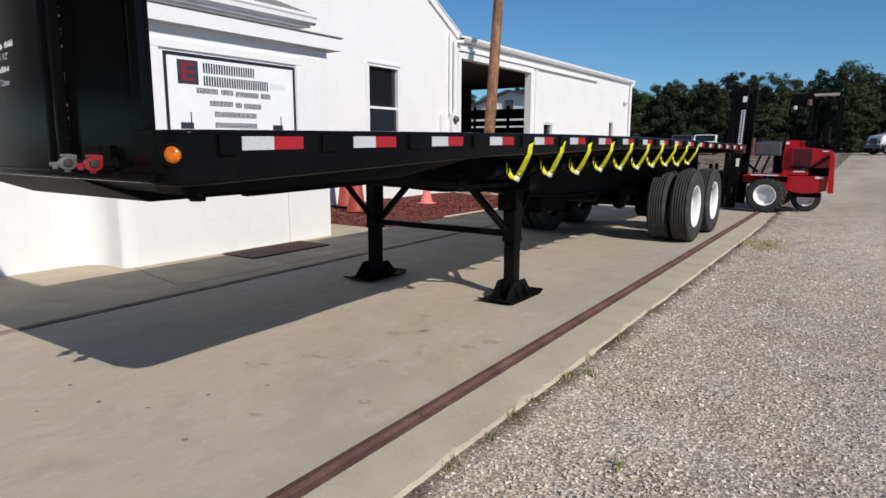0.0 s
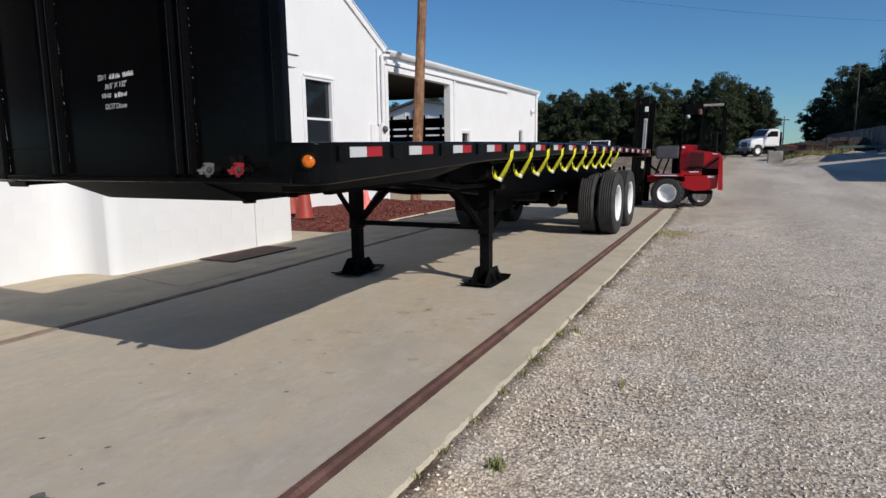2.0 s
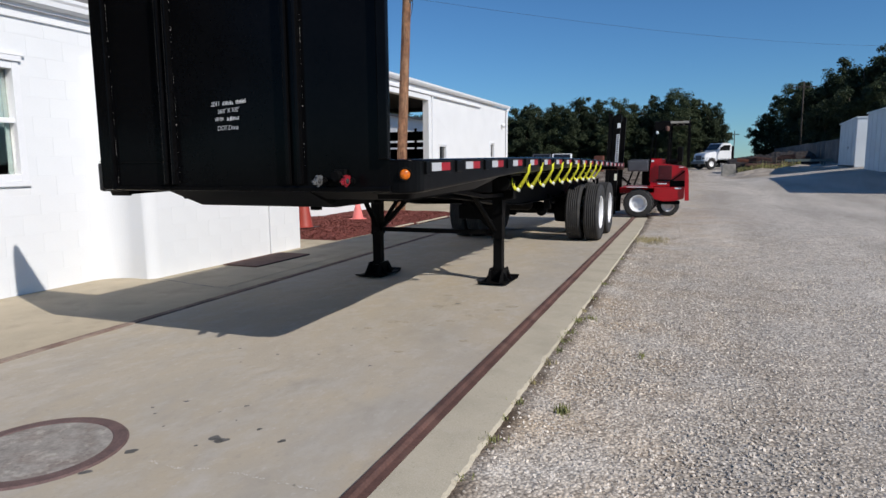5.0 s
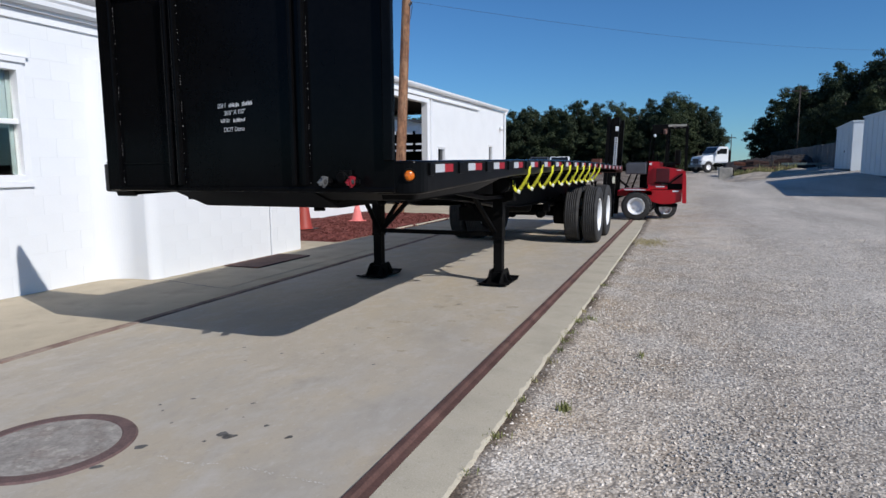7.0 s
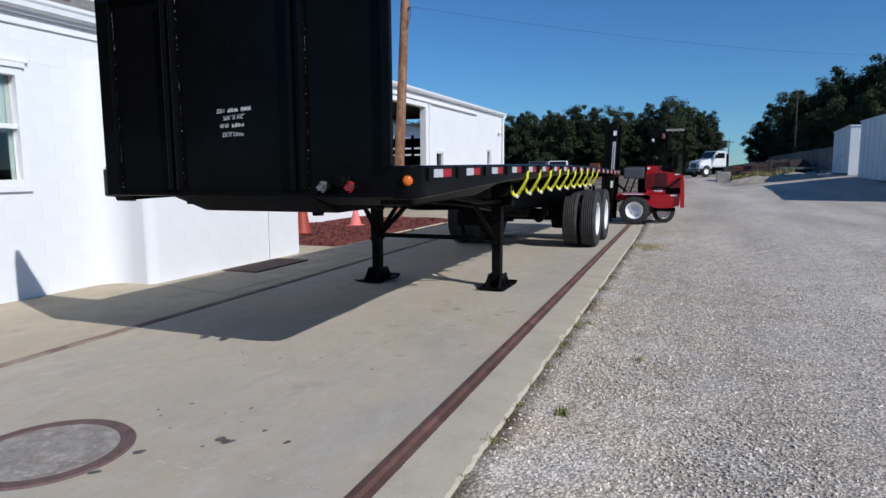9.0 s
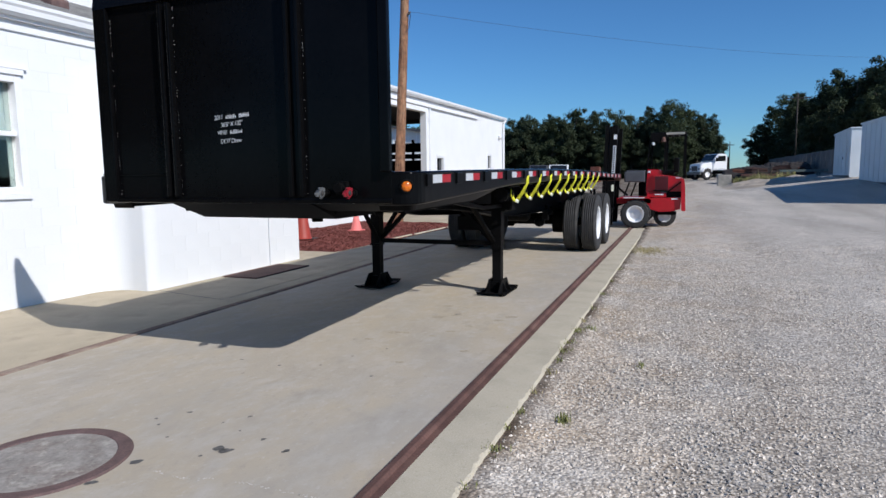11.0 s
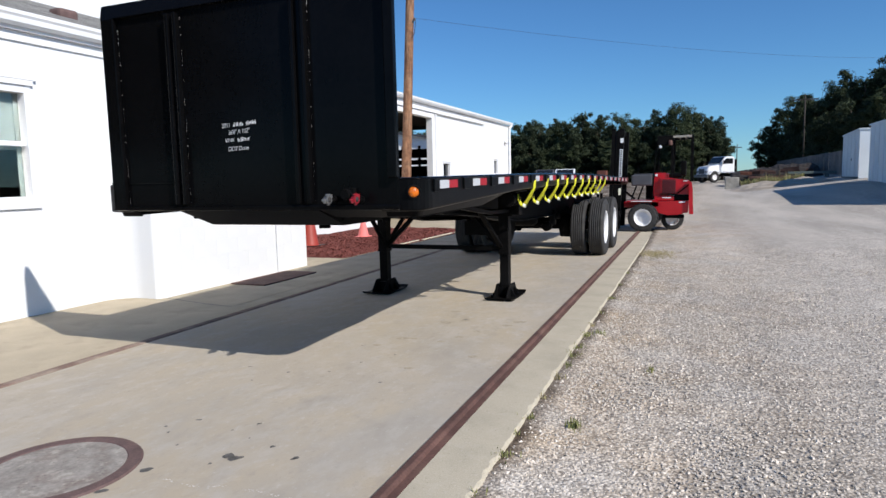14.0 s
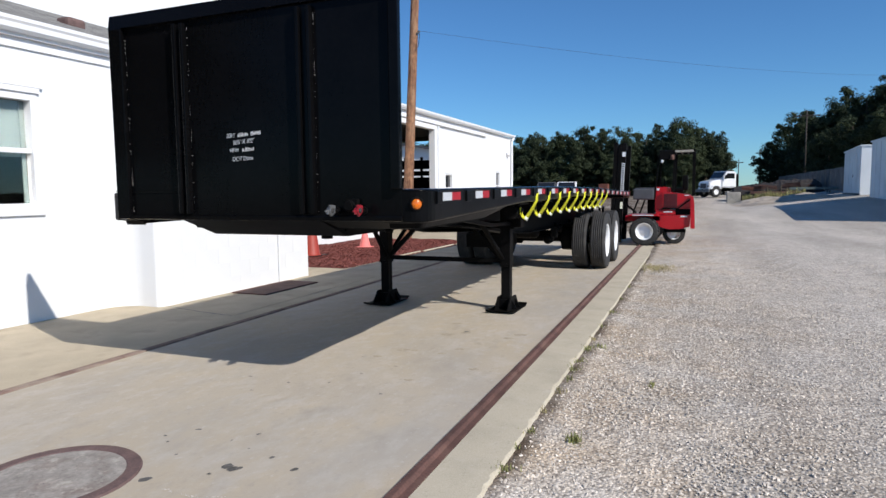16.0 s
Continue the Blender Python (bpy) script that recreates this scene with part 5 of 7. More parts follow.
    prism(bm, [(SX + 0.02, H2 + 0.14), (SX + 0.02, H2 + 0.01), (SX + 0.09, H2), (SX + 0.14, H2 + 0.05), (SX + 0.16, H2 + 0.14), (SX + 0.145, H2 + 0.14), (SX + 0.12, H2 + 0.06), (SX + 0.04, H2 + 0.03), (SX + 0.035, H2 + 0.14)], "y", 12.42, 25.8)
    part("gutter", bm, TRIM, shop, "white gutter")
    # bay door track header, jambs and trim
    part("door_track", box(SX + 0.001, SX + 0.09, gy0 - 0.1, 21.75, 3.56, 3.63, 0.006), TRIM, shop)
    part("bay_header", box(SX + 0.001, SX + 0.05, gy0 - 0.02, gy1 + 0.17, gz, gz + 0.14, 0.006), TRIM, shop)
    part("bay_jamb", box(SX + 0.001, SX + 0.05, gy1, gy1 + 0.17, 0.0, gz, 0.006), TRIM, shop)
    part("corner_board", box(SX + 0.001, SX + 0.06, gy1 + 0.32, gy1 + 0.42, 0.0, 3.555, 0.006), TRIM, shop)
    part("bay_jamb", box(SX + 0.001, SX + 0.04, gy0 - 0.13, gy0, 0.0, gz + 0.14, 0.006), TRIM, shop)
    bm = bmesh.new()
    rod(bm, (SX + 0.07, 12.12, 0.05), (SX + 0.07, 12.12, 3.75), 0.045, 12)
    beam(bm, (SX + 0.07, 12.12, 3.75), (SX + 0.1, 12.42, 3.78), 0.07, 0.07)
    part("downpipe", bm, TRIM, shop)
    bm = bmesh.new()
    rod(bm, (SX + 0.07, 25.5, 0.05), (SX + 0.07, 25.5, 3.66), 0.05, 12)
    beam(bm, (SX + 0.07, 25.5, 3.66), (SX + 0.12, 25.7, 3.8), 0.08, 0.08)
    part("downpipe", bm, TRIM, shop)
    bm = box(SX + 0.001, SX + 0.11, 11.96, 12.17, 1.55, 2.03, 0.01)
    rod(bm, (SX + 0.05, 11.93, 2.0), (SX + 0.05, 11.93, 3.9), 0.025, 10)
    bx(bm, SX + 0.001, SX + 0.07, 11.55, 11.72, 1.45, 2.0, 0.01)
    part("meter_box", bm, TRIM, shop, "white electric meter box")
    bm = lathe(bmesh.new(), [(0.001, 0.10), (0.07, 0.09), (0.09, 0.03), (0.05, 0.0)], (SX + 0.105, 12.06, 1.89), "x", 20)
    part("meter", bm, GREYP, shop, "round glass meter", True)
    bm = lathe(bmesh.new(), [(0.001, 0.16), (0.09, 0.15), (0.11, 0.05), (0.04, 0.0)], (SX, 24.9, 3.0), "x", 16)
    part("wall_lamp", bm, TRIM, shop, "white wall lamp", True)


build_shop()


# stock rack trailer standing beyond the bay
def rack():
    t = thing("stake_rack", (-9.0, 21.7, 0), "dark steel stake rack trailer parked behind the open bay", "rack trailer")
    for z, z1 in ((0.75, 1.42), (1.45, 1.95), (2.02, 2.22), (2.30, 2.68)):
        part("rail", box(-12.5, -7.7, 21.60, 21.66, z, z1, 0.005), BLACKM, t)
    x = -12.4
    while x < -7.7:
        part("stake", box(x, x + 0.12, 21.665, 21.70, 0.5, 2.82, 0.005), BLACKM, t)
        x += 0.78
    part("bed", box(-12.6, -7.65, 21.70, 23.6, 0.60, 0.75, 0.01), BLACKM, t)
    for x in (-11.5, -8.6):
        part("wheel", lathe(bmesh.new(), [(0.05, -0.1), (0.25, -0.12), (0.35, -0.1), (0.35, 0.1), (0.25, 0.12), (0.05, 0.1)], (x, 22.6, 0.35), "y", 24), RUBBER, t, "", True)


rack()

# white barn seen through the bay
barn = thing("far_barn", (-20, 44, 0), "white metal barn beyond the open bay", "building")
bm = bmesh.new()
prism(bm, [(-26.0, 0), (-13, 0), (-13, 4.0), (-20.4, 5.2), (-26.0, 3.55)], "y", 42.5, 46.2)
part("wall", bm, SIDING, barn)
for i in range(12):
    x = -25.5 + i * 1.0
    part("siding_rib", box(x, x + 0.07, 42.47, 42.499, 0.1, 3.5 + (x + 26) * 0.29 if x < -20.5 else 5.1 - (x + 20.4) * 0.16), SIDING, barn)
bm = bmesh.new()
prism(bm, [(-26.4, 3.45), (-20.4, 5.22), (-12.7, 3.97), (-12.7, 4.12), (-20.4, 5.38), (-26.4, 3.62)], "y", 42.1, 46.5)
part("roof", bm, GREYP, barn, "grey metal roof edge")
part("window", box(-20.75, -20.05, 42.38, 42.466, 3.75, 4.6), GREYP, barn, "dark barn window")


# ---- mulch bed, cones, pole ----
def mulch_edge(y):
    return -3.0 + 0.03 * (y - 6.3)


def mulch_z(x, y):
    d = min(mulch_edge(y) - x, y - 6.15, 12.15 - y, x - SX + 0.02 + 1.0)
    return 0.004 + 0.10 * smooth01(0.0, 0.5, d) + 0.03 * noise.noise((x * 2.0, y * 2.0, 0)) * smooth01(0.05, 0.4, d)


def mulch():
    ys = np.arange(6.15, 12.16, 0.12)
    co, fa, w = [], [], 22
    for y in ys:
        for i in range(w):
            x = SX + 0.03 + (mulch_edge(y) - SX - 0.03) * i / (w - 1)
            co.append((x, y, mulch_z(x, y)))
    for j in range(len(ys) - 1):
        for i in range(w - 1):
            a = j * w + i
            fa.append((a, a + 1, a + w + 1, a + w))
    me = bpy.data.meshes.new("mulch_bed")
    me.from_pydata(co, [], fa)
    me.materials.append(MULCH)
    tagged(new("mulch_bed", me), "bed of dark red wood mulch beside the shop wall", "mulch bed", kind="structure")
    rs = np.random.RandomState(2)
    n = 26000
    y = 6.2 + 5.9 * rs.rand(n)
    x = SX + 0.1 + (mulch_edge(y) + 0.03 - SX - 0.1) * rs.rand(n) ** 0.75
    z = np.array([mulch_z(a, b) for a, b in zip(x, y)])
    a, l, t = rs.rand(n) * 6.28, 0.005 + 0.016 * rs.rand(n) ** 1.6, (rs.rand(n) - 0.5) * 1.2
    dx, dy, dz = np.cos(a) * l, np.sin(a) * l, np.sin(t) * l
    px, py = -np.sin(a) * l * 0.3, np.cos(a) * l * 0.3
    c = np.stack([x, y, z + 0.004], -1)
    A, B = np.stack([dx, dy, dz], -1), np.stack([px, py, 0.3 * l], -1)
    v = np.stack([c - A - B, c + A - B, c + A + B, c - A + B], 1).reshape(-1, 3)
    f = np.arange(4 * n).reshape(-1, 4)
    me = bpy.data.meshes.new("mulch_chips")
    me.from_pydata(v.tolist(), [], f.tolist())
    me.materials.append(CHIP)
    tagged(new("mulch_chips", me), "loose red wood mulch chips", "mulch", kind="stuff")


mulch()
for i, (x0, x1, y0, y1) in enumerate(((-3.00, -2.95, 7.9, 9.3), (-2.96, -2.90, 9.4, 11.2), (-2.91, -2.85, 11.25, 12.3))):
    bm = box(x0, x1, y0, y1, 0.002, 0.035, 0.012)
    solid("edging_stone", bm, CURBM, "pale concrete edging stone beside the mulch", "edging stone", "mulch bed edging")


def cone(x, y, z, h, r, material, label, base=True):
    t = thing("traffic_cone", (x, y, z), label, "traffic cone", "traffic cones by the mulch")
    bm = lathe(bmesh.new(), [(r, 0.03), (r * 0.86, 0.05), (r * 0.22, h - 0.01), (r * 0.14, h), (0.001, h)], (x, y, z), "z", 28)
    part("cone", bm, material, t, "", True)
    k = 1.25 if h > 0.6 else 1.05
    part("base", box(x - r * k, x + r * k, y - r * k, y + r * k, z, z + 0.03, 0.01), BLACKM if h > 0.6 else material, t)


cone(-4.27, 7.05, mulch_z(-4.27, 7.05) - 0.01, 0.95, 0.19, ORANGE, "tall dull orange traffic cone beside the mulch")
cone(-5.02, 7.60, mulch_z(-5.02, 7.60) - 0.01, 0.95, 0.19, ORANGE, "tall dull orange traffic cone beside the wall")
cone(-4.26, 9.15, mulch_z(-4.26, 9.15) - 0.01, 0.44, 0.14, PINKO, "short faded orange traffic cone standing in mulch")


def utility_pole():
    t = thing("utility_pole", (-4.64, 12.15, 0), "leaning brown wooden utility pole", "utility pole")
    bm = bmesh.new()
    n = 26
    rings = []
    for k in range(15):
        f = k / 14
        z = 9.5 * f
        c = Vector((-4.64 + 0.012 * z, 12.12 + 0.09 * z, z))
        r = 0.138 - 0.04 * f
        rings.append([bm.verts.new(c + Vector((math.cos(2 * math.pi * i / n), math.sin(2 * math.pi * i / n), 0)) * r * (1 + 0.05 * noise.noise((i * 0.9, z * 0.35, 2)))) for i in range(n)])
    for A, B in zip(rings, rings[1:]):
        for i in range(n):
            j = (i + 1) % n
            bm.faces.new((A[i], A[j], B[j], B[i]))
    bm.faces.new(rings[-1])
    part("shaft", bm, WOOD, t, "", True)
    bm = bmesh.new()
    rod(bm, (-4.5, 12.6, 5.5), (-4.38, 12.55, 5.62), 0.03, 10)
    part("insulator", bm, STEEL, t)
    # curl of cable below the insulator
    cu = bmesh.new()
    pts = [Vector((-4.38, 12.56, 5.62)), Vector((-4.36, 12.54, 5.5)), Vector((-4.40, 12.52, 5.2)), Vector((-4.52, 12.5, 5.08))]
    for a, b in zip(pts, pts[1:]):
        rod(cu, a, b, 0.008, 6)
    part("cable_loop", cu, WIREM, t)


utility_pole()


def wire(name, p, q, sag, r, label):
    bm = bmesh.new()
    p, q = Vector(p), Vector(q)
    prev = p
    for i in range(1, 25):
        f = i / 24
        c = p.lerp(q, f) - Vector((0, 0, 4 * sag * f * (1 - f)))
        rod(bm, prev, c, r, 5)
        prev = c
    solid(name, bm, WIREM, label, "cable")


wire("overhead_wire", (-4.38, 12.56, 5.62), (26.0, 55.0, 9.95), 1.05, 0.0036, "thin black overhead service wire sagging from the pole")


# ---- three-wheeled red forklift behind the trailer ----
def forklift():
    t = thing("forklift", (1.7, 13.2, 0), "red truck-mounted forklift with black mast and white rims", "forklift")

    def wheel(c, r, w, lab):
        k = r / 0.37
        prof = [(0.21 * k, -w / 2 + 0.02), (0.25 * k, -w / 2), (0.33 * k, -w / 2 + 0.005), (r - 0.012, -w / 2 + 0.03), (r - 0.012, w / 2 - 0.03), (0.33 * k, w / 2 - 0.005), (0.25 * k, w / 2), (0.21 * k, w / 2 - 0.02)]
        bm = lathe(bmesh.new(), prof, c, "y", 40)
        for i in range(22):
            for s in (-1, 1):
                a = 2 * math.pi * (i + (0.5 if s > 0 else 0)) / 22
                m = Matrix.Translation(c) @ Matrix.Rotation(a, 4, "Y") @ Matrix.Translation((r - 0.008, s * w * 0.24, 0)) @ Matrix.Rotation(s * 0.5, 4, "X")
                bmesh.ops.create_cube(bm, size=1.0, matrix=m @ Matrix.Diagonal((0.03, w * 0.5, 0.035, 1)))
        wh = part("wheel", bm, RUBBER, t, lab)
        rim = [(0.215 * k, -w / 2 + 0.005), (0.225 * k, -w / 2 - 0.004), (0.205 * k, -w / 2 + 0.01), (0.18 * k, -w / 2 + 0.075), (0.11 * k, -w / 2 + 0.082), (0.09 * k, -w / 2 + 0.070), (0.001, -w / 2 + 0.068)]
        part("rim", lathe(bmesh.new(), rim, c, "y", 36), WHITERIM, wh, "white steel rim", True)

    wheel((1.49, 12.42, 0.335), 0.335, 0.34, "chunky black drive tyre")
    wheel((1.49, 14.30, 0.335), 0.335, 0.34, "chunky black drive tyre")
    wheel((2.12, 13.16, 0.25), 0.25, 0.24, "chunky black steer tyre")
    # chassis arms and body
    for y in (12.62, 13.80):
        part("chassis_arm", box(1.02, 1.84, y, y + 0.28, 0.56, 0.70, 0.02), REDP, t)
    part("mudguard", box(1.13, 1.80, 12.25, 12.95, 0.705, 0.735, 0.01), REDP, t)
    part("guard_stripe", box(1.22, 1.70, 12.243, 12.249, 0.712, 0.732), WHITEP, t, "white edge stripe")
    bm = bmesh.new()
    prism(bm, [(1.68, 0.56), (1.84, 0.425), (2.02, 0.375), (2.26, 0.385), (2.48, 0.44), (2.50, 0.715), (1.66, 0.70)], "y", 12.62, 13.6)
    part("lower_body", bm, REDP, t, "red lower body panel")
    part("belly", box(1.92, 2.40, 12.66, 12.84, 0.30, 0.385, 0.02), BLACKM, t)
    bm = bmesh.new()
    prism(bm, [(1.70, 0.83), (2.03, 0.83), (2.03, 1.34), (1.98, 1.375), (1.74, 1.385), (1.70, 1.36)], "y", 12.74, 13.9)
    part("hood", bm, REDP, t, "red engine hood")
    bm = bmesh.new()
    prism(bm, [(1.86, 0.86), (2.50, 0.86), (2.51, 1.13), (2.48, 1.185), (2.05, 1.255), (1.86, 1.255)], "y", 12.68, 13.6)
    part("engine_cover", bm, REDP, t, "red engine side cover")
    part("louvre_panel", box(1.90, 2.20, 12.668, 12.679, 0.89, 1.22, 0.004), mat_dark_red, t, "dark red radiator grille")
    for i in range(9):
        part("louvre", box(1.915, 2.185, 12.660, 12.667, 0.905 + 0.034 * i, 0.914 + 0.034 * i), mat_dark_red, t)
    part("valance", box(1.72, 2.16, 12.66, 13.95, 0.718, 0.826, 0.01), REDP, t)
    part("body_gap", box(2.165, 2.50, 12.70, 13.95, 0.718, 0.856, 0.01), BLACKM, t)
    bm = bmesh.new()
    prism(bm, [(2.505, 0.40), (2.60, 0.40), (2.575, 1.02), (2.55, 1.15), (2.49, 1.16)], "y", 12.56, 12.66)
    part("rear_plate", bm, REDP, t, "red rear counterweight plate")
    bm = bmesh.new()
    beam(bm, (1.86, 12.64, 0.875), (2.24, 12.64, 0.865), 0.03, 0.03)
    beam(bm, (2.22, 12.64, 0.868), (2.55, 12.62, 1.13), 0.035, 0.03)
    part("stay", bm, BLACKM, t)
    for x0, x1, y, z0, z1 in ((2.28, 2.42, 12.612, 0.665, 0.70), (1.90, 2.10, 12.652, 0.775, 0.80), (2.36, 2.46, 12.672, 1.165, 1.185), (1.73, 1.79, 12.732, 1.30, 1.35)):
        part("decal", box(x0, x1, y, y + 0.0065, z0, z1), WHITEP, t, "small white decal")
    # grey console, its arms, seat and controls
    bm = box(1.19, 1.67, 12.65, 13.2, 1.08, 1.34, 0.03)
    bx(bm, 1.24, 1.66, 12.70, 13.15, 1.341, 1.365, 0.01)
    part("seat_box", bm, GREYP, t, "dark grey console box")
    bm = bmesh.new()
    bx(bm, 1.50, 1.69, 13.0, 13.6, 0.74, 1.075, 0.02)
    for x in (1.30, 1.46):
        beam(bm, (x, 12.8, 1.08), (x - 0.12, 12.8, 0.74), 0.045, 0.035)
    beam(bm, (1.0, 12.75, 0.98), (1.26, 12.8, 0.76), 0.05, 0.05)
    part("pedestal", bm, BLACKM, t)
    part("seat", box(1.86, 2.32, 13.05, 13.5, 1.26, 1.36, 0.03), BLACKM, t)
    part("seat_back", box(2.30, 2.42, 13.05, 13.5, 1.30, 1.66, 0.03), BLACKM, t)
    # overhead guard
    for y in (12.72, 13.95):
        for p, q, w in (((2.10, y, 1.24), (2.12, y, 2.20), 0.055), ((2.545, y, 1.17), (2.545, y, 2.23), 0.055), ((1.665, y, 0.74), (1.77, y, 2.15), 0.03)):
            part("guard_post", beam(bmesh.new(), p, q, w, w * 0.9), BLACKM, t)
    part("guard_visor", box(1.78, 2.12, 12.69, 12.74, 2.03, 2.24, 0.01), BLACKM, t)
    bm = bmesh.new()
    bx(bm, 1.77, 2.58, 12.745, 12.79, 2.20, 2.25, 0.008)
    bx(bm, 1.77, 2.58, 13.92, 13.98, 2.20, 2.25, 0.008)
    for i in range(6):
        bx(bm, 1.80 + 0.145 * i, 1.84 + 0.145 * i, 12.791, 13.919, 2.21, 2.245, 0.004)
    part("overhead_guard", bm, BLACKM, t)
    part("guard_edge", box(2.13, 2.54, 12.69, 12.744, 2.19, 2.24, 0.006), BLOCKC, t, "pale grey guard edge")
    part("work_lamp", box(1.815, 1.875, 12.60, 12.68, 1.95, 2.02, 0.02), SHEDW, t, "white work lamp")
    part("beacon", lathe(bmesh.new(), [(0.045, 0), (0.045, 0.08), (0.03, 0.11), (0.001, 0.12)], (2.07, 12.66, 2.02), "z", 16), RUST, t, "dull amber beacon", True)
    part("control_levers", rod(rod(bmesh.new(), (1.82, 13.0, 1.36), (1.80, 12.95, 1.60), 0.012, 8), (1.90, 13.0, 1.36), (1.89, 12.95, 1.58), 0.012, 8), BLACKM, t)
    # mast leaning back towards the operator: rails, cylinders, carriage
    def leaned(bm):
        for v in bm.verts:
            v.co.x += 0.042 * (v.co.z - 0.1)
        return bm
    for y in (12.45, 13.55):
        for x, w, top in ((0.70, 0.04, 2.45), (0.80, 0.035, 2.40), (0.888, 0.055, 2.43)):
            part("mast_rail", leaned(box(x - w, x + w, y, y + 0.12, 0.05, top, 0.008)), BLACKM, t)
    for z in (0.35, 1.2, 2.33):
        part("mast_crossbar", leaned(box(0.80, 0.87, 12.575, 13.545, z, z + 0.10, 0.006)), BLACKM, t)
    for y in (12.66, 13.42):
        part("lift_cylinder", leaned(rod(bmesh.new(), (0.76, y, 0.2), (0.76, y, 2.3), 0.035, 14)), BLACKM, t, "", True)
    part("mast_decal", leaned(box(0.865, 0.935, 12.443, 12.4495, 1.30, 1.96)), WHITEP, t, "white lettering strip on the mast")
    for i in range(14):
        part("lettering_bar", leaned(box(0.882, 0.918, 12.438, 12.4425, 1.325 + 0.045 * i, 1.353 + 0.045 * i)), INK, t)
    part("mast_decal", leaned(box(0.865, 0.94, 12.443, 12.4495, 2.11, 2.22)), WHITEP, t, "white warning decal")
    part("mast_decal", leaned(box(0.875, 0.935, 12.443, 12.4495, 0.87, 1.03)), PALEWEB, t, "pale warning decal")
    part("carriage", box(0.42, 0.62, 12.5, 13.6, 0.25, 0.75, 0.01), BLACKM, t)
    for y in (12.72, 13.30):
        bm = bmesh.new()
        prism(bm, [(0.41, 0.14), (0.41, 0.9), (0.36, 0.9), (0.36, 0.19), (-0.62, 0.16), (-0.62, 0.14)], "y", y, y + 0.12)
        part("fork", bm, BLACKM, t)
    bm = bmesh.new()
    beam(bm, (0.95, 12.75, 0.50), (1.25, 12.78, 0.60), 0.06, 0.06)
    part("tilt_link", bm, BLACKM, t)


mat_dark_red = mat("dark_red_grille", (0.10, 0.008, 0.01), 0.5, var=0.2)
forklift()


# ---- far yard: trucks, sheds, soil bank, trees ----
def heading(ob, x, y, rz):
    ob.matrix_basis = pose(x, y, ground_z(x, y), 0, 0, rz)
    return ob


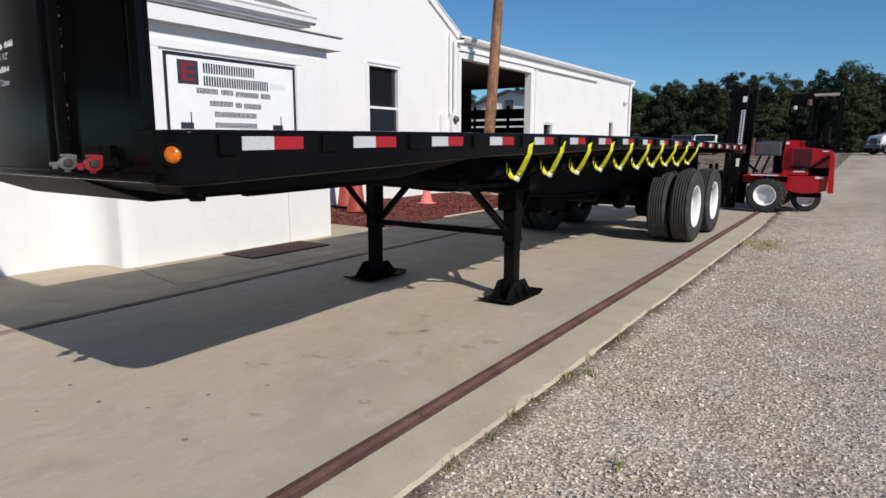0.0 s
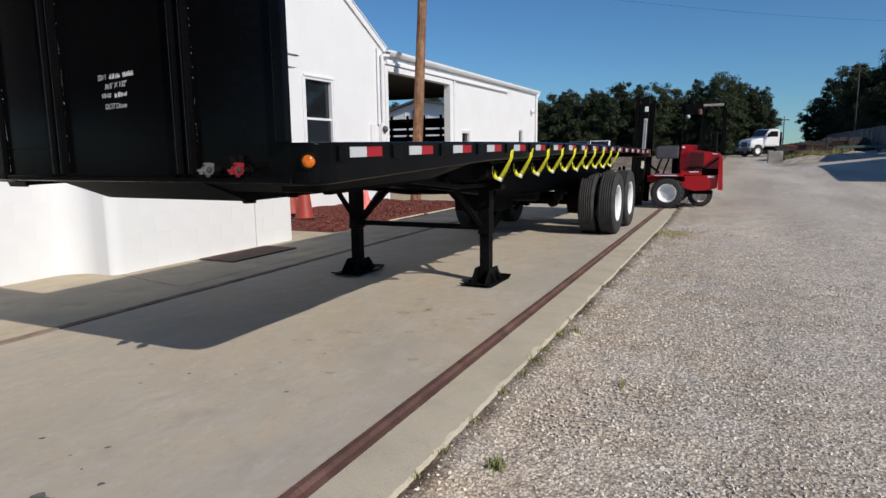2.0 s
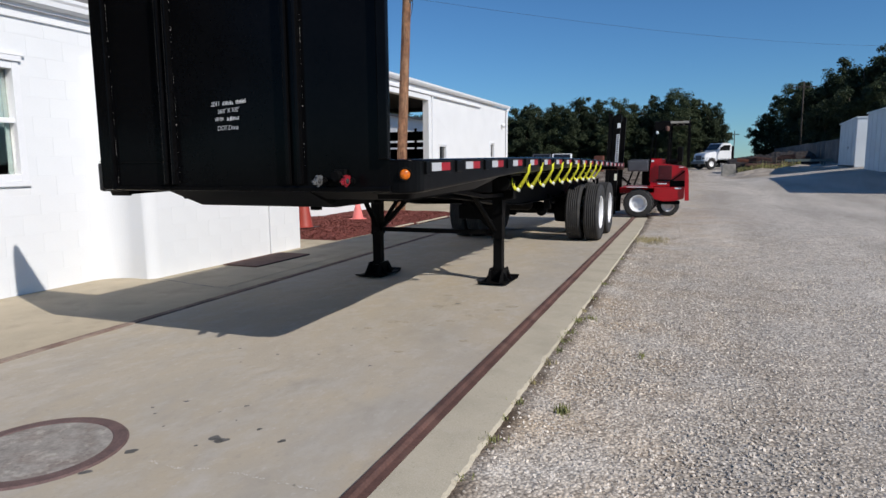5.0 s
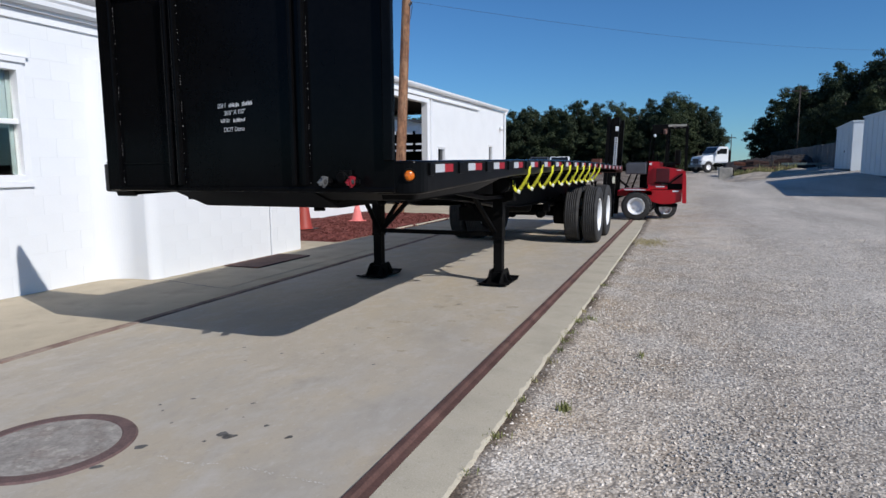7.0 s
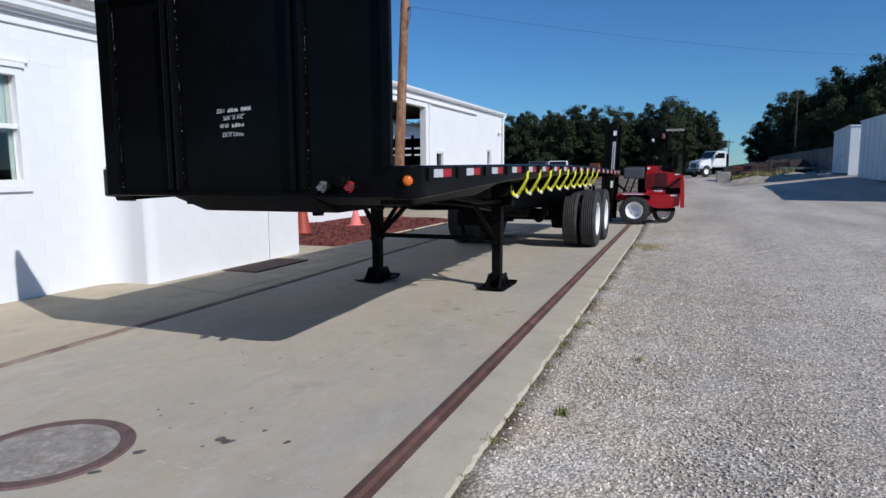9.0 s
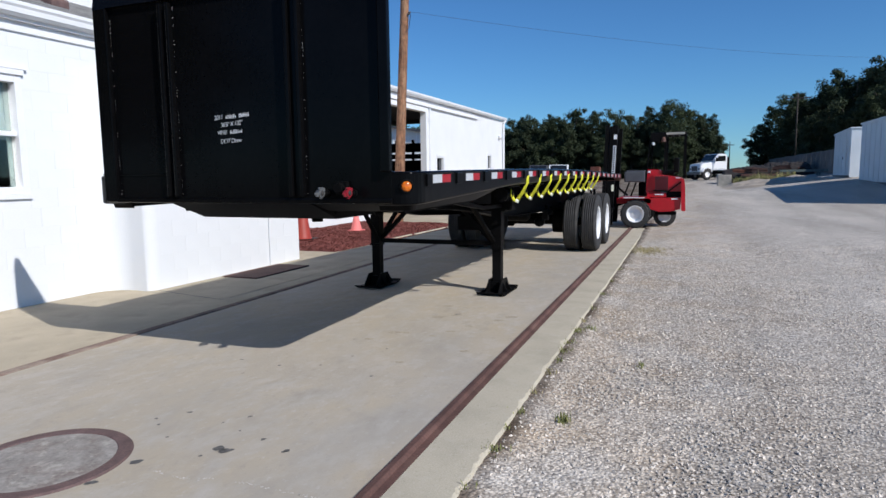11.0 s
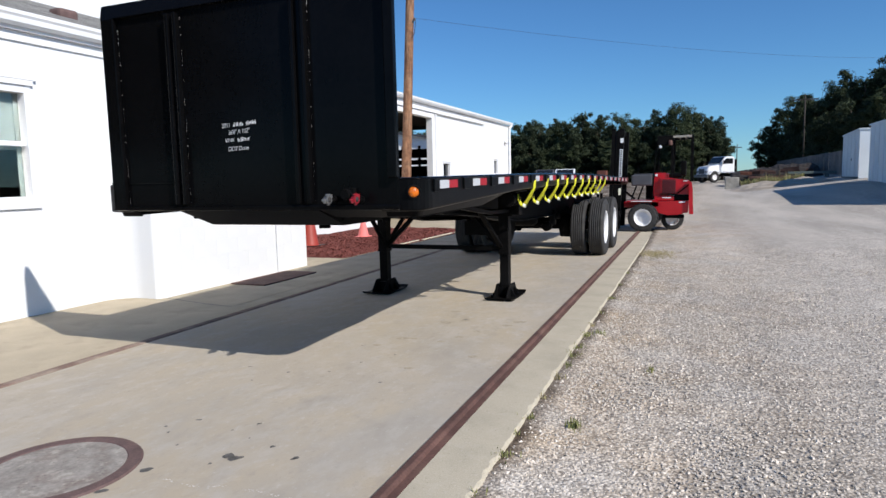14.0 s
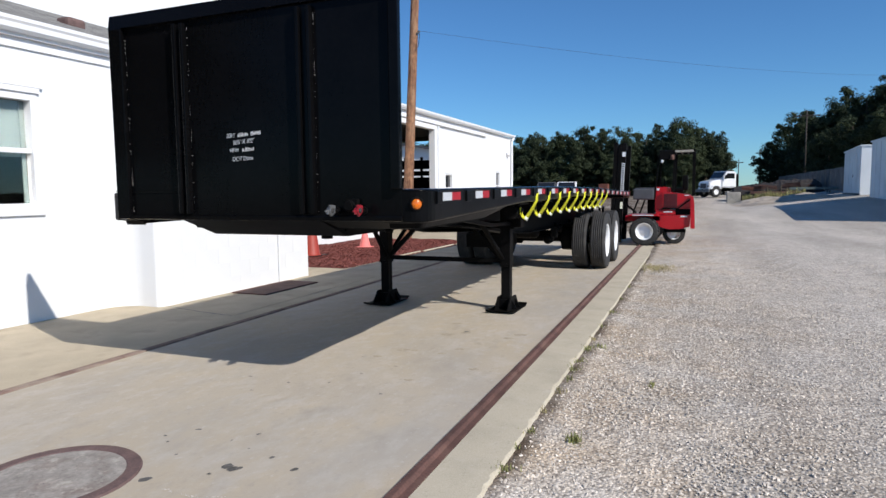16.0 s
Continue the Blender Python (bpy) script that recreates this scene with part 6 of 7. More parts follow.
def work_truck(x, y, rz):
    """White conventional-cab truck; local +x is ahead."""
    t = thing("work_truck", (0, 0, 0), "white conventional-cab flatbed work truck parked on gravel", "truck")
    bm = bmesh.new()
    prism(bm, [(0.0, 1.0), (0.0, 2.55), (0.25, 2.72), (1.15, 2.72), (1.75, 1.95), (1.75, 1.0)], "y", -1.05, 1.05)
    bmesh.ops.bevel(bm, geom=bm.edges[:], offset=0.06, segments=2, affect="EDGES")
    part("cab", bm, WHITEP, t)
    bm = bmesh.new()
    prism(bm, [(1.70, 0.85), (1.70, 1.88), (3.05, 1.68), (3.22, 1.45), (3.25, 0.85)], "y", -0.92, 0.92)
    bmesh.ops.bevel(bm, geom=bm.edges[:], offset=0.07, segments=2, affect="EDGES")
    part("hood", bm, WHITEP, t)
    for s in (-1, 1):
        arch = [(1.82, 0.85), (2.02, 1.25), (2.45, 1.38), (2.88, 1.25), (3.12, 0.85), (3.0, 0.85), (2.8, 1.12), (2.45, 1.22), (2.1, 1.12), (1.92, 0.85)]
        # black patch over the hood's side imitates the shade inside the arch
        part("wheel_well", prism(bmesh.new(), [(1.80, 0.80), (2.0, 1.2), (2.45, 1.33), (2.9, 1.2), (3.14, 0.80)], "y", s * 0.60, s * 0.925), BLACKM, t)
        part("wheel_arch", prism(bmesh.new(), arch, "y", s * 0.80, s * 1.10), WHITEP, t)
    bm = bmesh.new()
    v = [bm.verts.new(p) for p in ((1.20, -0.92, 2.62), (1.20, 0.92, 2.62), (1.74, 0.92, 1.98), (1.74, -0.92, 1.98))]
    bm.faces.new(v)
    bmesh.ops.translate(bm, verts=bm.verts[:], vec=(0.03, 0, 0.03))
    part("windshield", bm, PANE, t)
    for s in (-1, 1):
        bm = bmesh.new()
        prism(bm, [(0.25, 1.95), (0.25, 2.5), (1.1, 2.5), (1.5, 1.95)], "y", s * 1.052, s * 1.062)
        part("side_window", bm, PANE, t)
        part("door_line", box(0.2, 1.6, s * 1.051, s * 1.056, 1.10, 1.12), GREYP, t)
        part("mirror", box(1.45, 1.55, s * 1.15, s * 1.32, 1.9, 2.3, 0.02), BLACKM, t)
    part("bumper", box(3.26, 3.40, -1.1, 1.1, 0.55, 0.85, 0.04), STEEL, t)
    part("grille", box(3.251, 3.28, -0.45, 0.45, 0.95, 1.45, 0.01), GREYP, t)
    for s in (-1, 1):
        part("headlight", box(3.19, 3.262, s * 0.55, s * 0.85, 1.05, 1.25, 0.02), STEEL, t)
    part("frame", box(-4.5, 3.2, -0.45, 0.45, 0.62, 0.88, 0.01), BLACKM, t)
    part("bed", box(-4.6, -0.3, -1.15, 1.15, 1.0, 1.14, 0.01), BLACKM, t)
    part("headache_rack", box(-0.25, -0.12, -1.0, 1.0, 1.15, 2.4, 0.01), BLACKM, t)
    for xx, n in ((2.45, 0), (-3.0, 0)):
        for s in (-1, 1):
            w = part("wheel", lathe(bmesh.new(), [(0.28, -0.14), (0.46, -0.15), (0.56, -0.11), (0.56, 0.11), (0.46, 0.15), (0.28, 0.14)], (xx, s * 0.93, 0.56), "y", 32), RUBBER, t, "", True)
            part("rim", lathe(bmesh.new(), [(0.29, s * 0.12), (0.27, s * 0.13), (0.22, s * 0.05), (0.08, s * 0.08), (0.001, s * 0.08)], (xx, s * 0.93, 0.56), "y", 28), WHITERIM, w, "", True)
    heading(t, x, y, rz)
    t.matrix_basis = t.matrix_basis @ Matrix.Scale(0.93, 4)
    return t


work_truck(5.25, 66.3, 217)


def pickup(x, y, rz, paint, lab):
    t = thing("pickup_truck", (0, 0, 0), lab, "pickup truck", "vehicles parked beyond the trailer")
    bm = bmesh.new()
    prism(bm, [(-2.7, 0.45), (-2.7, 1.05), (-0.6, 1.08), (-0.45, 1.75), (0.75, 1.75), (1.25, 1.12), (2.5, 1.02), (2.65, 0.5)], "y", -0.95, 0.95)
    bmesh.ops.bevel(bm, geom=bm.edges[:], offset=0.05, segments=2, affect="EDGES")
    part("body", bm, paint, t)
    bm = bmesh.new()
    v = [bm.verts.new(p) for p in ((0.82, -0.8, 1.68), (0.82, 0.8, 1.68), (1.25, 0.8, 1.16), (1.25, -0.8, 1.16))]
    bm.faces.new(v)
    bmesh.ops.translate(bm, verts=bm.verts[:], vec=(0.02, 0, 0.02))
    part("windshield", bm, PANE, t)
    for s in (-1, 1):
        bm = bmesh.new()
        prism(bm, [(-0.35, 1.15), (-0.3, 1.66), (0.7, 1.66), (1.05, 1.15)], "y", s * 0.952, s * 0.96)
        part("side_window", bm, PANE, t)
        for xx in (-1.7, 1.75):
            part("wheel", lathe(bmesh.new(), [(0.05, -0.1), (0.28, -0.12), (0.37, -0.1), (0.37, 0.1), (0.28, 0.12), (0.05, 0.1)], (xx, s * 0.82, 0.37), "y", 24), RUBBER, t, "", True)
    part("grille", box(2.60, 2.67, -0.7, 0.7, 0.6, 0.95, 0.02), STEEL, t)
    return heading(t, x, y, rz)


pickup(-9.7, 60.0, 278, WHITEP, "white pickup truck facing out, beyond the trailer")
pickup(-12.3, 62.5, 279, GREYP, "grey pickup truck parked beyond the trailer")
t = thing("scrap_bin", (-6.2, 60.3, ground_z(-6.2, 60.3)), "rusty orange scrap bin by the trees", "scrap bin")
bm = box(-6.6, -5.75, 59.7, 60.9, ground_z(-6.2, 60.3), ground_z(-6.2, 60.3) + 1.5, 0.03)
part("bin", bm, mat("orange_rust_paint", (0.13, 0.042, 0.025), 0.7, var=0.3, scale=2), t)


def shed(x0, x1, y0, y1, z, h0, h1, lab, door):
    t = thing("storage_shed", (x0, y0, z), lab, "storage shed", "white storage sheds")
    bm = bmesh.new()
    prism(bm, [(y0, z), (y1, z), (y1, z + h1), (y0, z + h0)], "x", x0, x1)
    body = part("body", bm, SHEDW, t)
    y = y0 + 0.3
    while y < y1 - 0.1:
        hh = h0 + (h1 - h0) * (y - y0) / (y1 - y0)
        part("rib", box(x0 - 0.018, x0 - 0.001, y - 0.02, y + 0.02, z + 0.12, z + hh - 0.06), SHEDW, body)
        y += 0.9
    bm = bmesh.new()
    prism(bm, [(y0 - 0.05, z + h0), (y1 + 0.05, z + h1), (y1 + 0.05, z + h1 + 0.07), (y0 - 0.05, z + h0 + 0.07)], "x", x0 - 0.06, x1 + 0.06)
    part("roof", bm, SHEDW, t)
    part("base_rail", box(x0 - 0.015, x0 - 0.001, y0, y1, z + 0.0, z + 0.10), GREYP, t)
    if door:
        d = part("door", box(x0 - 0.035, x0 - 0.019, y0 + 0.9, y0 + 1.75, z + 0.12, z + 2.1, 0.004), SHEDW, t, "plain white shed door")
        part("handle", box(x0 - 0.06, x0 - 0.036, y0 + 1.62, y0 + 1.68, z + 1.0, z + 1.15), GREYP, d)


shed(10.52, 13.0, 22.2, 34.2, 0.66, 2.9, 2.9, "long white metal storage shed on gravel", False)
shed(10.75, 13.2, 37.6, 42.0, 0.92, 2.66, 2.50, "small white metal shed with a plain door", True)


def scrap_pile():
    """A low heap of rusty scrap and dark soil."""
    co, fa = [], []
    nx, ny = 70, 20
    for j in range(ny):
        for i in range(nx):
            u, v = i / (nx - 1), j / (ny - 1)
            x, y = 4.7 + 6.6 * u, 50.5 + 5.5 * v
            z = ground_z(x, y)
            top = 1.52 + 0.52 * smooth01(4.9, 9.5, x) - z
            h = top * math.sin(math.pi * v) ** 0.5 * smooth01(0, 0.06, u) * smooth01(1.0, 0.93, u)
            h *= 1 + 0.16 * noise.noise((x * 1.6, y * 1.2, 7)) + 0.10 * noise.noise((x * 5, y * 4, 2))
            co.append((x, y, z - 0.05 + max(0, h)))
    for j in range(ny - 1):
        for i in range(nx - 1):
            a = j * nx + i
            fa.append((a, a + 1, a + nx + 1, a + nx))
    me = bpy.data.meshes.new("scrap_heap")
    me.from_pydata(co, [], fa)
    me.materials.append(SOIL)
    tagged(new("scrap_heap", me), "low heap of dark brown soil and rusty scrap", "scrap heap", kind="stuff")
    rs = random.Random(31)
    for i in range(9):
        x, y = rs.uniform(5.9, 10.2), rs.uniform(50.3, 51.4)
        z = 1.34 + 0.30 * smooth01(5.0, 9.0, x) * (y - 49.6) / 1.8
        L, a, e = rs.uniform(0.5, 1.3), rs.uniform(-0.35, 0.35), rs.uniform(-0.12, 0.12)
        d = Vector((math.cos(a), math.sin(a), e)) * L / 2
        bm = bmesh.new()
        c = Vector((x, y, z))
        for o in (-0.06, 0.06):
            beam(bm, c - d + Vector((0, 0, o)), c + d + Vector((0, 0, o)), 0.02, 0.14, 0)
        beam(bm, c - d, c + d, 0.12, 0.02, 0)
        solid("steel_beam", bm, SCRAPD if i % 5 else SCRAPO, "rusty steel beam lying on the scrap heap", "steel beam", "beams on the scrap heap")


SCRAPO = mat("scrap_orange", (0.12, 0.042, 0.024), 0.8, var=0.3, scale=4)
FENCEM = mat("weathered_fence_sheet", (0.15, 0.14, 0.135), 0.8, var=0.25, scale=1.2, fine=14, bump=0.1, objrand=0.12, tall=0.15, stain=((0.10, 0.085, 0.075), 1.0, 0.5, 0.75, 0.6))
scrap_pile()


def fence():
    """Corrugated sheet fence along the yard's side, panel by panel."""
    t = thing("sheet_fence", (11.5, 44, 0), "weathered grey corrugated sheet fence along the yard", "fence")
    y = 43.4
    k = 0
    while y < 82:
        x = 11.62 - 0.008 * (y - 44)
        zb, zt = ground_z(x, y) - 0.05, 2.74 + 0.02 * math.sin(k * 1.7)
        bm = bmesh.new()
        n = 24
        outline = [(x + (0.03 if (i // 2) % 2 else -0.03), y + 1.998 * i / n) for i in range(n + 1)]
        prism(bm, outline + [(p[0] + 0.012, p[1]) for p in outline[::-1]], "z", zb, zt)
        part("panel", bm, FENCEM, t)
        part("post", box(x + 0.05, x + 0.13, y + 1.96, y + 2.04, zb, zt - 0.1, 0.006), BARK, t)
        y += 2.0
        k += 1


fence()


def mound_h(x, y):
    d = min(x - 4.2, 10.4 - x) * 0.8, min(y - 38.5, 47.0 - y) * 0.5
    h = 0.32 * smooth01(0.0, 1.2, min(d) + 0.35 * noise.noise((x * 0.9, y * 0.6, 4)))
    return max(0.0, h * (0.75 + 0.5 * noise.noise((x * 0.7, y * 0.7, 8)) + 0.2 * noise.noise((x * 3, y * 3, 1))))


def dirt_mound():
    """Low spread of tan dirt before the weeds, lying on the gravel."""
    co, fa = [], []
    nx, ny = 60, 26
    for j in range(ny):
        for i in range(nx):
            u, v = i / (nx - 1), j / (ny - 1)
            x, y = 4.2 + 6.2 * u, 38.5 + 8.5 * v
            co.append((x, y, ground_z(x, y) - 0.03 + mound_h(x, y)))
    for j in range(ny - 1):
        for i in range(nx - 1):
            a = j * nx + i
            fa.append((a, a + 1, a + nx + 1, a + nx))
    me = bpy.data.meshes.new("dirt_mound")
    me.from_pydata(co, [], fa)
    me.materials.append(DIRT)
    tagged(new("dirt_mound", me), "low mound of tan dirt and gravel before the weeds", "dirt mound", kind="structure")


DIRT = mat("tan_dirt", (0.37, 0.315, 0.25), 0.95, var=0.2, scale=1.2, fine=25, bump=0.6, dist=0.02, stain=((0.20, 0.16, 0.12), 0.9, 0.5, 0.7, 0.6))
dirt_mound()
z = ground_z(4.6, 46.2)
bm = box(4.35, 5.25, 45.6, 46.4, z - 0.05, z + 0.80, 0.06)
solid("concrete_block", bm, BLOCKC, "rough grey concrete barrier block on gravel", "concrete block")
# long low trailer frames laid up before the heap
for x0, x1, y, m, lab in ((8.4, 11.2, 46.6, TEAL, "faded teal"), (6.0, 8.9, 47.9, RUST, "rusty brown")):
    z = ground_z((x0 + x1) / 2, y)
    t = thing("trailer_frame", ((x0 + x1) / 2, y, z), f"low {lab} steel trailer frame standing in weeds", "trailer frame", "frames laid up in the weeds")
    for dy in (-0.45, 0.45):
        part("side_beam", box(x0, x1, y + dy - 0.05, y + dy + 0.05, z + 0.36, z + 0.52, 0.01), m, t)
    k = x0 + 0.2
    while k < x1:
        part("crossbar", box(k - 0.04, k + 0.04, y - 0.399, y + 0.399, z + 0.38, z + 0.50, 0.006), m, t)
        k += 0.6
    for k in (x0 + 0.5, x1 - 0.5):
        part("leg", box(k - 0.05, k + 0.05, y - 0.50, y - 0.42, z - 0.05, z + 0.335, 0.006), m, t)
        part("leg", box(k - 0.05, k + 0.05, y + 0.42, y + 0.50, z - 0.05, z + 0.335, 0.006), m, t)


# ---- plants ----
def blades(name, n, spot, h0, h1, w, material, seed, lab, cat, kind="", group="", thing_loc=None):
    rs = np.random.RandomState(seed)
    x, y, z = spot(rs, n)
    a = rs.rand(n) * 6.28
    h = h0 + (h1 - h0) * rs.rand(n) ** 1.5
    lean = 0.55 * rs.rand(n) * h
    ww = w * (0.6 + 0.8 * rs.rand(n))
    px, py = -np.sin(a) * ww, np.cos(a) * ww
    lx, ly = np.cos(a) * lean, np.sin(a) * lean
    z0 = z - 0.01
    p = [np.stack(q, -1) for q in ((x - px, y - py, z0), (x + px, y + py, z0), (x + px * 0.7 + lx * 0.4, y + py * 0.7 + ly * 0.4, z + h * 0.6), (x - px * 0.7 + lx * 0.4, y - py * 0.7 + ly * 0.4, z + h * 0.6), (x + lx, y + ly, z + h))]
    v = np.stack(p, 1)
    if thing_loc is not None:
        v = v - np.array(thing_loc)
    f = []
    for i in range(n):
        b = 5 * i
        f += [(b, b + 1, b + 2, b + 3), (b + 3, b + 2, b + 4)]
    me = bpy.data.meshes.new(name)
    me.from_pydata(v.reshape(-1, 3).tolist(), [], f)
    me.materials.append(material)
    ob = new(name, me)
    if thing_loc is not None:
        ob.location = thing_loc
    return tagged(ob, lab, cat, group, kind)


tufts = [(2.13, -0.01, 0.035, 90), (1.885, -0.52, 0.04, 110), (1.885, 0.0, 0.03, 50), (1.89, 0.75, 0.035, 60), (1.885, 1.31, 0.05, 110), (1.88, 1.55, 0.04, 70), (1.875, 1.95, 0.05, 110), (1.97, 2.10, 0.035, 60), (1.87, 2.35, 0.03, 50),
         (1.865, 2.9, 0.035, 40), (1.86, 3.68, 0.045, 70), (1.85, 4.6, 0.03, 40), (2.45, 1.15, 0.03, 26), (1.885, 0.35, 0.02, 30), (1.84, 5.6, 0.04, 40), (1.89, -0.9, 0.025, 30), (1.885, -0.25, 0.02, 24), (1.89, 1.05, 0.03, 40)]


def tuft_spots(chosen):
    def spot(rs, k):
        p = np.array([t for t in chosen for _ in range(t[3])])
        return p[:, 0] + p[:, 2] * rs.randn(len(p)) * 0.6, p[:, 1] + p[:, 2] * rs.randn(len(p)) * 0.8, np.array([ground_z(2.2, q) + 0.004 for q in p[:, 1]])
    return spot


for name, mt, lab, chosen in (("kerb_weeds", WEED, "small olive green weed tufts growing along the kerb", [t for i, t in enumerate(tufts) if i % 5 != 3]),
                              ("dry_tufts", DRY, "small dry yellow grass tufts along the kerb", [t for i, t in enumerate(tufts) if i % 5 == 3])):
    blades(name, sum(t[3] for t in chosen), tuft_spots(chosen), 0.008, 0.055, 0.0034, mt, 40, lab, "weeds", "stuff")


def patch(cx, cy, sx, sy):
    def spot(rs, k):
        x, y = cx + sx * rs.randn(k), cy + sy * rs.randn(k)
        return x, y, np.array([ground_z(a, b) for a, b in zip(x, y)])
    return spot


blades("dry_grass", 750, patch(2.05, 8.05, 0.15, 0.28), 0.01, 0.045, 0.005, DRY, 3, "patch of flattened dry yellow grass in gravel", "dry grass", "stuff")


def strip(rs, k):
    x = 5.4 + 3.7 * rs.rand(k) ** 1.5
    y = 45.0 + 1.0 * rs.rand(k) - 0.1 * (x - 5)
    return x, y, np.array([ground_z(a, b) + mound_h(a, b) - 0.04 for a, b in zip(x, y)])


blades("tall_weeds", 800, strip, 0.06, 0.58, 0.015, WEED, 5, "strip of tall green and yellow weeds along the bank", "weeds", "stuff")
blades("dry_weeds", 700, strip, 0.06, 0.42, 0.014, DRY, 6, "dry yellow grass along the bank", "weeds", "stuff")
for x, y, h in ((6.9, 45.9, 0.78), (7.75, 46.0, 0.84), (8.1, 45.8, 0.74)):
    z = ground_z(x, y) + mound_h(x, y)
    solid("short_post", rod(bmesh.new(), (x, y, z - 0.2), (x + 0.02, y, z + h), 0.045, 9, 0.04), BARK, "short dark wooden post standing in weeds", "post", "posts in the weeds")


def tree_meshes(seed, h, spread, leafsize, clumps, per, low=0.10):
    """Trunk with limbs, and a crown of leaf clumps round the limbs' ends; the crown's top lies at h."""
    rs = np.random.RandomState(seed)
    bm = bmesh.new()
    rod(bm, (0, 0, -0.3), (rs.randn() * 0.15, rs.randn() * 0.15, h * 0.45), 0.26, 9, 0.18)
    rod(bm, (0, 0, h * 0.4), (rs.randn() * 0.3, rs.randn() * 0.3, h * 0.85), 0.18, 8, 0.05)
    # boughs, each with a spray of clumps towards its end
    cs, rad = [], []
    boughs = 26
    for i in range(boughs):
        f = (i + rs.rand()) / boughs
        a = i * 2.4 + rs.randn() * 0.4
        zt = h * (low + (0.94 - low) * f)
        reach = spread * (0.55 + 0.55 * math.sin(math.pi * min(1.0, 0.12 + 0.72 * f))) * (0.70 + 0.45 * rs.rand()) * (1.0 - 0.35 * max(0.0, f - 0.8) / 0.2)
        end = np.array([reach * math.cos(a), reach * math.sin(a), zt])
        start = np.array([0, 0, zt * 0.72])
        if i % 2 == 0:
            rod(bm, start, end * np.array([0.9, 0.9, 1]), 0.07, 5, 0.02)
        for k in range(clumps // boughs):
            g = 0.25 + 0.75 * rs.rand() ** 0.6
            cs.append(start + (end - start) * g + rs.randn(3) * np.array([0.35, 0.35, 0.28]))
            rad.append((0.36 + 0.55 * rs.rand()) * (1.1 - 0.2 * f))
    trunk = mesh_of("trunk", bm, BARK, True)
    cs, rad = np.array(cs), np.repeat(np.array(rad), per)
    n = len(cs) * per
    c = np.repeat(cs, per, 0)
    d = rs.randn(n, 3)
    d /= np.linalg.norm(d, axis=1)[:, None]
    p = c + d * (rad * rs.rand(n) ** 0.5)[:, None] * np.array([1, 1, 0.7])
    p[:, 2] *= h / p[:, 2].max()
    face = d * 0.7 + np.array([0, 0, 0.5]) + 0.6 * rs.randn(n, 3)
    u = np.cross(face, rs.randn(n, 3))
    u /= np.linalg.norm(u, axis=1)[:, None]
    w = np.cross(face, u)
    w /= np.linalg.norm(w, axis=1)[:, None]
    s = leafsize * (0.5 + rs.rand(n))[:, None]
    v = np.stack([p - u * s, p + u * s + w * s * 0.3, p + w * s * 0.95], 1).reshape(-1, 3)
    me = bpy.data.meshes.new("crown")
    me.from_pydata(v.tolist(), [], np.arange(3 * n).reshape(-1, 3).tolist())
    return trunk, me


def tree_kind(seed, h, spread, leafsize, clumps, per, leaf, lab, low=0.10):
    trunk, crown = tree_meshes(seed, h, spread, leafsize, clumps, per, low)
    crown.materials.append(leaf)

    def put(x, y, scale, rz):
        t = thing("tree", (x, y, ground_z(x, y)), lab, "tree", "trees round the yard")
        t.matrix_basis = pose(x, y, ground_z(x, y) - 0.1, 0, 0, rz) @ Matrix.Diagonal((scale[0], scale[0], scale[1], 1))
        for nm, me in (("trunk", trunk), ("crown", crown)):
            o = new(nm, me)
            o.parent = t
    return put


kinds = [tree_kind(11, 9.0, 2.7, 0.125, 208, 130, LEAFD, "broad dark green deciduous tree at the yard's edge"),
         tree_kind(12, 9.0, 2.2, 0.115, 182, 95, LEAF, "tall green deciduous tree with an open crown"),
         tree_kind(13, 9.0, 3.0, 0.13, 234, 120, LEAFD, "wide dark green deciduous tree at the yard's edge"),
         tree_kind(14, 9.0, 3.0, 0.16, 182, 90, LEAFD, "dark green tree with a bare lower trunk", 0.33)]
rs = random.Random(17)


def plant(x, y, top, wide, k):
    """A tree whose crown ends at the height top over the datum."""
    h = top - ground_z(x, y) + 0.1
    kinds[k](x, y, (wide, h / 9.0), rs.uniform(0, 360))


# tree line ahead: (x, y, top, width)
for i, (x, y, top, wide) in enumerate(((-23.5, 77, 8.2, 0.85), (-20.6, 76, 7.9, 0.75), (-18.3, 77, 8.5, 0.7), (-16.4, 75, 8.6, 0.65), (-13.9, 77, 8.4, 0.7), (-11.4, 76, 9.2, 0.75), (-8.8, 77, 8.9, 0.7), (-6.2, 75, 8.9, 0.7),
                                       (-3.6, 77, 8.3, 0.65), (-1.2, 76, 9.2, 0.6), (0.8, 75, 9.8, 0.72), (2.3, 77, 8.6, 0.5), (3.95, 76, 7.9, 0.52), (5.1, 78, 5.4, 0.36),
                                       (-15.2, 83, 8.4, 0.9), (-10.0, 84, 8.9, 0.9), (-4.9, 83, 8.7, 0.9), (-7.5, 86, 8.8, 0.9), (-1.9, 84, 8.6, 0.8), (-12.7, 81, 8.0, 0.85), (2.9, 83, 7.0, 0.7), (-19.6, 83, 8.0, 0.9))):
    plant(x, y, top if y < 80 else top - 0.9, wide * 1.22, i % 3)
# undergrowth below the crowns
for i in range(11):
    plant(-20.5 + 2.35 * i, 73.6 + 1.5 * (i % 3), 4.6 + 0.7 * ((i * 7) % 4), 0.8, (i + 1) % 3)
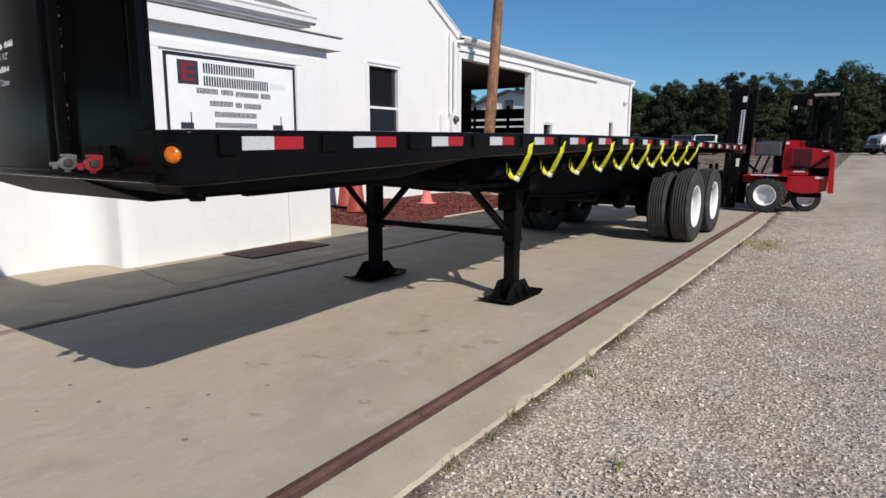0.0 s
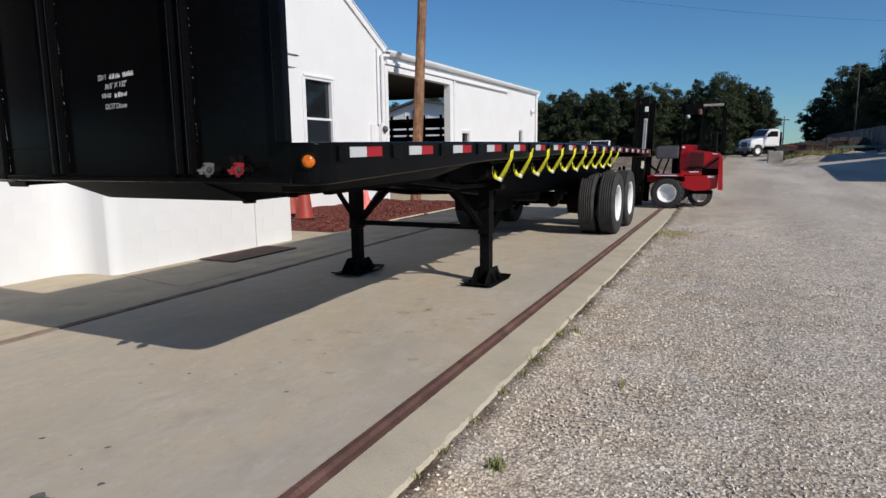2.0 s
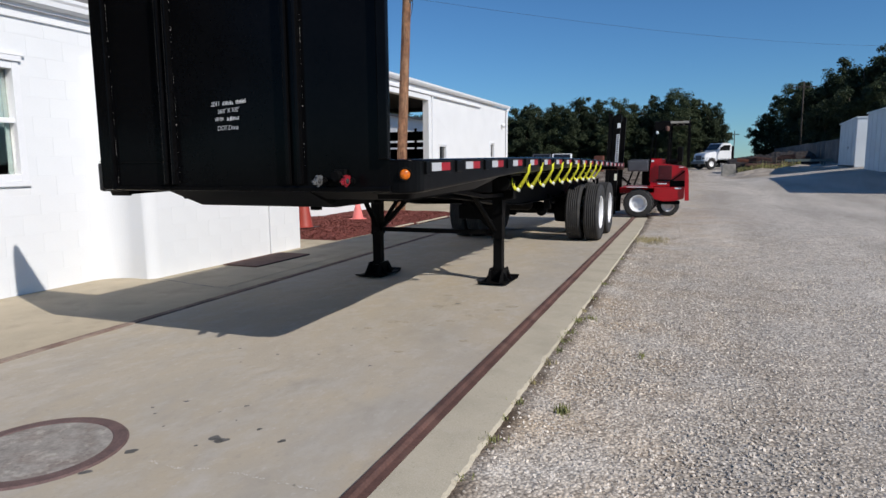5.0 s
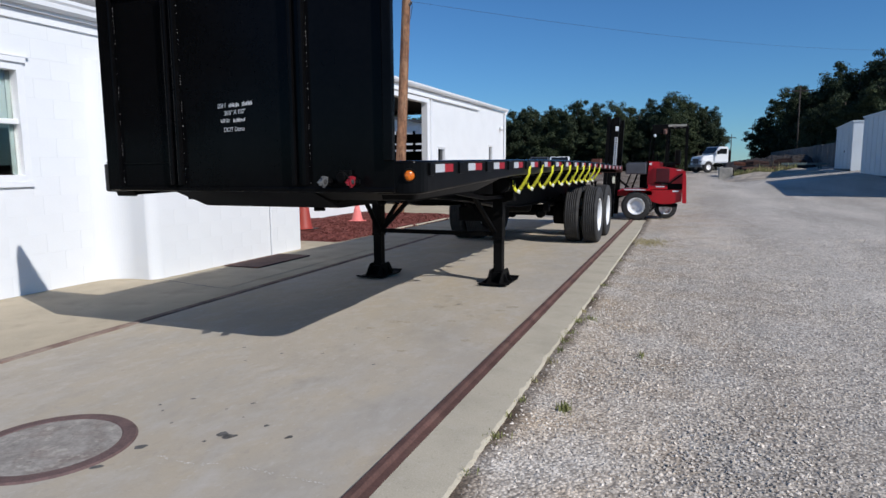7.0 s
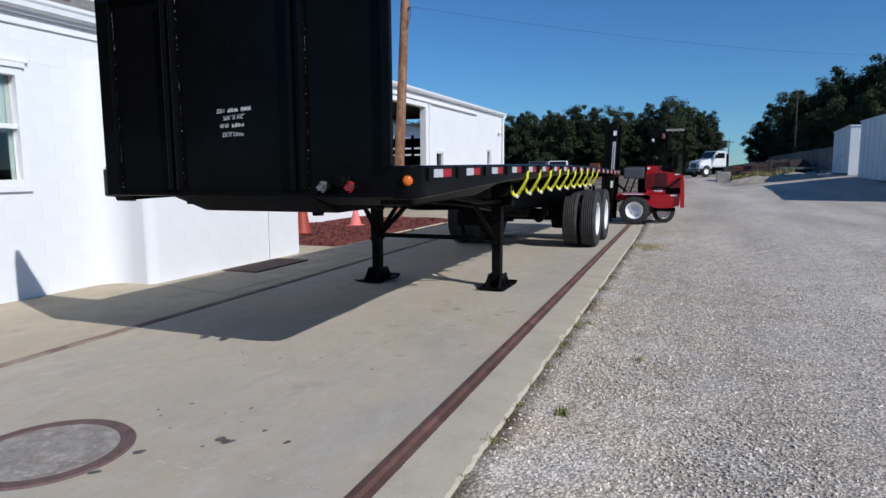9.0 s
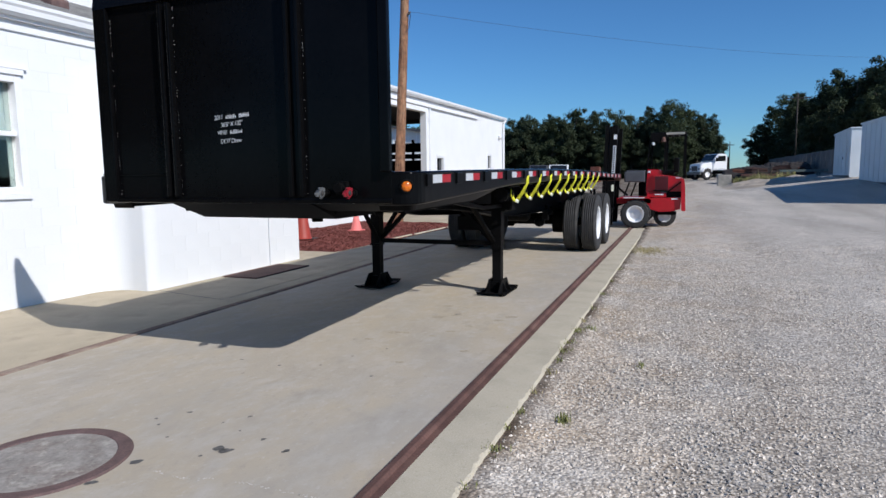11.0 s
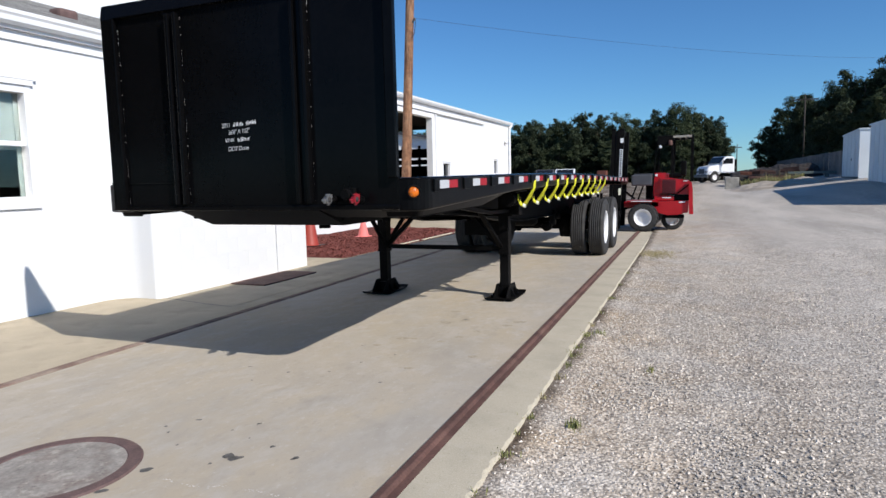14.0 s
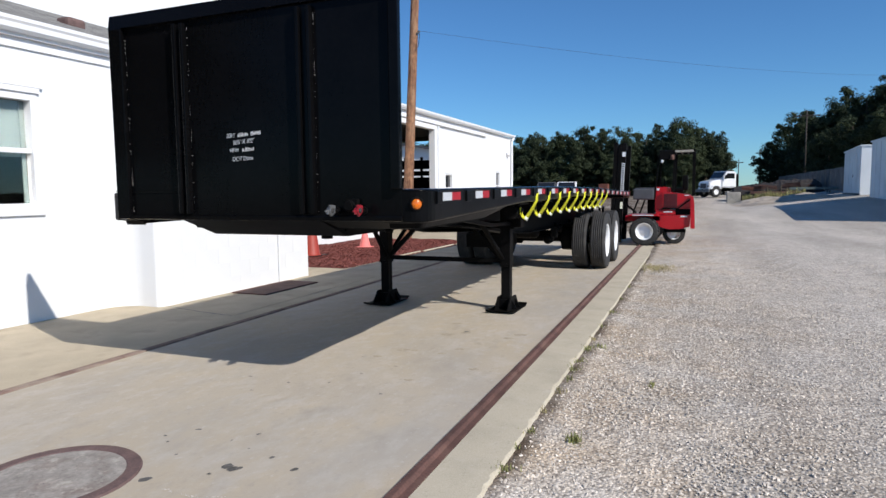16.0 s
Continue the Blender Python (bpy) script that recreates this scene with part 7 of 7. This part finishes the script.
# wood behind the fence
for i, (x, y, top, wide) in enumerate(((10.9, 90, 6.2, 0.55), (12.4, 89, 9.4, 0.75), (13.6, 84, 10.6, 0.85), (13.9, 76, 10.0, 0.72), (15.0, 79, 9.5, 0.8), (16.4, 76, 11.0, 0.9), (18.4, 75, 11.9, 1.0), (21.0, 73, 12.6, 1.1), (24, 70, 13.4, 1.2), (20, 82, 11.8, 1.1), (28, 70, 14.2, 1.3),
                                       (33, 68, 15.0, 1.4), (13.4, 64, 6.6, 0.5), (15.2, 62, 7.8, 0.7), (17.6, 60, 9.0, 0.8), (38, 62, 15.0, 1.4), (20.5, 60, 10.0, 0.9))):
    plant(x, y, top, wide * 1.15, (i + 2) % 3)
# trees beyond the barn
for i, x in enumerate((-31, -28, -25.2, -22.3)):
    plant(x, 56 + (i % 2) * 2, 6.5 + (i % 3) * 0.25, 0.8, i % 3)
# trees out of view behind and beside the camera's way, added to shape the black paint's reflections
for i, (x, y, top, wide) in enumerate(((-14, -9, 10, 1.0), (-12.6, -11.8, 9.5, 0.85), (-17, -14.5, 12, 1.2), (-21, -8, 12, 1.3), (-20, -17.5, 12, 1.2), (-27, -14, 13, 1.4), (-29, -4, 13, 1.4))):
    plant(x, y, top, wide, 3)


POLED = mat("dark_pole_wood", (0.05, 0.042, 0.036), 0.95, var=0.3, scale=5)


def far_pole(x, y, h, arm=1.1):
    z = ground_z(x, y)
    t = thing("utility_pole", (x, y, z), "thin distant wooden utility pole with crossarm", "utility pole")
    part("shaft", rod(bmesh.new(), (x, y, z - 0.2), (x, y, z + h), 0.085, 10, 0.06), POLED, t, "", True)
    part("crossarm", box(x - arm, x + arm, y - 0.06, y + 0.06, z + h - 0.6, z + h - 0.48, 0.01), POLED, t)


far_pole(10.2, 97, 5.5, 0.6)
far_pole(8.1, 110, 5.0, 0.7)
far_pole(11.95, 67.5, 7.5)


# ---- painted blocks of the office walls, laid in running bond ----
def blocks():
    bw, bh, gap = 0.4064, 0.2032, 0.0012
    meshes = {}

    def block(w):
        key = round(w, 3)
        if key not in meshes:
            bm = bmesh.new()
            bx(bm, -0.0014, 0.0, -w / 2 + gap / 2, w / 2 - gap / 2, -bh / 2 + gap / 2, bh / 2 - gap / 2)
            bmesh.ops.bevel(bm, geom=[e for e in bm.edges if all(v.co.x > -0.0005 for v in e.verts)], offset=0.0006, segments=1, affect="EDGES")
            meshes[key] = mesh_of("block", bm, WALLW)
        return meshes[key]

    rs = random.Random(9)
    base = office.location

    def lay(x, y0, y1, z1, holes):
        row = 0
        while row * bh < z1 - 0.02:
            zc = (row + 0.5) * bh
            y = y0 - (bw / 2 if row % 2 else 0)
            while y < y1 - 0.02:
                a, b = max(y, y0), min(y + bw, y1)
                y += bw
                cut = [(a, b)]
                for h0, h1, g0, g1 in holes:
                    if zc + bh / 2 > g0 and zc - bh / 2 < g1:
                        cut = [q for c in cut for q in ((c[0], min(c[1], h0)), (max(c[0], h1), c[1])) if q[1] - q[0] > 0.05]
                for c in cut:
                    o = new("block", block(c[1] - c[0]))
                    o.parent = office
                    o.location = Vector((x + rs.uniform(-0.0004, 0.0004), (c[0] + c[1]) / 2, zc)) - base
            row += 1

    lay(WX, -1.48, 2.29, 2.795, [(0.335, 1.267, 1.08, 2.42)])
    lay(BX, 2.3605, 5.19, 2.53, [(2.62, 4.70, 1.05, 2.365)])


blocks()
